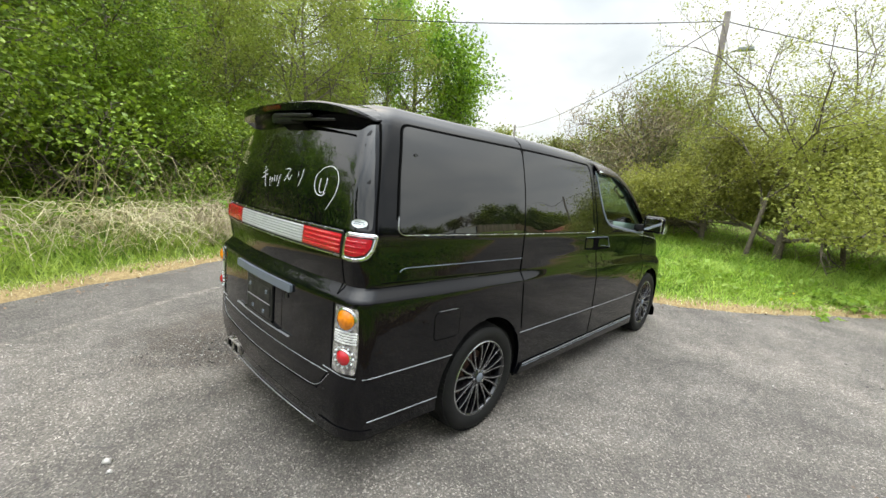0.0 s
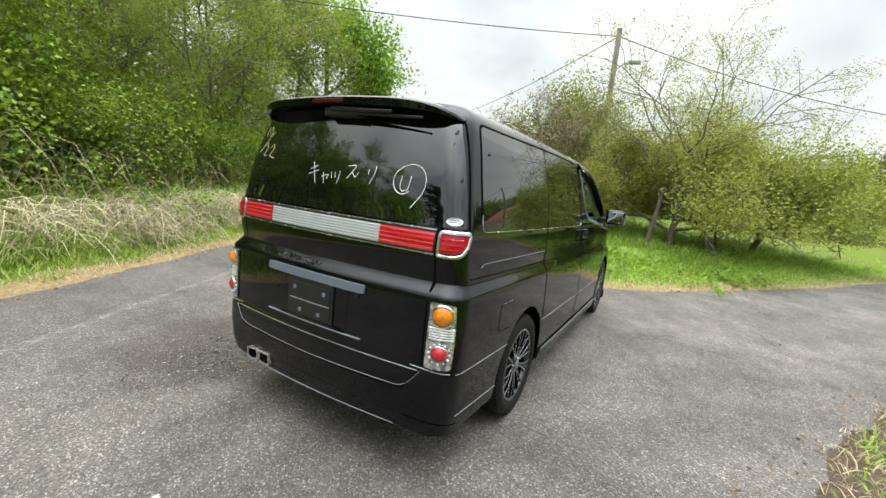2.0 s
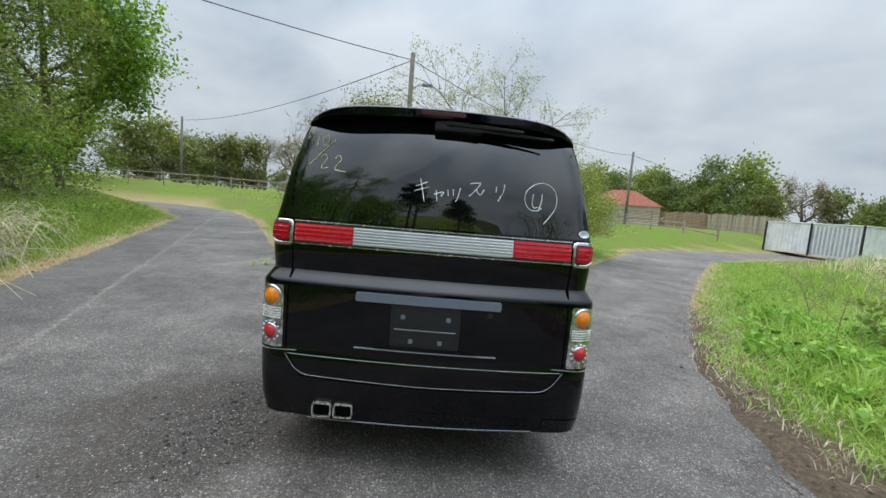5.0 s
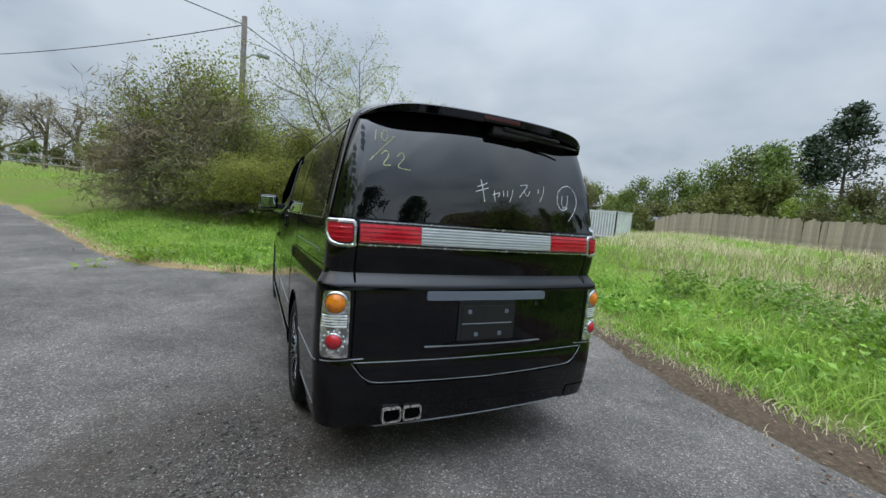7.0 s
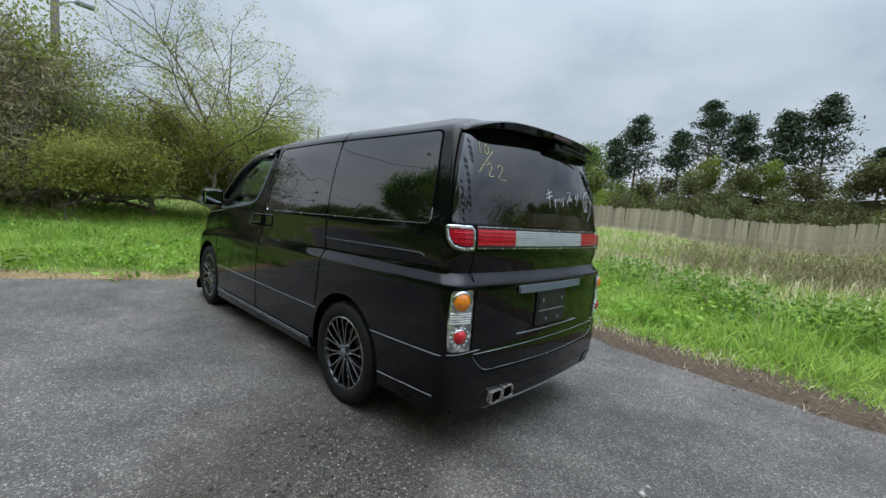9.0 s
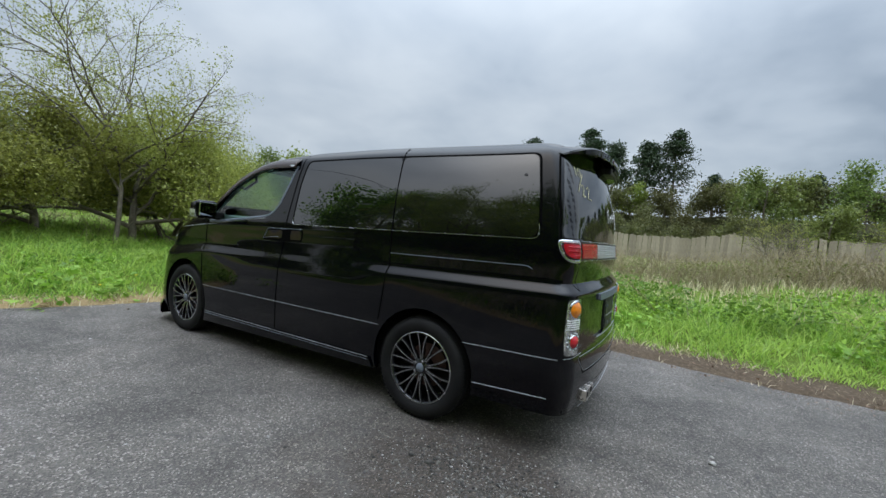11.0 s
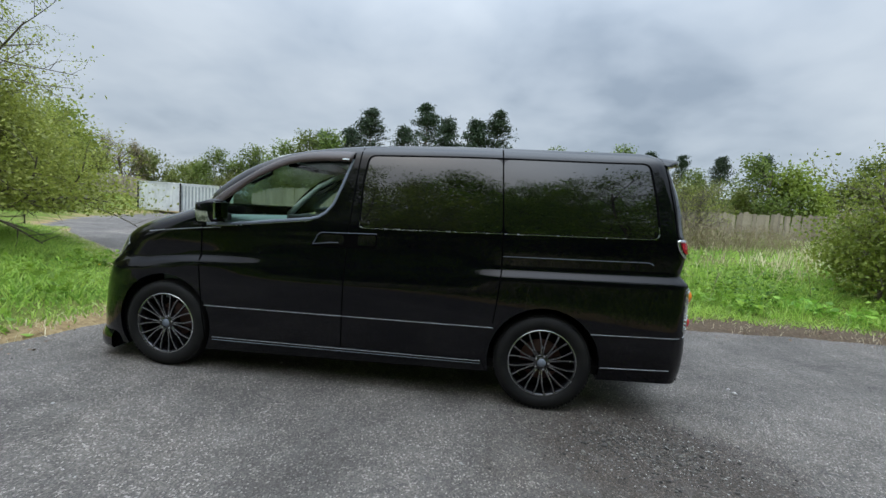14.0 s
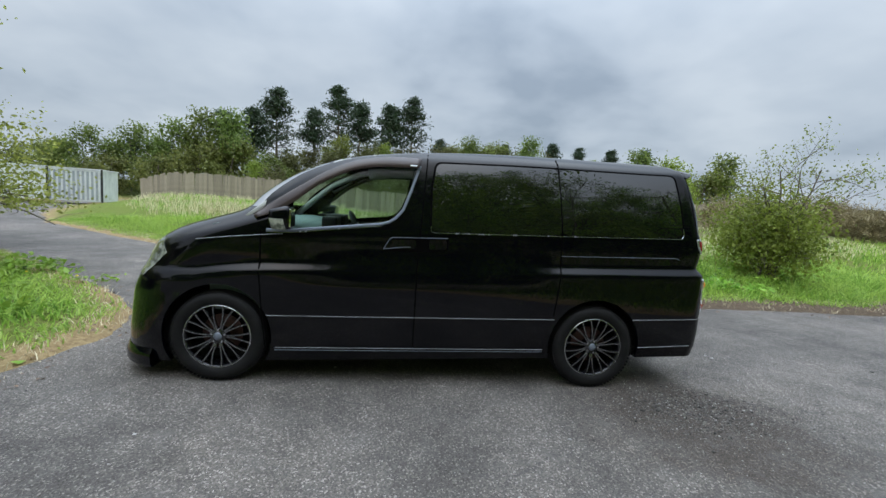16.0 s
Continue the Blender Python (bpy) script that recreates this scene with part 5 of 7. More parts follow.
# ringed 11
written([[(0.45, 1.30), (0.90, 1.40), (1.35, 1.20), (1.60, 0.70), (1.50, 0.10), (1.00, -0.60)], [(0.45, 1.30), (0.05, 0.90), (0.0, 0.40), (0.25, 0.05), (0.60, 0.0), (0.85, 0.15)],
         [(0.40, 0.78), (0.36, 0.32), (0.48, 0.12), (0.62, 0.18)], [(0.85, 0.82), (0.80, 0.40), (0.70, 0.10)]], 0.442, 1.404, 0.105, CHALK)

# mirrors
for s in (1, -1):
    bm = bmesh.new()
    box(bm, 2.40, 2.545, min(s * 0.90, s * 1.10), max(s * 0.90, s * 1.10), 1.188, 1.355, 0.035)
    for v in bm.verts:
        v.co.x += 0.10 * (abs(v.co.y) - 1.0) * -0.6
        if v.co.x > 2.49:
            v.co.z = 1.262 + (v.co.z - 1.262) * 0.75
    mir = part("door_mirror", bm, PAINT, van, "black folding door mirror", smooth=True)
    bm = bmesh.new()
    box(bm, 2.44, 2.56, min(s * 0.81, s * 0.93), max(s * 0.81, s * 0.93), 1.195, 1.255, 0.012)
    part("mirror_foot", bm, BLACK_PLASTIC, mir)
    bm = bmesh.new()
    box(bm, 2.391, 2.406, min(s * 0.925, s * 1.085), max(s * 0.925, s * 1.085), 1.210, 1.335, 0.004)
    for v in bm.verts:
        v.co.x += 0.10 * (abs(v.co.y) - 1.0) * -0.6
    part("mirror_glass", bm, MIRROR, mir)
    bm = bmesh.new()
    box(bm, 2.43, 2.525, min(s * 1.075, s * 1.104), max(s * 1.075, s * 1.104), 1.190, 1.268, 0.008)
    for v in bm.verts:
        v.co.x -= 0.25 * (1.25 - v.co.z)
    part("indicator", bm, HEADLENS, mir, "clear side indicator")

# front lip
bm = bmesh.new()
rows = []
for z, o in ((0.205, 0.018), (0.225, 0.034), (0.30, 0.036), (0.345, 0.012)):
    p = outline(0.30)
    p = p[p[:, 0] > 3.375]
    q = np.concatenate([p, p[::-1][1:] * (1, -1)])
    tang = np.gradient(q, axis=0)
    tang /= np.linalg.norm(tang, axis=1)[:, None]
    q = q + np.stack([-tang[:, 1], tang[:, 0]], 1) * o * -1 * -1
    rows.append([bm.verts.new((x, y, z + RAKE * x)) for x, y in q])
for a, b in zip(rows, rows[1:]):
    for k in range(len(a) - 1):
        bm.faces.new((a[k], a[k + 1], b[k + 1], b[k]))
bm.faces.new(rows[0])
bmesh.ops.recalc_face_normals(bm, faces=bm.faces)
part("front_lip", bm, PAINT, van, "black front bumper lip", smooth=True)


# wheels
def build_wheel():
    w = thing("wheel", Matrix.Identity(4), "", "")
    w.parent = van
    prof = [(0.232, -0.105), (0.25, -0.115), (0.30, -0.118), (0.325, -0.108), (0.340, -0.085), (0.345, -0.05), (0.345, 0.05), (0.340, 0.085), (0.325, 0.108), (0.295, 0.118), (0.25, 0.112), (0.240, 0.100), (0.236, 0.085)]
    n = 64

    def turned(prof, mat, name, parent, smooth=True, label=""):
        vs, fs = [], []
        for r, y in prof:
            for k in range(n):
                t = 2 * math.pi * k / n
                vs.append((r * math.cos(t), y, r * math.sin(t)))
        for i in range(len(prof) - 1):
            for k in range(n):
                k2 = (k + 1) % n
                fs.append((i * n + k, i * n + k2, (i + 1) * n + k2, (i + 1) * n + k))
        return mesh_object(name, vs, fs, mat, parent, smooth, label)
    tyre = turned(prof, RUBBER, "tyre", w, label="low-profile black tyre")
    bm = bmesh.new()                                     # tread blocks round the shoulder
    for k in range(72):
        t = 2 * math.pi * k / 72
        for y0 in (-0.085, -0.03, 0.03, 0.085):
            vs = bmesh.ops.create_cube(bm, size=1.0)["verts"]
            for v in vs:
                a = t + v.co.x * 0.062 + (0.02 if abs(y0) < 0.05 else 0)
                r = 0.3435 + (v.co.z + 0.5) * 0.005 - (0.008 if abs(y0) > 0.05 else 0)
                v.co = Vector((r * math.cos(a), y0 + v.co.y * 0.040, r * math.sin(a)))
    part("tread", bm, RUBBER, tyre)
    rim = turned([(0.240, 0.095), (0.243, 0.104), (0.236, 0.108), (0.228, 0.100), (0.222, 0.075), (0.214, 0.02), (0.212, -0.10)], RIM_BLACK, "rim", w, label="black multi-spoke alloy rim")
    turned([(0.2445, 0.1035), (0.240, 0.1085), (0.2365, 0.1085)], RIM_BRIGHT_GLINT, "rim_edge", rim)
    turned([(0.15, 0.0), (0.14, 0.012), (0.03, 0.014)], CALIPER, "brake_drum", w, label="rusty brake drum")
    turned([(0.212, -0.05), (0.05, -0.05)], UNDER, "wheel_back", w)
    turned([(0.062, 0.02), (0.060, 0.082), (0.050, 0.094), (0.040, 0.090), (0.036, 0.098), (0.001, 0.100)], RIM_BLACK, "hub", rim)
    turned([(0.030, 0.0985), (0.026, 0.103), (0.001, 0.104)], SATIN, "centre_cap", rim)
    for k in range(5):
        t = 2 * math.pi * (k + 0.5) / 5
        vs, fs = tube([(0.050 * math.cos(t), 0.075, 0.050 * math.sin(t)), (0.050 * math.cos(t), 0.097, 0.050 * math.sin(t))], [0.009, 0.009], 6)
        mesh_object("wheel_nut", vs, fs, RIM_BRIGHT_GLINT, rim)
    # ten pairs of crossing spokes
    for k in range(10):
        for lean in (-1, 1):
            t0, t1 = 2 * math.pi * (k + 0.5) / 10 + lean * 0.09, 2 * math.pi * (k + 0.5) / 10 + lean * 0.165
            # each gloss-black spoke carries a thin bright strip drawn as its glint
            for name, mat, y_off, wd, dp in (("spoke", RIM_BLACK, 0.0, 0.0066, 0.022), ("spoke_glint", RIM_BRIGHT_GLINT, 0.0010, 0.0012, 0.002)):
                bm = bmesh.new()
                rows = []
                for j in range(7):
                    u = j / 6
                    r = 0.052 + (0.232 - 0.052) * u
                    t = t0 + (t1 - t0) * u ** 1.4 - lean * 0.02 * math.sin(math.pi * u)
                    y = 0.088 + 0.012 * math.sin(math.pi * u * 0.6) + 0.004 * u + y_off
                    c, s_ = math.cos(t), math.sin(t)
                    w2 = wd * (1.25 - 0.35 * math.sin(math.pi * u))
                    rows.append([bm.verts.new((r * c - w2 * s_, y, r * s_ + w2 * c)), bm.verts.new((r * c + w2 * s_, y, r * s_ - w2 * c)),
                                 bm.verts.new((r * c + w2 * 0.8 * s_, y - dp, r * s_ - w2 * 0.8 * c)), bm.verts.new((r * c - w2 * 0.8 * s_, y - dp, r * s_ + w2 * 0.8 * c))])
                for a, b in zip(rows, rows[1:]):
                    for q in range(4):
                        bm.faces.new((a[q], a[(q + 1) % 4], b[(q + 1) % 4], b[q]))
                bmesh.ops.recalc_face_normals(bm, faces=bm.faces)
                part(name, bm, mat, rim)
        # the wedge where each pair meets the hub
        t = 2 * math.pi * (k + 0.5) / 10
        bm = bmesh.new()
        rows = []
        for r, half, y in ((0.048, 0.011, 0.092), (0.075, 0.012, 0.088), (0.100, 0.0095, 0.078), (0.118, 0.004, 0.066)):
            c, s_ = math.cos(t), math.sin(t)
            rows.append([bm.verts.new((r * c - h * s_, y - dy, r * s_ + h * c)) for h, dy in ((half, 0.006), (half * 0.4, 0.0), (-half * 0.4, 0.0), (-half, 0.006), (-half, 0.020), (half, 0.020))])
        for a, b in zip(rows, rows[1:]):
            for q in range(6):
                bm.faces.new((a[q], a[(q + 1) % 6], b[(q + 1) % 6], b[q]))
        bm.faces.new(rows[-1])
        bmesh.ops.recalc_face_normals(bm, faces=bm.faces)
        part("spoke_root", bm, RIM_BLACK, rim)
    return w


wheel = build_wheel()
wheel.matrix_basis = pose(0, 0.764, HUB_Z)
for x, s, turn in ((WHEELBASE, 1, 17), (0, -1, 31), (WHEELBASE, -1, 5)):
    copy_thing(wheel, pose(x, s * 0.764, HUB_Z, 0, turn, 0 if s == 1 else 180))

# cabin
bm = bmesh.new()
prof = [(3.05, 0.62), (3.05, 1.27), (2.86, 1.315), (2.62, 1.325), (2.42, 1.30), (2.30, 1.22), (2.26, 1.08), (2.34, 0.95), (2.40, 0.62)]
a = [bm.verts.new((x, 0.79, z - 0.09)) for x, z in prof]
b = [bm.verts.new((x, -0.79, z - 0.09)) for x, z in prof]
n = len(prof)
for k in range(n):
    bm.faces.new((a[k], a[(k + 1) % n], b[(k + 1) % n], b[k]))
bm.faces.new(a[::-1])
bm.faces.new(b)
bmesh.ops.bevel(bm, geom=[e for e in bm.edges], offset=0.02, segments=2, affect="EDGES")
bmesh.ops.recalc_face_normals(bm, faces=bm.faces)
dash = part("dashboard", bm, DASH, van, "grey-green dashboard", smooth=True)
bm = bmesh.new()
box(bm, 2.20, 2.40, -0.62, -0.22, 1.14, 1.27, 0.03)
part("instrument_hood", bm, BLACK_PLASTIC, dash)
bm = bmesh.new()
box(bm, 2.22, 2.36, -0.16, 0.12, 1.10, 1.26, 0.02)
part("centre_screen", bm, BLACK_PLASTIC, dash)


def ring(radius, r, nseg=28, sides=8):
    vs, fs = [], []
    for i in range(nseg):
        t = 2 * math.pi * i / nseg
        for k in range(sides):
            p = 2 * math.pi * k / sides
            vs.append(((radius + r * math.cos(p)) * math.cos(t), (radius + r * math.cos(p)) * math.sin(t), r * math.sin(p)))
    for i in range(nseg):
        for k in range(sides):
            i2, k2 = (i + 1) % nseg, (k + 1) % sides
            fs.append((i * sides + k, i2 * sides + k, i2 * sides + k2, i * sides + k2))
    return vs, fs


vs, fs = ring(0.185, 0.015)
sw = mesh_object("steering_wheel", vs, fs, BLACK_PLASTIC, van, True, "black steering wheel")
sw.matrix_basis = pose(2.08, -0.42, 1.14, 0, -62, 0)
bm = bmesh.new()
bmesh.ops.create_cone(bm, cap_ends=True, segments=16, radius1=0.075, radius2=0.06, depth=0.05)
box(bm, -0.17, 0.17, -0.02, 0.02, -0.01, 0.01)
box(bm, -0.02, 0.02, -0.17, 0.0, -0.01, 0.01)
part("wheel_boss", bm, BLACK_PLASTIC, sw)
for yc in (0.42, -0.42):
    seat = thing("front_seat", Matrix.Identity(4), "", "")
    seat.parent = van
    tagged(seat, "dark cloth front seat")
    for name, bx in (("cushion", (1.15, 1.70, yc - 0.26, yc + 0.26, 0.62, 0.80)), ("backrest", (1.02, 1.20, yc - 0.25, yc + 0.25, 0.78, 1.36)), ("headrest", (1.03, 1.14, yc - 0.14, yc + 0.14, 1.40, 1.58))):
        bm = bmesh.new()
        box(bm, *bx, 0.05)
        for v in bm.verts:
            v.co.x -= 0.22 * max(0, v.co.z - 0.8)
        part(name, bm, TRIM_CLOTH, seat, smooth=True)
# inner lining of the roof, pillars and doors
bm = bmesh.new()
for s in (1, -1):
    rows = []
    for x in np.linspace(2.50, 1.50, 12):
        z0 = 1.245 + (2.5 - x) * 0.03
        rows.append([bm.verts.new(flank(x, z0, -0.035, s)), bm.verts.new(flank(x, 0.70, -0.06, s))])
    for p, q in zip(rows, rows[1:]):
        bm.faces.new((p[0], p[1], q[1], q[0]))
part("door_lining", bm, TRIM_CLOTH, van)
bm = bmesh.new()
rows = []
for x in np.linspace(-0.6, 2.0, 14):
    rows.append([bm.verts.new((x, y, 1.865 - 0.10 * (y / 0.66) ** 4 - 0.05 * max(0, x - 1.3) ** 2 + RAKE * x)) for y in np.linspace(-0.66, 0.66, 9)])
for p, q in zip(rows, rows[1:]):
    for k in range(8):
        bm.faces.new((p[k], p[k + 1], q[k + 1], q[k]))
part("headlining", bm, PILLAR_TRIM, van)
for s in (1, -1):
    pts = [(2.78, 1.33), (2.62, 1.47), (2.40, 1.65), (2.12, 1.78), (1.85, 1.83)]
    vs, fs = tube([flank(x, z, -0.055, s) for x, z in pts], [0.035, 0.032, 0.03, 0.03, 0.025], 8)
    mesh_object("pillar_lining", vs, fs, PILLAR_TRIM, van, True)
    vs, fs = tube([flank(2.40, 1.60, -0.09, s), flank(2.37, 1.585, -0.13, s), flank(2.22, 1.665, -0.13, s), flank(2.20, 1.70, -0.09, s)], [0.013, 0.014, 0.014, 0.013], 6)
    mesh_object("grab_handle", vs, fs, BLACK_PLASTIC, van, True)
    bm = bmesh.new()
    rows = []
    for z in np.linspace(1.20, 1.84, 10):
        rows.append([bm.verts.new(flank(1.62 - 0.13 * (z - 1.2), z, -0.03, s)), bm.verts.new(flank(1.40 - 0.05 * (z - 1.2), z, -0.03, s))])
    for p, q in zip(rows, rows[1:]):
        bm.faces.new((p[0], p[1], q[1], q[0]))
    part("pillar_lining", bm, TRIM_CLOTH, van)

# ---- plants ----
def frames_along(pts):
    pts = np.asarray(pts, float)
    d = np.gradient(pts, axis=0)
    d /= np.linalg.norm(d, axis=1)[:, None] + 1e-9
    ref = np.where(np.abs(d[:, 2:3]) > 0.9, np.array([[1.0, 0, 0]]), np.array([[0, 0, 1.0]]))
    a = np.cross(d, ref)
    a /= np.linalg.norm(a, axis=1)[:, None] + 1e-9
    return pts, a, np.cross(d, a)


def tubes_mesh(name, lines, mat):
    """One mesh of many tapered tubes: (points, radii, sides)."""
    vs, fs, off = [], [], 0
    for pts, radii, sides in lines:
        p, a, b = frames_along(pts)
        t = 2 * np.pi * np.arange(sides) / sides
        ring = p[:, None] + (a[:, None] * np.cos(t)[None, :, None] + b[:, None] * np.sin(t)[None, :, None]) * np.asarray(radii)[:, None, None]
        n = len(p)
        vs.append(ring.reshape(-1, 3))
        i, k = np.meshgrid(np.arange(n - 1), np.arange(sides), indexing="ij")
        k2 = (k + 1) % sides
        fs.append(np.stack([i * sides + k, i * sides + k2, (i + 1) * sides + k2, (i + 1) * sides + k], -1).reshape(-1, 4) + off)
        off += n * sides
    return fast_mesh(name, np.concatenate(vs), np.concatenate(fs), mat, smooth=True)


def leaves_mesh(name, centres, size, mat, rng, flat=0.0, narrow=0.6, droop=0.0):
    """One mesh of many small bent leaves (two faces each) at the centres."""
    c = np.asarray(centres, float)
    n = len(c)
    v = rng.normal(size=(n, 3))
    v[:, 2] *= 1 - flat
    v[:, 2] -= droop
    v /= np.linalg.norm(v, axis=1)[:, None]
    w = rng.normal(size=(n, 3))
    if flat:
        w[:, 2] *= 1 - flat
    w = np.cross(v, w)
    w = np.cross(w, v) if flat else w
    w /= np.linalg.norm(w, axis=1)[:, None] + 1e-9
    up = np.cross(v, w)
    s = size * rng.uniform(0.6, 1.35, (n, 1))
    tip, tail = c + v * s * 0.5, c - v * s * 0.5
    l, r = c + w * s * narrow * 0.5 + up * s * 0.10, c - w * s * narrow * 0.5 + up * s * 0.10
    vs = np.stack([tail, l, tip, r], 1).reshape(-1, 3)
    fs = np.arange(4 * n).reshape(n, 4)
    return fast_mesh(name, vs, fs, mat)


def grow(rng, p, d, length, radius, depth, sett, lines, tips, first=0.28):
    """A limb with its side limbs. sett: per depth (children, angle, length share, upward pull, crook)."""
    kids, angle, share, pull, crook = sett[depth]
    last = depth == len(sett) - 1
    n = 3 if last else (7, 6, 4)[min(depth, 2)]
    pts, dirs = [p], [d]
    q, e = p.copy(), d.copy()
    for k in range(n - 1):
        e = e + rng.normal(size=3) * crook + np.array([0, 0, pull])
        e /= np.linalg.norm(e)
        q = q + e * length / (n - 1)
        pts.append(q)
        dirs.append(e)
    rad = radius * np.linspace(1, 0.42 if depth < len(sett) - 1 else 0.25, n)
    lines.append((np.array(pts), rad, (8, 5, 4, 3, 3)[min(depth, 4)]))
    if depth == len(sett) - 1:
        tips.extend([(pts[0] + pts[1]) / 2, (pts[1] + pts[2]) / 2, pts[2]])
        return
    low = first if depth == 0 else 0.28
    for k in range(kids):
        u = low + (1 - low) * (k + rng.uniform(0.1, 0.9)) / kids
        i = min(n - 1, int(u * (n - 1)))
        f = u * (n - 1) - i
        at = pts[i] + ((pts[i + 1] - pts[i]) * f if i < n - 1 else 0)
        ax = np.cross(dirs[i], rng.normal(size=3))
        ax /= np.linalg.norm(ax) + 1e-9
        a = radians(angle) * rng.uniform(0.7, 1.25)
        e = dirs[i] * math.cos(a) + ax * math.sin(a)
        grow(rng, at, e, length * share * rng.uniform(0.7, 1.2) * (1.15 - 0.45 * u), max(0.004, rad[i] * 0.62), depth + 1, sett, lines, tips)


def tree(name, seed, sett, length, radius, leaf, leaf_mat, per_tip, scatter, label, category="tree", flat=0.0, lean=(0, 0), narrow=0.6, stems=1, low=None, first=0.28, splay=(0.25, 0.7)):
    rng = np.random.default_rng(seed)
    lines, tips = [], []
    for k in range(stems):
        a = 2 * math.pi * (k + rng.uniform(0, 0.6)) / stems
        tilt = 0.0 if stems == 1 else rng.uniform(*splay)
        d = np.array([lean[0] + tilt * math.cos(a), lean[1] + tilt * math.sin(a), 1.0])
        grow(rng, np.array([0.06 * (stems > 1) * math.cos(a), 0.06 * (stems > 1) * math.sin(a), -0.15]), d / np.linalg.norm(d), length * rng.uniform(0.85, 1.1), radius, 0, sett, lines, tips, first)
    ob = thing(name, Matrix.Identity(4), label, category)
    t = new("trunk", tubes_mesh("trunk", lines, BARK))
    t.parent = ob
    if per_tip:
        tips = np.array(tips)
        c = np.repeat(tips, per_tip, 0)
        c = c + rng.normal(size=c.shape) * scatter
        if low is not None:
            c = c[c[:, 2] > low]
        cr = new("crown", leaves_mesh("crown", c, leaf, leaf_mat, rng, flat, narrow))
        cr.parent = ob
    return ob


def set_down(ob, x, y, turn=0, size=1.0, sink=0.05):
    z = float(ground_height(x, y)) - sink
    ob.matrix_basis = pose(x, y, z, 0, 0, turn) @ Matrix.Scale(size, 4)
    return ob


def again(ob, x, y, turn=0, size=1.0, label="", sink=0.05):
    z = float(ground_height(x, y)) - sink
    c = copy_thing(ob, Matrix.Identity(4))
    c.matrix_basis = pose(x, y, z, 0, 0, turn) @ Matrix.Scale(size, 4)
    return tagged(c, label)


E25, N25 = np.array([0.907, 0.421]), np.array([-0.421, 0.907])
EDGE0 = np.array([-2.15, 3.41])


def beside_lane(s, o):
    p = EDGE0 + E25 * s + N25 * o
    return float(p[0]), float(p[1])


WOOD = [(17, 72, 0.42, 0.03, 0.07), (7, 52, 0.55, 0.0, 0.14), (3, 45, 0.6, -0.03, 0.18), (0, 40, 0.5, -0.03, 0.2)]
fresh_a = tree("roadside_tree", 11, WOOD, 7.8, 0.10, 0.115, LEAF_FRESH, 20, 0.24, "leafy roadside tree in fresh spring green beside the lane", flat=0.45, first=0.14)
fresh_b = tree("roadside_tree", 12, WOOD, 8.6, 0.11, 0.120, LEAF_FRESH, 19, 0.26, "tall leafy roadside tree in fresh spring green", flat=0.45, first=0.16)
fresh_c = tree("roadside_tree", 13, WOOD, 7.4, 0.085, 0.10, LEAF_SPRING, 18, 0.25, "thin roadside tree with yellow-green young leaves", flat=0.35, first=0.2)
for k, (s, o, src, turn, size) in enumerate([
        (-2.2, 3.9, "a", 20, 1.0), (1.2, 4.6, "b", 100, 1.0), (4.6, 4.3, "a", 200, 0.95), (8.0, 5.0, "c", 10, 1.05), (11.2, 4.2, "c", 140, 1.0), (14.6, 4.6, "c", 250, 1.1),
        (-5.8, 4.0, "c", 310, 0.55), (-0.5, 8.2, "b", 170, 1.15), (3.2, 9.0, "a", 290, 1.2), (7.0, 9.4, "b", 30, 1.1),
        (11.0, 8.8, "c", 75, 1.2), (18.2, 5.0, "a", 60, 1.1), (16.0, 9.5, "c", 200, 1.25),
        (-4.2, 7.6, "a", 130, 1.1), (1.6, 12.6, "b", 80, 1.3), (5.4, 13.2, "a", 15, 1.35), (9.4, 13.0, "b", 240, 1.3), (13.6, 12.8, "a", 190, 1.3), (-2.6, 12.2, "b", 330, 1.3), (-8.4, 6.8, "b", 45, 1.1), (-7.0, 11.5, "a", 260, 1.3)]):
    x, y = beside_lane(s, o + 0.7)
    src = {"a": fresh_a, "b": fresh_b, "c": fresh_c}[src]
    (set_down if k in (0, 1, 3) else again)(src, x, y, turn, size * (0.67 if o < 6 and s < 10 else (0.88 if s > 2 else 0.66) if o < 10 else (1.0 if s > 2 else 0.62)))
HAZEL = [(8, 55, 0.6, 0.03, 0.16), (5, 50, 0.55, -0.01, 0.2), (0, 45, 0.55, 0.0, 0.22)]
hazel = tree("hazel_shrub", 15, HAZEL, 2.3, 0.03, 0.095, LEAF_FRESH, 11, 0.22, "leafy green shrub at the foot of the roadside trees", "shrub", stems=6, flat=0.4)
for k, (s, o, turn, size) in enumerate([(-3.8, 3.2, 0, 1.0), (-0.3, 3.4, 70, 0.95), (3.0, 3.5, 150, 1.0), (6.4, 3.6, 230, 0.9), (9.6, 3.2, 300, 0.8), (13.0, 3.4, 30, 0.9), (-7.6, 3.4, 200, 1.1), (1.5, 6.4, 90, 1.3), (5.2, 6.6, 10, 1.3), (-2.4, 6.2, 190, 1.3), (9.2, 6.8, 120, 1.3), (16.5, 4.0, 60, 1.1),
        (3.4, 5.0, 40, 1.2), (-0.6, 9.8, 250, 1.6), (3.6, 10.6, 330, 1.6), (7.4, 11.0, 80, 1.6), (11.6, 10.8, 160, 1.6), (-4.6, 9.4, 20, 1.6), (7.8, 5.2, 20, 1.15), (11.4, 5.6, 110, 1.2), (14.8, 6.4, 210, 1.3)]):
    (again if k else set_down)(hazel, *beside_lane(s, o + 0.45), turn, size)

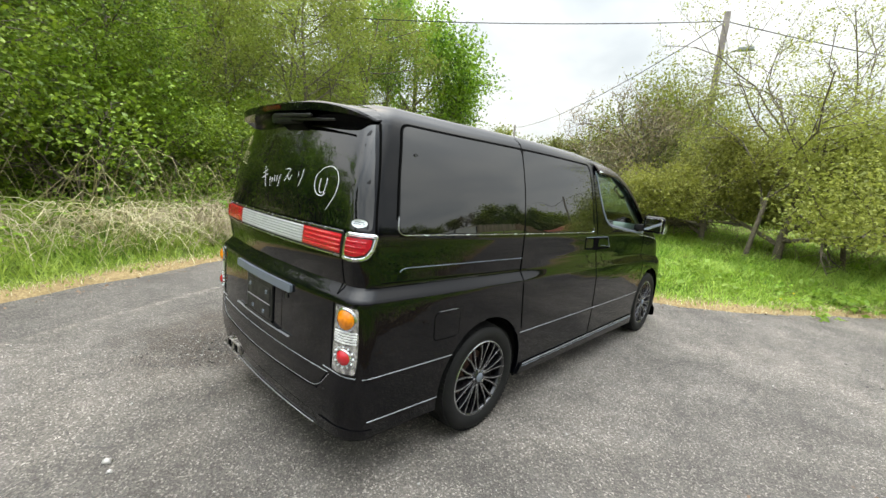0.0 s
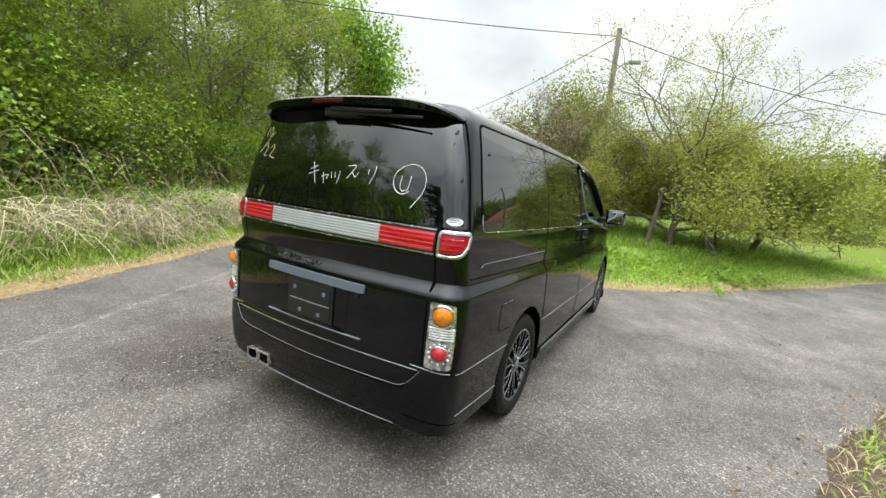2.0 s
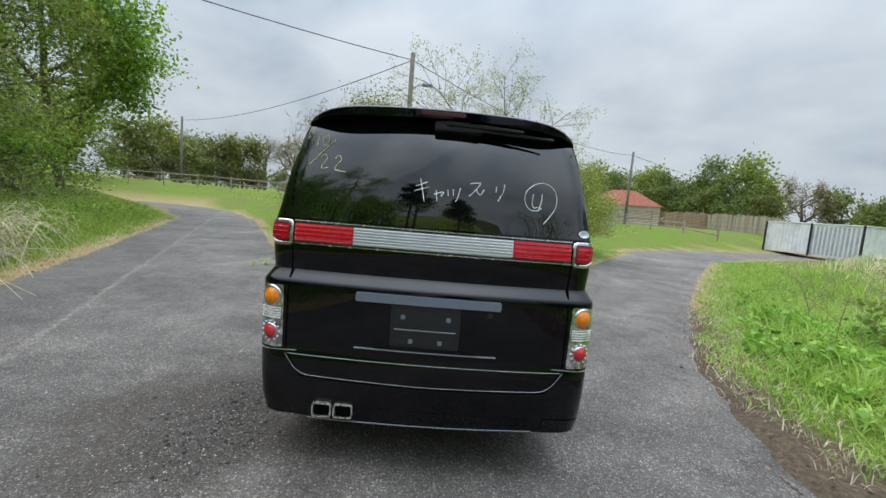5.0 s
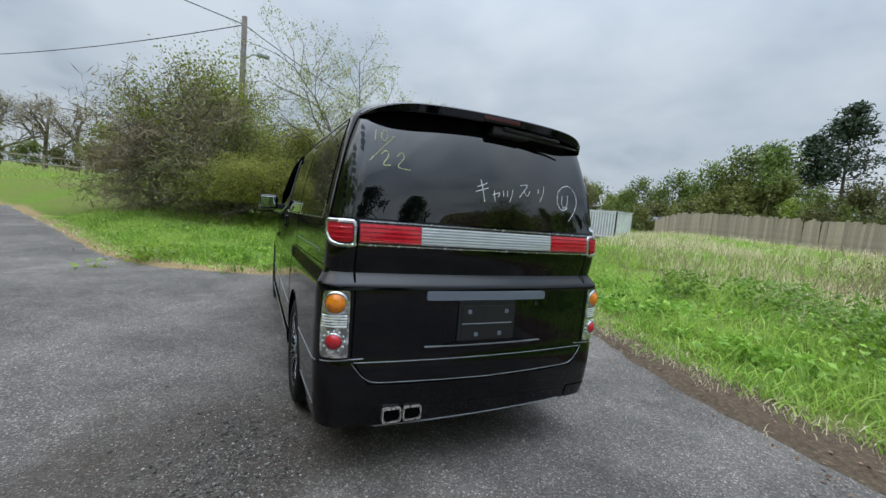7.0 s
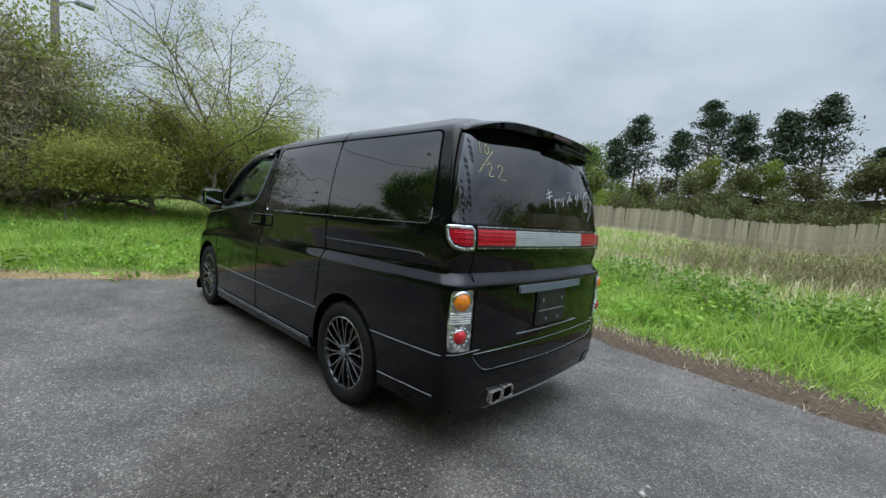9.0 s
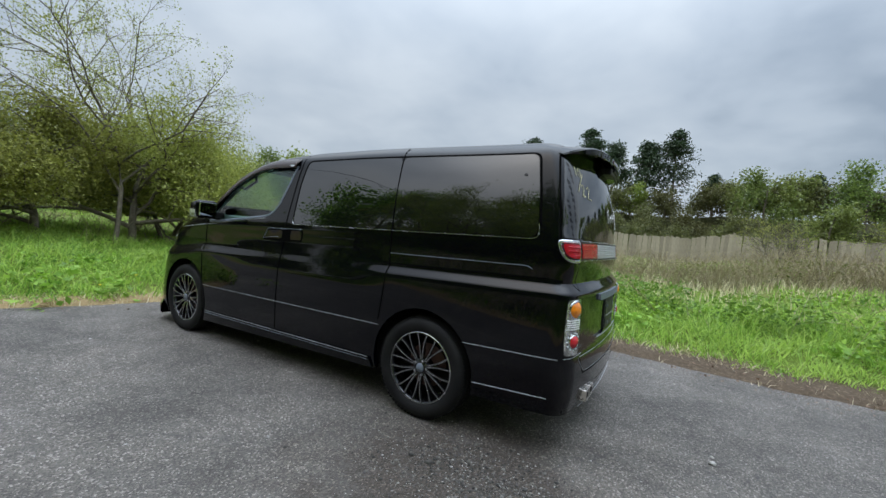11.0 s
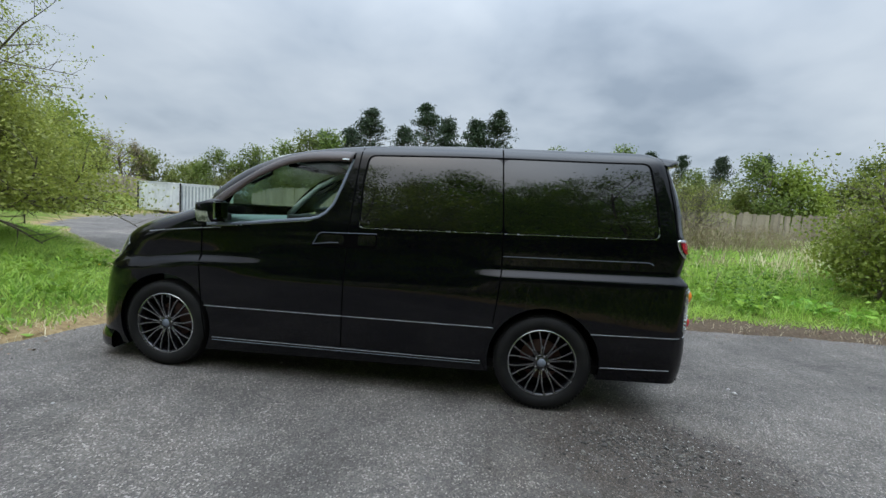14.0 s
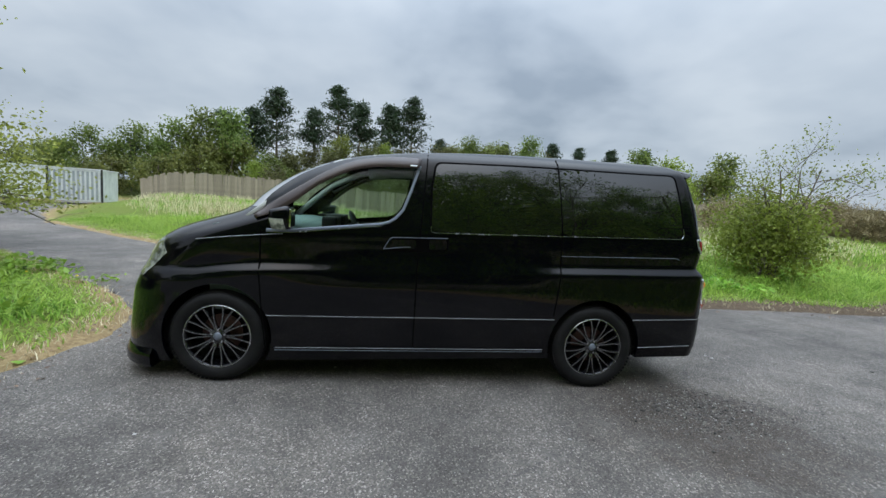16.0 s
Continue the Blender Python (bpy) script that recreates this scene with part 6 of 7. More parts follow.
# the round tree where the lane bends
MAPLE = [(10, 55, 0.5, 0.06, 0.08), (7, 50, 0.5, 0.04, 0.12), (4, 45, 0.55, 0.0, 0.16), (0, 40, 0.5, 0.0, 0.2)]
round_tree = set_down(tree("maple_tree", 21, MAPLE, 7.4, 0.15, 0.17, LEAF_FRESH, 20, 0.34, "round-headed leafy tree at the bend of the lane", flat=0.3, first=0.10), 16.2, 17.7, 40, 1.25)

# hawthorns and thicket on the island
THORN = [(12, 76, 0.92, 0.015, 0.16), (8, 55, 0.55, 0.0, 0.2), (5, 50, 0.5, -0.01, 0.24), (0, 40, 0.5, 0.0, 0.25)]
set_down(tree("hawthorn", 31, THORN, 2.4, 0.085, 0.052, LEAF_YELLOW, 56, 0.21, "spreading hawthorn with yellow-green young leaves on the grass", flat=0.3, first=0.2, low=0.62), 9.9, -1.4, 0, 1.18)
set_down(tree("hawthorn", 32, THORN, 2.2, 0.080, 0.052, LEAF_YELLOW, 56, 0.21, "bushy hawthorn with yellow-green young leaves on the grass", flat=0.3, first=0.2, low=0.58), 12.3, -3.5, 120, 1.13)
BARE = [(10, 48, 0.72, 0.05, 0.14), (8, 50, 0.55, 0.03, 0.2), (6, 50, 0.5, 0.02, 0.24), (0, 40, 0.6, 0.0, 0.25)]
set_down(tree("budding_tree", 33, BARE, 4.1, 0.052, 0.044, LEAF_YELLOW, 6, 0.08, "tall thin tree with bare budding branches", lean=(0.0, -0.10)), 9.4, -0.9, 0, 1.12)
set_down(tree("budding_tree", 34, BARE, 4.3, 0.052, 0.044, LEAF_YELLOW, 6, 0.08, "leaning thin tree with bare budding branches", lean=(0.0, -0.45)), 10.8, -2.6, 60, 1.1)
THICKET = [(9, 60, 0.6, 0.02, 0.22), (6, 55, 0.55, -0.02, 0.26), (3, 50, 0.55, -0.02, 0.3), (0, 40, 0.5, 0.0, 0.3)]
set_down(tree("thicket", 41, THICKET, 2.7, 0.045, 0.26, TWIG_HAZE, 3, 0.13, "dense tangled shrub with brown twigs and some green", "shrub", narrow=0.05, stems=7), 13.7, 2.6, 0, 1.42)
set_down(tree("ivy_mound", 42, THICKET, 2.9, 0.05, 0.060, LEAF_SPRING, 18, 0.20, "dense green ivy-clad shrub top", "shrub", stems=5, low=1.9), 14.3, 2.0, 30, 1.50)
set_down(tree("thicket", 43, THICKET, 2.3, 0.04, 0.26, TWIG_HAZE, 3, 0.12, "low tangled brown thorn shrub", "shrub", narrow=0.05, stems=6), 15.6, 4.3, 200, 1.35)
set_down(tree("thicket", 44, THICKET, 2.2, 0.045, 0.045, LEAF_OLIVE, 7, 0.16, "twiggy brown and olive shrub on the grass", "shrub", stems=6), 13.3, 1.1, 90, 1.35)
set_down(tree("thicket", 45, THICKET, 2.5, 0.04, 0.055, LEAF_OLIVE, 4, 0.17, "tangled brown shrub with sparse olive young leaves", "shrub", stems=5, low=0.6), 12.4, 1.9, 140, 1.15)
set_down(tree("hawthorn", 35, THORN, 1.9, 0.07, 0.052, LEAF_YELLOW, 40, 0.20, "low hawthorn in young leaf at the edge of the thicket", flat=0.3, first=0.2, low=0.6), 10.3, 0.1, 60, 1.15)
# shrubs past the right verge
ELDER = [(9, 46, 0.48, 0.05, 0.14), (7, 50, 0.6, 0.0, 0.22), (0, 40, 0.5, 0.0, 0.25)]
elder = set_down(tree("elder_shrub", 51, ELDER, 1.75, 0.035, 0.085, LEAF_SPRING, 10, 0.27, "dense olive-green shrub beyond the grass verge", "shrub", stems=7, splay=(0.1, 0.45)), -7.0, -4.7, 0, 0.9)
SHOOT = [(7, 40, 0.5, 0.03, 0.16), (5, 45, 0.5, 0.0, 0.22), (0, 40, 0.5, 0.0, 0.25)]
set_down(tree("elder_shrub", 53, SHOOT, 3.0, 0.028, 0.055, LEAF_SPRING, 6, 0.10, "airy shrub shoots with small leaves", "shrub", stems=4, splay=(0.05, 0.3)), -7.2, -4.6, 40, 1.0)
hedge = set_down(tree("thorn_hedge", 54, HAZEL, 1.5, 0.03, 0.45, TWIG_HAZE, 7, 0.22, "bare brown thorn hedge across the field", "hedge", narrow=0.06, stems=6), -21.0, -22.6, 0, 1.2)
for k in range(9):
    again(hedge, -22.0 - 1.1 * k, -21.2 + 1.35 * k, 70 * k, 1.1 + 0.1 * (k % 3))
sap = set_down(tree("bare_sapling", 52, BARE, 2.6, 0.04, 0.05, LEAF_YELLOW, 1, 0.06, "thin half-bare sapling in the rough grass", stems=3), -8.6, -15.7, 0, 1.0)
again(sap, -4.6, -17.5, 80, 0.8)

# pines on the embankment
def pine(seed, height, label):
    rng = np.random.default_rng(seed)
    lines = [(np.array([[0.15 * math.sin(k * 0.9 + seed), 0.12 * math.cos(k * 0.7), -0.2 + height * k / 8] for k in range(9)]), np.linspace(0.19, 0.03, 9), 7)]
    cen = []
    for k in range(74):
        u = 0.26 + 0.74 * rng.uniform() ** 0.85
        z = height * u
        reach = height * (0.30 * (1.06 - u) ** 0.75 + 0.015) * rng.uniform(0.4, 1.25)
        a = rng.uniform(0, 2 * math.pi)
        end = np.array([reach * math.cos(a), reach * math.sin(a), z + reach * rng.uniform(0.0, 0.35)])
        lines.append((np.array([[0, 0, z - 0.2], (end + np.array([0, 0, z - 0.3])) / 2 * np.array([1, 1, 1]), end]), [0.05, 0.035, 0.015], 4))
        if u > 0.40 or rng.uniform() < 0.4:
            m = 36
            c = end + rng.normal(size=(m, 3)) * np.array([0.58, 0.58, 0.36]) * (0.6 + 0.5 * (1 - u))
            c2 = (end * 0.55 + np.array([0, 0, z]) * 0.45) + rng.normal(size=(m // 2, 3)) * np.array([0.4, 0.4, 0.18])
            cen += [c, c2]
    ob = thing("pine_tree", Matrix.Identity(4), label, "tree", "pines on the embankment")
    t = new("trunk", tubes_mesh("trunk", lines, BARK))
    t.parent = ob
    cr = new("crown", leaves_mesh("crown", np.concatenate(cen), 0.44, LEAF_DARK, rng, 0.2, 0.35))
    cr.parent = ob
    return ob


def polar(cx, cy, az, d):
    return cx + d * math.cos(radians(az)), cy + d * math.sin(radians(az))


pines = [pine(61, 11.2, "dark green pine with a bare lower trunk"), pine(62, 9.5, "dark green pine on the embankment"), pine(63, 8.5, "slender dark pine on the embankment")]
spots = [(-66.5, 60, 0, 0.72), (-70, 63, 1, 0.85), (-72.5, 60, 0, 0.86), (-77, 62, 1, 0.75), (-80, 60, 0, 0.82), (-83, 63, 1, 0.86), (-87, 60, 2, 0.92), (-90, 60, 0, 0.80), (-94, 64, 2, 0.55),
         (-98, 66, 1, 0.46), (-103, 62, 2, 0.50), (-106, 66, 1, 0.46), (-109.5, 64, 2, 0.56), (-113, 66, 0, 0.42), (-117, 66, 2, 0.52), (-121, 68, 1, 0.52), (-58, 84, 1, 0.66), (-61, 82, 2, 0.74)]
for k, (az, d, which, size) in enumerate(spots):
    x, y = polar(0.5, 3.5, az, d)
    src = pines[which]
    (set_down if k in (0, 1, 6) else again)(src, x, y, k * 67 % 360, size * 1.2)

# woods in the distance
FAR = [(10, 66, 0.5, 0.04, 0.08), (6, 50, 0.5, 0.02, 0.15), (0, 45, 0.5, 0.0, 0.2)]
far_a = tree("woodland_tree", 71, FAR, 6.5, 0.12, 0.32, LEAF_WOOD, 22, 0.50, "leafy woodland tree behind the board fence", flat=0.2, first=0.05)
far_b = tree("woodland_tree", 72, FAR, 6.0, 0.12, 0.32, LEAF_OLIVE, 22, 0.50, "olive-green woodland tree in the distance", flat=0.2, first=0.05)
far_c = tree("woodland_tree", 73, FAR, 6.0, 0.11, 0.31, LEAF_SPRING, 22, 0.48, "yellow-green woodland tree in the distance", flat=0.2, first=0.05)
OAK = [(7, 60, 0.7, 0.05, 0.12), (6, 50, 0.55, 0.03, 0.18), (5, 45, 0.55, 0.02, 0.22), (0, 40, 0.5, 0.0, 0.25)]
far_d = tree("bare_oak", 74, OAK, 4.6, 0.22, 0.55, TWIG_HAZE, 3, 0.20, "wide bare tree across the paddock", narrow=0.05, lean=(0, 0))
scrub = tree("scrub", 75, FAR, 4.6, 0.08, 0.38, LEAF_SCRUB, 12, 0.60, "dark scrubby bush on the embankment", "shrub", flat=0.1, first=0.05)
first = {}
for az, d, which, size in [
        # over the paddock
        (38, 55, far_b, 1.15), (34.5, 62, far_c, 1.2), (31, 66, far_b, 1.25), (28.5, 60, far_b, 1.2), (25.5, 62, far_b, 1.25), (22.8, 70, far_d, 1.35), (19.5, 72, far_d, 1.5), (17, 70, far_d, 1.4), (14.5, 60, far_c, 0.9),
        (12, 75, far_b, 1.0), (9, 80, far_c, 1.1), (5, 85, far_b, 1.2), (1, 85, far_a, 1.2), (-4, 85, far_b, 1.2), (-9, 85, far_c, 1.2), (-14, 88, far_b, 1.2),
        # behind the cottage
        (-18, 85, far_b, 1.25), (-21, 88, far_c, 1.2), (-24, 90, far_b, 1.3), (-27, 90, far_c, 1.2), (-30, 92, far_b, 1.25), (-33, 90, far_b, 1.15), (-36, 88, far_a, 1.1), (-39, 84, far_c, 1.3), (-41.5, 86, far_d, 1.05),
        (-44, 88, far_d, 1.0), (-47, 92, far_b, 1.0), (-50, 80, far_b, 1.05),
        (-19.5, 78, scrub, 0.8), (-22.5, 80, far_b, 0.75), (-25.5, 80, far_a, 0.8), (-28.5, 80, far_b, 0.8), (-31.5, 82, far_a, 0.85), (-34.5, 80, far_b, 0.8), (-37.5, 78, far_a, 0.8), (-40.5, 76, far_b, 0.7),
        # hedge across the paddock
        (36, 54, scrub, 0.6), (33, 57, scrub, 0.65), (30, 58, far_b, 0.6), (27, 58, scrub, 0.6), (24, 60, scrub, 0.6), (21, 60, far_b, 0.5), (18, 60, scrub, 0.55), (15.5, 62, far_b, 0.6),
        # behind the board fence
        (-50.5, 66, far_b, 0.75), (-52.5, 62, far_a, 0.8), (-54.5, 58, far_b, 0.8), (-56.5, 62, far_a, 0.95), (-58.5, 56, far_b, 0.9), (-60.5, 60, far_a, 1.05), (-62.5, 54, far_b, 1.0), (-64, 58, far_a, 1.15), (-66, 53, far_b, 1.05), (-67.5, 56, far_a, 1.15), (-69.5, 50, far_c, 0.9), (-71.5, 50, far_a, 0.95), (-74.5, 50, far_b, 0.6),
        (-79, 57, far_c, 1.1), (-85, 56, far_c, 0.95), (-96, 56, far_b, 0.95), (-99, 52, far_a, 1.15), (-101.5, 55, far_b, 1.2), (-104.5, 50, far_b, 1.15), (-107, 54, far_a, 1.15), (-110, 50, far_b, 1.1), (-113, 48, far_b, 1.1),
        (-116, 50, far_a, 1.05), (-119, 46, far_b, 1.0), (-122, 46, far_a, 0.9), (-125, 48, far_c, 0.95), (-128, 50, far_b, 0.95), (-131, 52, far_a, 0.9),
        # behind the lay-by, out of view: added for the reflections in the van's windows
        (150, 26, far_b, 0.7), (165, 28, far_a, 0.75), (178, 26, far_d, 0.9), (190, 30, far_b, 0.8),
        # deeper in the roadside wood
        (112, 26, far_b, 1.3), (98, 24, far_a, 1.3), (86, 25, far_b, 1.35), (75, 27, far_a, 1.35), (65, 30, far_b, 1.3), (57, 34, far_c, 1.3), (50, 38, far_b, 1.3), (44, 44, far_c, 1.2),
        # scrub on the bank
        (-72, 52, scrub, 0.91), (-76, 50, scrub, 0.91), (-80, 51, scrub, 0.84), (-84, 50, scrub, 0.91), (-88, 50, scrub, 0.84), (-92, 51, scrub, 0.91), (-96, 49, far_b, 0.7), (-74, 56, scrub, 1.05), (-76.5, 47, scrub, 0.84), (-79, 55, scrub, 0.98), (-81.5, 47, scrub, 0.77), (-84, 56, scrub, 0.98), (-86.5, 47, scrub, 0.84), (-89, 55, scrub, 0.98), (-91.5, 47, scrub, 0.84), (-94, 56, scrub, 1.05), (-71, 47, scrub, 0.84), (-98, 46, scrub, 0.98), (-82.5, 52, scrub, 0.91), (-87.5, 52, scrub, 0.91), (-77.5, 52, scrub, 0.91),
        (-70.5, 54, scrub, 0.9), (-73, 58, scrub, 0.8), (-76, 59, scrub, 0.8), (-79.5, 59, scrub, 0.75), (-82.5, 60, scrub, 0.8), (-86, 59, scrub, 0.8), (-89.5, 60, scrub, 0.75), (-92.5, 59, scrub, 0.8), (-96.5, 58, scrub, 0.9), (-100, 56, scrub, 0.9), (-104, 57, scrub, 0.9), (-108, 56, scrub, 0.9), (-112, 55, scrub, 0.9), (-116, 55, scrub, 0.9)]:
    x, y = polar(0.0, 2.0, az, d)
    size *= 1.4 if -47.5 < az < -17 else (0.85 if which is scrub else 0.74) if -119.5 < az < -95 else (0.72 if which is scrub else 0.62) if -95 <= az < -69 else 1.0
    if which.name not in first:
        first[which.name] = 1
        set_down(which, x, y, d * 13 % 360, size)
    else:
        again(which, x, y, d * 13 % 360, size)
# two more pines added out of view behind the lay-by
x, y = polar(0, 0, 172, 17)
again(pines[1], x, y, 30, 0.75)
x, y = polar(0, 0, 186, 19)
again(pines[2], x, y, 90, 0.6)

# ---- grass, weeds and litter of the verges ----
def scatter_points(rng, box_, n, lo, hi, keep=None):
    x, y = rng.uniform(box_[0], box_[1], n), rng.uniform(box_[2], box_[3], n)
    d = road_distance(x, y)
    ok = (d > lo + (soil_strip(x, y) if lo > 0.1 else 0) + 0.18 * (wave(x, y, 2.2, 4.0) + 0.3 * rng.normal(size=n))) & (d < hi)
    if keep is not None:
        ok &= keep(x, y)
    return x[ok], y[ok], d[ok]


def blades(name, rng, x, y, tall, wide, mat, label, lean=0.75):
    n = len(x)
    z = ground_height(x, y) - 0.01
    h = tall * rng.uniform(0.45, 1.3, n)
    a, b = rng.uniform(0, 2 * np.pi, n), rng.uniform(0, 2 * np.pi, n)
    dx, dy = np.cos(a), np.sin(a)
    bend = h * lean * rng.uniform(0.2, 1.5, n)
    bx, by = np.cos(b) * bend, np.sin(b) * bend
    w = wide * rng.uniform(0.6, 1.3, n)
    base = np.stack([x, y, z], 1)
    side = np.stack([dx * w, dy * w, np.zeros(n)], 1)
    mid = base + np.stack([bx * 0.35, by * 0.35, h * 0.6], 1)
    tip = base + np.stack([bx, by, h * (1 - 0.25 * np.minimum(1, bend / h) ** 2)], 1)
    vs = np.stack([base - side, base + side, mid + side * 0.75, mid - side * 0.75, tip], 1).reshape(-1, 3)
    i = np.arange(n)[:, None] * 5
    fs = np.concatenate([i + np.array([[0, 1, 2]]), i + np.array([[0, 2, 3]]), i + np.array([[3, 2, 4]])])
    return tagged(new(name, fast_mesh(name, vs, fs, mat)), label, "grass", kind="stuff")


def tufts(rng, x, y, per, spread):
    x, y = np.repeat(x, per), np.repeat(y, per)
    return x + rng.normal(size=len(x)) * spread, y + rng.normal(size=len(y)) * spread


rng = np.random.default_rng(5)
zones = [((-12, 5, -7.5, -1.5), 2700, 4.5, "lush green grass on the verge beside the van"), ((-2, 15, -12.5, -2.5), 2300, 4.0, "green grass beside the side lane"),
         ((4.1, 13.5, -7, 7.5), 5200, 9.0, "green grass on the island under the hawthorns"), ((-9, 16, 0.5, 13.5), 3600, 3.2, "long green grass along the wooded verge")]
for i, (bx, n, hi, label) in enumerate(zones):
    keep = (lambda x, y: (x > 4) & (y < x * 0.5 + 2.0) & (y > -x * 0.75 + 1.5)) if i == 2 else (lambda x, y: y > x * 0.42 + 2.5) if i == 3 else (lambda x, y: y < -x * 0.5 + 0.5) if i else None
    area = (bx[1] - bx[0]) * (bx[3] - bx[2])
    x, y, d = scatter_points(rng, bx, int(area * 74), 0.14, hi, keep)
    if i == 1:
        ok = x > 5
        x, y = x[ok], y[ok]
    x, y = tufts(rng, x, y, 7, 0.075)
    ok = road_distance(x, y) > 0.06 + 0.75 * soil_strip(x, y)
    x, y = x[ok], y[ok]
    tall = 0.07 + 0.17 * smooth01((road_distance(x, y) - 0.2) / 1.2) * np.clip(0.85 + 0.75 * wave(x, y, 2.6, i) + 0.55 * wave(x, y, 7.5, i + 1.0), 0.15, 2.2) * (1.0 + 0.45 * wave(x, y, 0.9, i + 2.0)) + (0.24 * smooth01((road_distance(x, y) - 0.3) / 0.8) if i == 3 else 0)
    blades("grass", rng, x, y, np.maximum(tall, 0.05), 0.0082, BLADE, label, 1.25)
    # short trodden grass and straw at the tarmac's edge
    x, y, d = scatter_points(rng, bx, int(area * (30 if i == 0 else 75)), -0.02, 0.75 if i < 2 else 0.45, keep)
    x, y = tufts(rng, x, y, 4, 0.05)
    blades("dry_grass", rng, x, y, 0.075, 0.004, DRY_BLADE, "straw-coloured dry grass at the edge of the asphalt", 1.2)

x, y, d = scatter_points(rng, (-36, -11, -30, 0), 5200, 0.5, 60, None)
bx_, by_ = tufts(rng, x, y, 3, 0.2)
blades("grass", rng, bx_, by_, 0.24, 0.022, BLADE, "rough green grass of the field behind the lay-by", 0.7)
# rougher grass of the field, green and straw mixed
x, y, d = scatter_points(rng, (-22, 22, -30, -5), 9500, 3.0, 60, lambda x, y: y < -5 - 0.1 * x)
ok = wave(x, y, 0.35, 1.0) + 0.25 * rng.normal(size=len(x)) > -0.22
bx_, by_ = tufts(rng, x[ok], y[ok], 3, 0.10)
blades("dry_grass", rng, bx_, by_, 0.34, 0.011, DRY_BLADE, "tall straw-coloured dead grass in the rough field", 0.5)
bx_, by_ = tufts(rng, x[~ok], y[~ok], 3, 0.12)
blades("grass", rng, bx_, by_, 0.26, 0.013, BLADE, "rough green grass in the field", 0.6)
x, y, d = scatter_points(rng, (4, 34, -16, 22), 5000, 3.0, 40, lambda x, y: (y > -0.55 * x) & (y < 0.5 * x + 2))
bx_, by_ = tufts(rng, x, y, 2, 0.15)
blades("grass", rng, bx_, by_, 0.20, 0.015, BLADE, "paddock grass", 0.6)

# broad-leaved weeds
def weeds(name, rng, x, y, count, size, high, mat, label):
    n = len(x)
    cx, cy = np.repeat(x, count), np.repeat(y, count)
    cx, cy = cx + rng.normal(size=len(cx)) * 0.10, cy + rng.normal(size=len(cy)) * 0.10
    cz = ground_height(cx, cy) + high * rng.uniform(0.1, 1.0, len(cx))
    return tagged(new(name, leaves_mesh(name, np.stack([cx, cy, cz], 1), size, mat, rng, 0.55, 0.55)), label, "weeds", kind="stuff")


x, y, d = scatter_points(rng, (-8, 6, -8, -1.5), 700, 0.7, 6, None)
ok = wave(x, y, 1.1, 3.0) > 0.1
weeds("nettles", rng, x[ok], y[ok], 26, 0.075, 0.30, LEAF_FRESH, "nettles and docks among the verge grass")
for px, py, sx_, n in ((-2.6, -4.6, 0.45, 18), (-1.0, -5.2, 0.5, 24), (0.2, -6.6, 0.7, 34), (-4.4, -4.4, 0.4, 14), (1.6, -5.6, 0.4, 16)):
    weeds("nettles", rng, rng.normal(px, sx_, n), rng.normal(py, sx_ * 0.6, n), 40, 0.075, 0.55, LEAF_DEEP, "dark green bramble and nettle patch in the verge")
x, y, d = scatter_points(rng, (4.3, 12, -5, 6), 700, 0.6, 7, lambda x, y: (x > 4.3) & (y < x * 0.5 + 2))
ok = wave(x, y, 1.2, 1.0) > 0.25
weeds("nettles", rng, x[ok], y[ok], 24, 0.07, 0.24, LEAF_FRESH, "low broad-leaved weeds among the island's grass")
for px, py, sp, n in ((-0.6, -3.6, 0.35, 12), (0.9, -4.2, 0.4, 14), (-3.4, -3.5, 0.35, 10), (2.6, -5.2, 0.5, 16), (-5.2, -3.6, 0.4, 12), (5.6, 1.4, 0.5, 14), (6.4, -0.6, 0.6, 18), (5.9, 2.6, 0.5, 14), (7.4, -2.4, 0.6, 18)):
    weeds("docks", rng, rng.normal(px, sp, n), rng.normal(py, sp * 0.7, n), 20, 0.11, 0.20, LEAF_DOCK, "clump of broad dock leaves in the grass")
x, y, d = scatter_points(rng, (-9, 14, 1, 12), 900, 0.9, 4.0, lambda x, y: y > x * 0.42 + 2.5)
weeds("undergrowth", rng, x, y, 26, 0.10, 0.55, LEAF_FRESH, "green undergrowth below the roadside trees")


# dead stems, brambles and twigs
def stems(name, rng, x, y, long, high, thick, mat, label, arch=0.5):
    lines = []
    z = ground_height(x, y)
    for px, py, pz in zip(x, y, z):
        a, l, h = rng.uniform(0, 2 * math.pi), long * rng.uniform(0.5, 1.4), high * rng.uniform(0.3, 1.3)
        u = np.linspace(0, 1, 6)
        bow = np.sin(u * math.pi * (0.5 + arch * rng.uniform(0.3, 1.0)))
        c = rng.uniform(-0.7, 0.7)
        pts = np.stack([px + l * u * np.cos(a + c * u), py + l * u * np.sin(a + c * u), pz - 0.02 + h * bow], 1)
        lines.append((pts, thick * np.linspace(1, 0.4, 6), 3))
    return tagged(new(name, tubes_mesh(name, lines, mat)), label, "dead stems", kind="stuff")


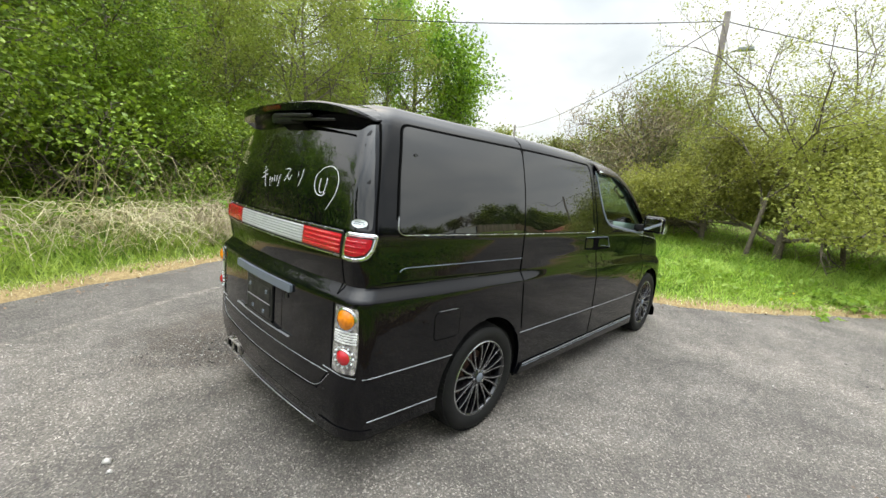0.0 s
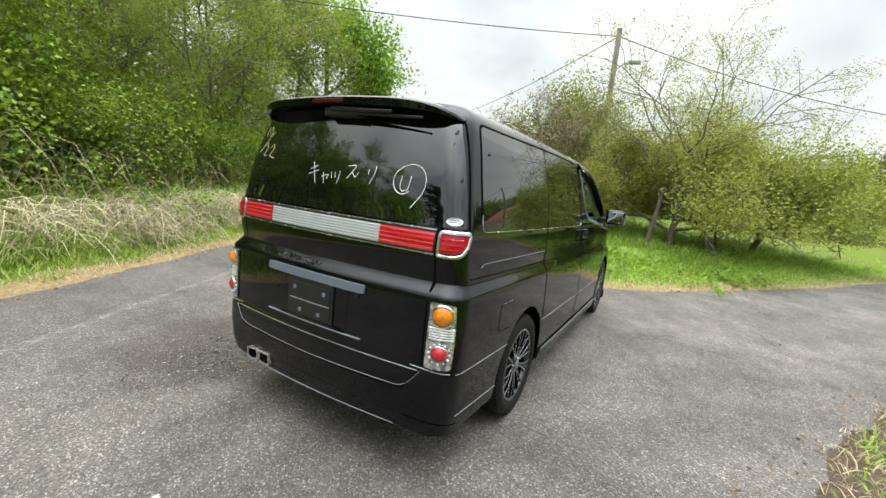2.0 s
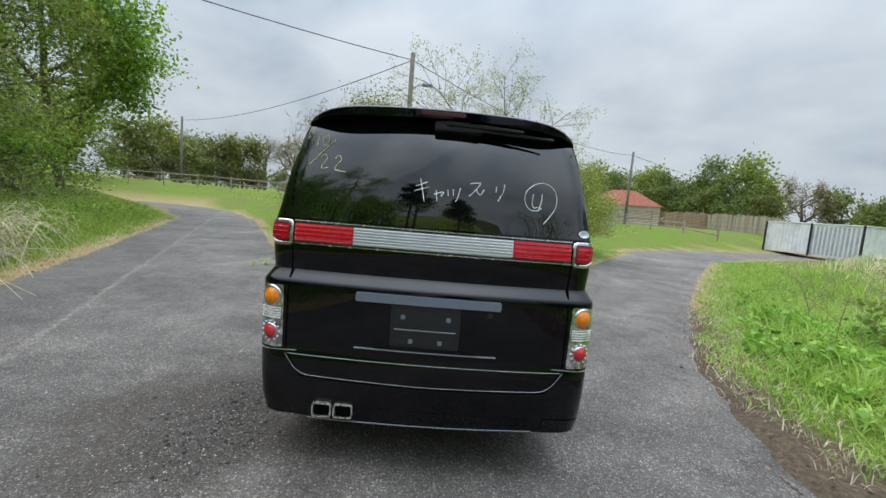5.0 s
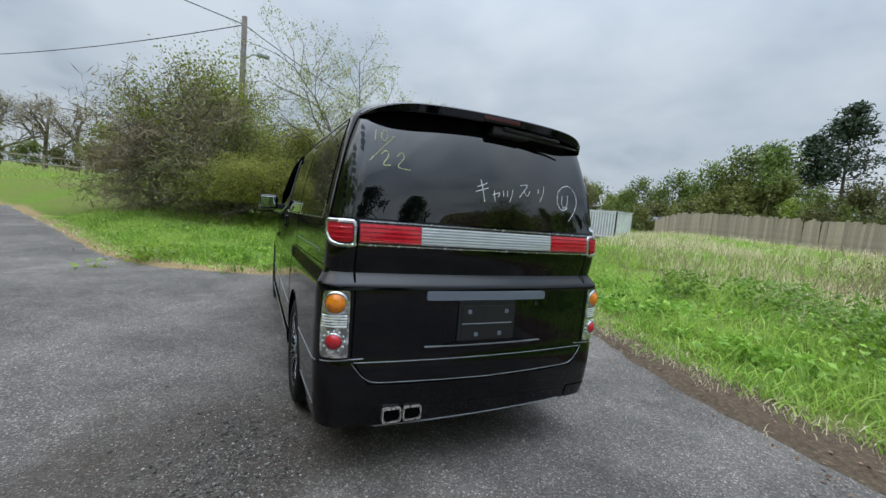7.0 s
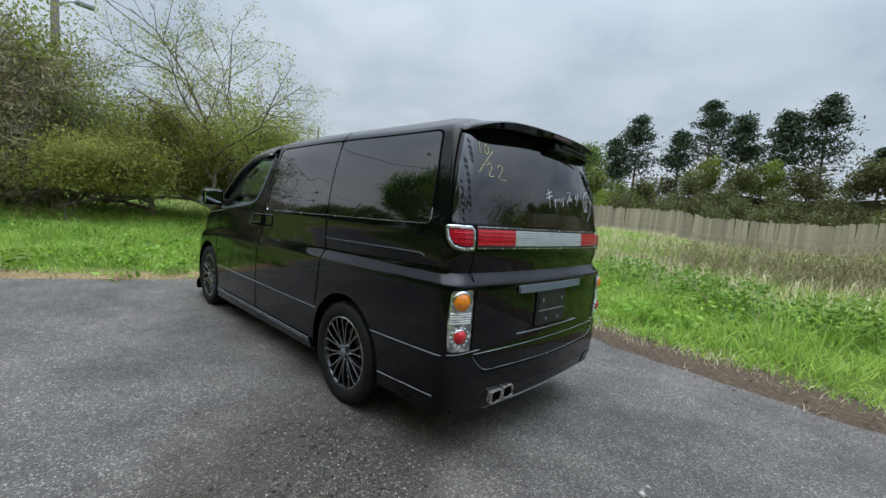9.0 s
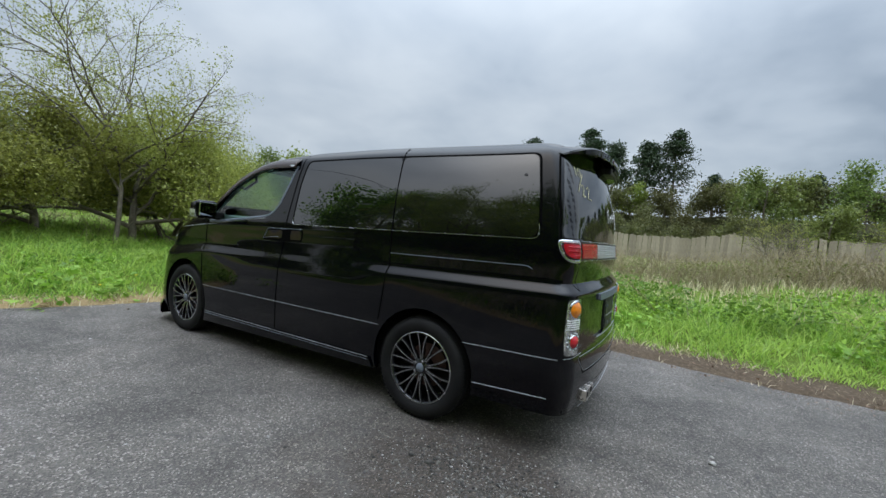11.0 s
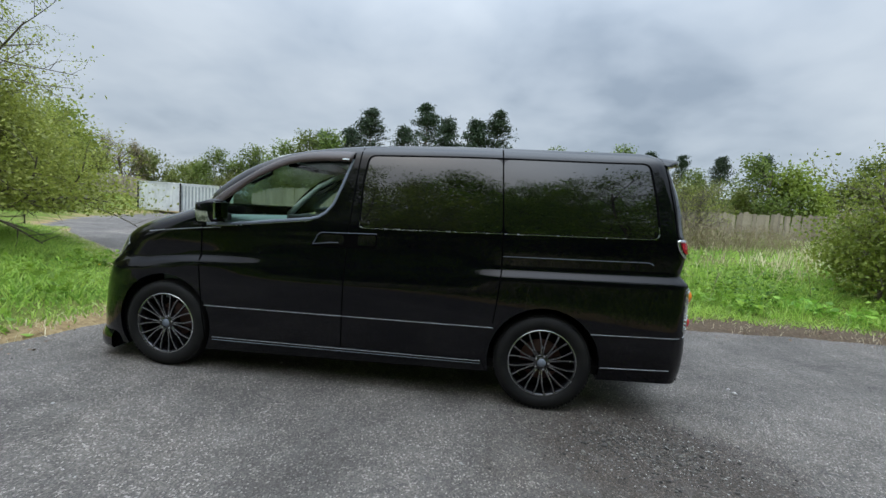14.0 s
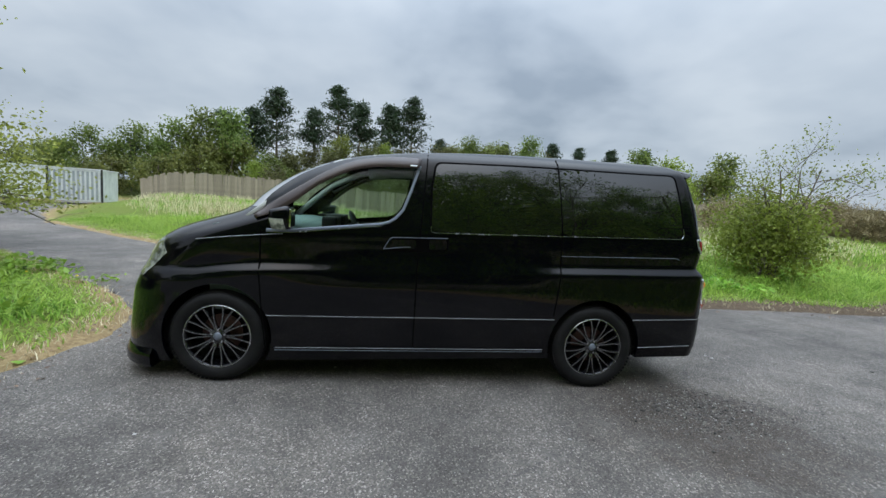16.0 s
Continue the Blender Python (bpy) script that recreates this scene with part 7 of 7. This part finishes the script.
x, y, d = scatter_points(rng, (-9, 15, 0.5, 12), 900, 1.3, 2.6, lambda x, y: y > x * 0.42 + 2.5)
ok = wave(x, y, 0.9, 5.0) > -0.1
stems("dead_stems", rng, x[ok], y[ok], 0.75, 0.50, 0.006, DRY_BLADE, "heaps of straw-coloured dead stems on the verge", 0.6)
x, y, d = scatter_points(rng, (-9, 14, 0.5, 12), 1800, 1.9, 4.5, lambda x, y: y > x * 0.42 + 2.5)
for s, o, n in ((-1.2, 2.0, 120), (0.4, 2.1, 150), (2.0, 1.6, 260), (3.4, 1.3, 330), (4.6, 1.9, 150), (6.6, 1.5, 300), (8.8, 1.8, 140), (5.6, 1.2, 160)):
    px, py = beside_lane(s, o)
    stems("straw_heap", rng, rng.normal(px, 0.38, n), rng.normal(py, 0.28, n), 0.95, 0.50, 0.0085, DRY_BLADE, "heap of bleached dead grass stems on the verge", 0.7)
stems("dead_twigs", rng, x, y, 1.3, 1.15, 0.008, TWIG_HAZE, "tangled bare grey twigs below the trees", 0.6)
x, y, d = scatter_points(rng, (-16, 0, -21, -11), 620, 3, 40, None)
stems("brambles", rng, x, y, 1.2, 0.85, 0.007, TWIG_HAZE, "brown bramble tangle in the field", 0.6)
for px, py, sp, n in ((-5.2, -13.4, 1.1, 420), (-7.8, -15.0, 1.2, 420), (-2.6, -12.6, 1.0, 300), (0.6, -13.6, 1.2, 300), (-11.0, -16.2, 1.3, 300)):
    stems("brambles", rng, rng.normal(px, sp, n), rng.normal(py, sp * 0.7, n), 1.0, 0.95, 0.0075, TWIG_HAZE, "mound of tangled brown brambles in the field", 0.8)
    weeds("bramble_leaves", rng, rng.normal(px, sp, 60), rng.normal(py, sp * 0.7, 60), 22, 0.075, 0.85, LEAF_OLIVE, "sparse olive bramble leaves")
x, y, d = scatter_points(rng, (-6, 8, -12, -3.5), 330, 1.6, 8, lambda x, y: y < -x * 0.5)
stems("brambles", rng, x, y, 1.1, 0.75, 0.006, TWIG_HAZE, "arching bramble stems in the verge", 0.7)
x, y, d = scatter_points(rng, (7.5, 15, -4.5, 6.5), 620, 2.4, 9, lambda x, y: (x > 9.5) & (y < x * 0.5 + 2))
stems("dead_twigs", rng, x, y, 0.9, 0.5, 0.006, TWIG_HAZE, "dead twigs under the island's shrubs", 0.6)


# grit, stones and fallen leaves on the asphalt
def stones(name, rng, x, y, z, size, mat, label):
    n = len(x)
    oct_ = np.array([[1, 0, 0], [0, 1, 0], [-1, 0, 0], [0, -1, 0], [0, 0, 0.7], [0, 0, -0.3]], float)
    tri = np.array([[0, 1, 4], [1, 2, 4], [2, 3, 4], [3, 0, 4], [1, 0, 5], [2, 1, 5], [3, 2, 5], [0, 3, 5]])
    s = size * rng.lognormal(0, 0.4, n)
    a = rng.uniform(0, 2 * np.pi, n)
    v = oct_[None] * rng.uniform(0.6, 1.3, (n, 6, 1)) * s[:, None, None]
    c, si = np.cos(a)[:, None], np.sin(a)[:, None]
    vx, vy = v[..., 0] * c - v[..., 1] * si, v[..., 0] * si + v[..., 1] * c
    vs = np.stack([vx + x[:, None], vy + y[:, None], v[..., 2] + z[:, None] + 0.2 * s[:, None]], -1).reshape(-1, 3)
    fs = (tri[None] + 6 * np.arange(n)[:, None, None]).reshape(-1, 3)
    return tagged(new(name, fast_mesh(name, vs, fs, mat)), label, "grit", kind="stuff")


x, y = rng.uniform(-5, 6, 5200), rng.uniform(-4, 5, 5200)
ok = road_distance(x, y) < -0.05
x, y = x[ok], y[ok]
stones("grit", rng, x, y, np.zeros(len(x)), 0.0040, STONE, "loose pale grit on the asphalt")
x, y = rng.uniform(-4, 4, 70), rng.uniform(-3, 4.5, 70)
ok = road_distance(x, y) < -0.1
stones("pebbles", rng, x[ok], y[ok], np.zeros(ok.sum()), 0.011, STONE, "a few pale pebbles on the asphalt")
x, y = rng.normal(-0.7, 0.42, 2200), rng.normal(1.25, 0.26, 2200)          # coarse grit near the rear wheel
stones("grit", rng, x, y, np.zeros(len(x)), 0.0040, STONE, "gritty patch of broken asphalt beside the rear wheel")
x, y = rng.normal(-0.6, 0.30, 1200), rng.normal(1.2, 0.20, 1200)
stones("gravel", rng, x, y, np.zeros(len(x)), 0.0065, DARK_STONE, "dark broken asphalt crumbs beside the rear wheel")
x, y, d = scatter_points(rng, (-9, 8, -7, 6), 20000, -0.25, 0.35, None)
c = np.stack([x, y, np.maximum(ground_height(x, y), 0) + 0.008], 1)
tagged(new("leaf_litter", leaves_mesh("leaf_litter", c[:4200], 0.035, DEAD_LEAF, rng, 0.9, 0.6)), "brown leaf litter along the asphalt edge", "litter", kind="stuff")
stones("gravel", rng, x[4200:], y[4200:], np.maximum(ground_height(x[4200:], y[4200:]), 0), 0.006, STONE, "crumbled stones along the asphalt edge")
x, y = rng.normal(-0.62, 0.22, 26), rng.normal(1.22, 0.16, 26)
stems("straw_litter", rng, x, y, 0.10, 0.012, 0.0016, DRY_BLADE, "bits of straw and twig on the broken asphalt", 0.6)
# dandelions
for px, py in ((5.9, -1.9), (6.6, -2.0), (5.4, 0.3), (7.6, -2.6), (6.1, 1.9), (4.9, 0.9), (8.4, -3.4)):
    z = float(ground_height(px, py))
    fl = thing("dandelion", pose(px, py, z), "yellow dandelion flower in the grass", "flower", "dandelions")
    vs, fs = tube([(0, 0, 0), (0.01, 0, 0.13)], [0.002, 0.002], 4)
    mesh_object("stalk", vs, fs, BLADE, fl)
    bm = bmesh.new()
    bmesh.ops.create_icosphere(bm, subdivisions=1, radius=0.018)
    for v in bm.verts:
        v.co = Vector((v.co.x + 0.01, v.co.y, v.co.z * 0.5 + 0.135))
    part("flower_head", bm, FLOWER, fl)

# ---- poles, cables, fences and buildings ----
def utility_pole(x, y, high, lamp=None):
    z = float(ground_height(x, y))
    p = thing("utility_pole", pose(x, y, z), "grey wooden utility pole" + (" with a street lamp" if lamp else ""), "utility pole", "poles along the lane")
    vs, fs = tube([(0, 0, -0.3), (0, 0, high * 0.5 - z), (0, 0, high - z)], [0.135, 0.118, 0.10], 12)
    mesh_object("shaft", vs, fs, POLE_WOOD, p, True)
    for dz in (0.35, 0.6):
        bm = bmesh.new()
        bmesh.ops.create_cone(bm, cap_ends=True, segments=8, radius1=0.05, radius2=0.035, depth=0.14)
        bmesh.ops.translate(bm, verts=bm.verts, vec=(0.14, 0.0, high - z - dz))
        part("insulator", bm, BLACK_PLASTIC, p)
    if lamp:
        a = radians(lamp)
        c, s = math.cos(a), math.sin(a)
        vs, fs = tube([(0.1 * c, 0.1 * s, high - z - 1.55), (0.35 * c, 0.35 * s, high - z - 1.32), (0.6 * c, 0.6 * s, high - z - 1.28)], [0.03, 0.03, 0.03], 6)
        arm = mesh_object("lamp_arm", vs, fs, GREY_STEEL, p, True)
        bm = bmesh.new()
        box(bm, 0.5, 0.98, -0.11, 0.11, -0.07, 0.06, 0.04)
        bmesh.ops.rotate(bm, verts=bm.verts, cent=(0, 0, 0), matrix=Matrix.Rotation(a, 3, "Z"))
        bmesh.ops.translate(bm, verts=bm.verts, vec=(0, 0, high - z - 1.27))
        part("lamp_head", bm, GREY_STEEL, arm, "grey street lamp head")
    return p


def cable(a, b, sag, r=0.018):
    a, b = Vector(a), Vector(b)
    pts = [a.lerp(b, t) - Vector((0, 0, 4 * sag * t * (1 - t))) for t in np.linspace(0, 1, 25)]
    vs, fs = tube(pts, [r] * 25, 5)
    return tagged(mesh_object("overhead_cable", vs, fs, CABLE), "black overhead cable between the poles", "cable", "overhead cables")


P1, P2, P3, P0, P4 = (15.9, 1.78, 8.0), (35.8, -17.6, 7.9), (38.0, 26.0, 8.0), (0.5, 22.4, 8.3), (52, -46, 7.5)
utility_pole(P1[0], P1[1], P1[2] + 0.1, -75)
for p in (P2, P3, P0):
    utility_pole(p[0], p[1], p[2] + 0.1)
for a, b, sag in ((P1, P2, 0.9), (P1, P3, 0.75), (P1, P0, 0.5), (P2, P4, 0.8)):
    cable(Vector(a) - Vector((0, 0, 0.2)), Vector(b) - Vector((0, 0, 0.2)), sag)


def board_fence(line, high, seed):
    """A tall fence of upright grey boards on posts and rails."""
    r = random.Random(seed)
    f = thing("board_fence", pose(*line[0], 0), "tall fence of weathered grey upright boards", "fence")
    inv = Vector((*line[0], 0))
    boards = []
    for k in range(3):
        bm = bmesh.new()
        w = (0.094, 0.104, 0.114)[k]
        h = high * (0.97, 1.0, 1.03)[k]
        box(bm, -w, w, -0.012, 0.012, 0, h)
        for v in bm.verts:
            if v.co.z > 0.5 and v.co.x > 0:
                v.co.z -= 0.022 * (k - 1)
        me = bpy.data.meshes.new("board")
        bm.to_mesh(me)
        bm.free()
        me.materials.append(WOOD_GREY)
        boards.append(me)
    bm = bmesh.new()
    box(bm, -0.06, 0.06, -0.06, 0.06, -0.2, high + 0.1, 0.01)
    post = bpy.data.meshes.new("post")
    bm.to_mesh(post)
    bm.free()
    post.materials.append(WOOD_GREY)
    for (ax, ay), (bx, by) in zip(line, line[1:]):
        d = math.hypot(bx - ax, by - ay)
        ang = math.degrees(math.atan2(by - ay, bx - ax))
        n = int(d / 0.192)
        for k in range(n):
            t = (k + 0.5) / n
            x, y = ax + (bx - ax) * t, ay + (by - ay) * t
            z = float(ground_height(x, y)) - 0.10 + r.uniform(-0.045, 0.045)
            ob = new("board", boards[r.randrange(3)])
            ob.parent = f
            ob.matrix_basis = pose(x - inv.x, y - inv.y, z, 0, r.uniform(-2.2, 2.2), ang + r.uniform(-4, 4))
            if k % 9 == 0:
                ob = new("post", post)
                ob.parent = f
                ob.matrix_basis = pose(x - inv.x - 0.09 * math.sin(radians(ang)), y - inv.y + 0.09 * math.cos(radians(ang)), z, 0, r.uniform(-1, 1), ang)
    return f


board_fence([(23.0, -32.4), (8, -30.6), (-8, -27.6), (-30, -23.0)], 1.85, 3)
board_fence([(46.0, -27.0), (38, -28.6), (29.4, -30.3)], 1.75, 4)


def rail_fence(line, high, rails, step, mat, label):
    f = thing("rail_fence", pose(*line[0], 0), label, "fence")
    o = Vector((*line[0], 0))
    for (ax, ay), (bx, by) in zip(line, line[1:]):
        d = math.hypot(bx - ax, by - ay)
        ang = math.degrees(math.atan2(by - ay, bx - ax))
        n = max(1, round(d / step))
        P = []
        for k in range(n + 1):
            t = k / n
            x, y = ax + (bx - ax) * t, ay + (by - ay) * t
            z = float(ground_height(x, y))
            P.append(Vector((x, y, z)) - o)
            bm = bmesh.new()
            box(bm, -0.06, 0.06, -0.05, 0.05, -0.2, high, 0.012)
            ob = part("post", bm, mat, f)
            ob.matrix_basis = pose(*P[-1], 0, 0, ang)
        for a, b in zip(P, P[1:]):
            for h in rails:
                bm = bmesh.new()
                l = (b - a).length / 2
                box(bm, -l, l, -0.018, 0.018, -0.045, 0.045, 0.006)
                ob = part("rail", bm, mat, f)
                m = (a + b) / 2
                ob.matrix_basis = pose(m.x - 0.07 * math.sin(radians(ang)), m.y + 0.07 * math.cos(radians(ang)), m.z + h, 0, -math.degrees(math.atan2((b - a).z, 2 * l)), ang)
    return f


rail_fence([(37.5, 8.0), (36.0, 12.5), (34.0, 19.0), (32.5, 27.0), (30.5, 36.0)], 1.1, (0.45, 0.95), 2.4, WOOD_GREY, "grey post-and-rail fence round the paddock")
rail_fence([(31.5, -11.5), (28.8, -16.5), (27.5, -21.0)], 0.95, (0.4, 0.8), 2.3, WOOD_GREY, "grey post-and-rail fence beside the side lane")
rail_fence([(46.0, -13.0), (43.0, -21.0), (40.0, -28.0)], 1.6, (0.2, 0.36, 0.52, 0.68, 0.84, 1.0, 1.16, 1.32, 1.48), 2.4, WOOD_BROWN, "brown timber fence in front of the cottage")


def field_gate(x, y, turn):
    z = float(ground_height(x, y))
    g = thing("field_gate", pose(x, y, z, 0, 0, turn), "closed grey metal field gate", "gate")
    for name, pts in (("rail", [[(0, 0, h), (3.0, 0, h)] for h in (0.2, 0.42, 0.64, 0.86, 1.08)]), ("upright", [[(a, 0, 0.18), (a, 0, 1.1)] for a in (0.0, 3.0)]), ("brace", [[(0, 0, 0.2), (3.0, 0, 1.05)]])):
        for p in pts:
            vs, fs = tube(p, [0.025, 0.025], 6)
            mesh_object(name, vs, fs, GREY_STEEL, g, True)
    return g


field_gate(29.6, -13.2, -62)


def cottage(x, y, turn):
    z = float(ground_height(x, y)) - 0.1
    h = thing("cottage", pose(x, y, z, 0, 0, turn), "low white cottage with an orange tiled hipped roof", "house")
    L, W, H, R = 9.0, 6.0, 2.35, 2.1
    bm = bmesh.new()
    box(bm, -L / 2, L / 2, -W / 2, W / 2, 0, H)
    wall = part("wall", bm, RENDER_WALL, h, "pale rendered wall")
    bm = bmesh.new()
    e = 0.35
    v = [bm.verts.new(p) for p in ((-L / 2 - e, -W / 2 - e, H), (L / 2 + e, -W / 2 - e, H), (L / 2 + e, W / 2 + e, H), (-L / 2 - e, W / 2 + e, H), (-1.4, 0, H + R), (1.4, 0, H + R))]
    for f in ((0, 1, 5, 4), (1, 2, 5), (2, 3, 4, 5), (3, 0, 4), (3, 2, 1, 0)):
        bm.faces.new([v[k] for k in f])
    roof = part("roof", bm, ROOF_TILE, h, "orange tiled roof")
    for k in range(7):
        t = (k + 0.5) / 7.5
        bm = bmesh.new()
        zz, hw = H + R * t + 0.02, (L / 2 + e) * (1 - t) + 1.4 * t
        box(bm, -hw, hw, -(W / 2 + e) * (1 - t) - 0.05, -(W / 2 + e) * (1 - t), zz - 0.02, zz + 0.02)
        part("tile_course", bm, ROOF_TILE, roof)
    bm = bmesh.new()
    box(bm, -L / 2 - e, L / 2 + e, -W / 2 - e - 0.08, -W / 2 - e, H - 0.12, H, 0.02)
    part("gutter", bm, BLACK_PLASTIC, h)
    for a in (-2.6, 1.2):
        bm = bmesh.new()
        box(bm, a, a + 1.1, -W / 2 - 0.04, -W / 2 + 0.02, 0.9, 1.9)
        part("window", bm, DARK_GLASS, h)
    return h


cottage(52.5, -24.5, 65)


def shed(x, y, turn):
    z = float(ground_height(x, y))
    s = thing("container", pose(x, y, z, 0, 0, turn), "white steel storage container with ribbed sides", "container")
    L, W, H = 6.0, 2.4, 2.15
    bm = bmesh.new()
    box(bm, 0, L, 0, W, 0.05, H, 0.02)
    part("shell", bm, WHITE_STEEL, s)
    for k in range(24):
        bm = bmesh.new()
        a = 0.12 + k * (L - 0.3) / 23
        box(bm, a - 0.06, a + 0.06, W, W + 0.035, 0.15, H - 0.12)
        part("rib", bm, WHITE_STEEL if k > 11 else GREY_STEEL, s)
    bm = bmesh.new()
    box(bm, -0.05, L + 0.05, -0.05, W + 0.06, H, H + 0.07, 0.02)
    part("roof", bm, WHITE_STEEL, s)
    for a in (0.02, 2.9, L - 0.1):
        bm = bmesh.new()
        box(bm, a, a + 0.1, W + 0.036, W + 0.10, 0.0, H + 0.05)
        part("post", bm, BLACK_PLASTIC, s)
    return s


shed(22.1, -28.2, 14)
bm = bmesh.new()
box(bm, 0, 1.8, 0, 1.2, 0, 1.0, 0.04)
for k in range(5):
    box(bm, 0.15 + k * 0.36, 0.23 + k * 0.36, -0.04, 0, 0.1, 0.95)
skip = part("skip", bm, GREEN_STEEL)
skip.matrix_world = pose(46.5, -31.0, float(ground_height(46.5, -31.0)), 0, 0, 60)
tagged(skip, "green steel skip with ribbed sides by the fence", "skip")
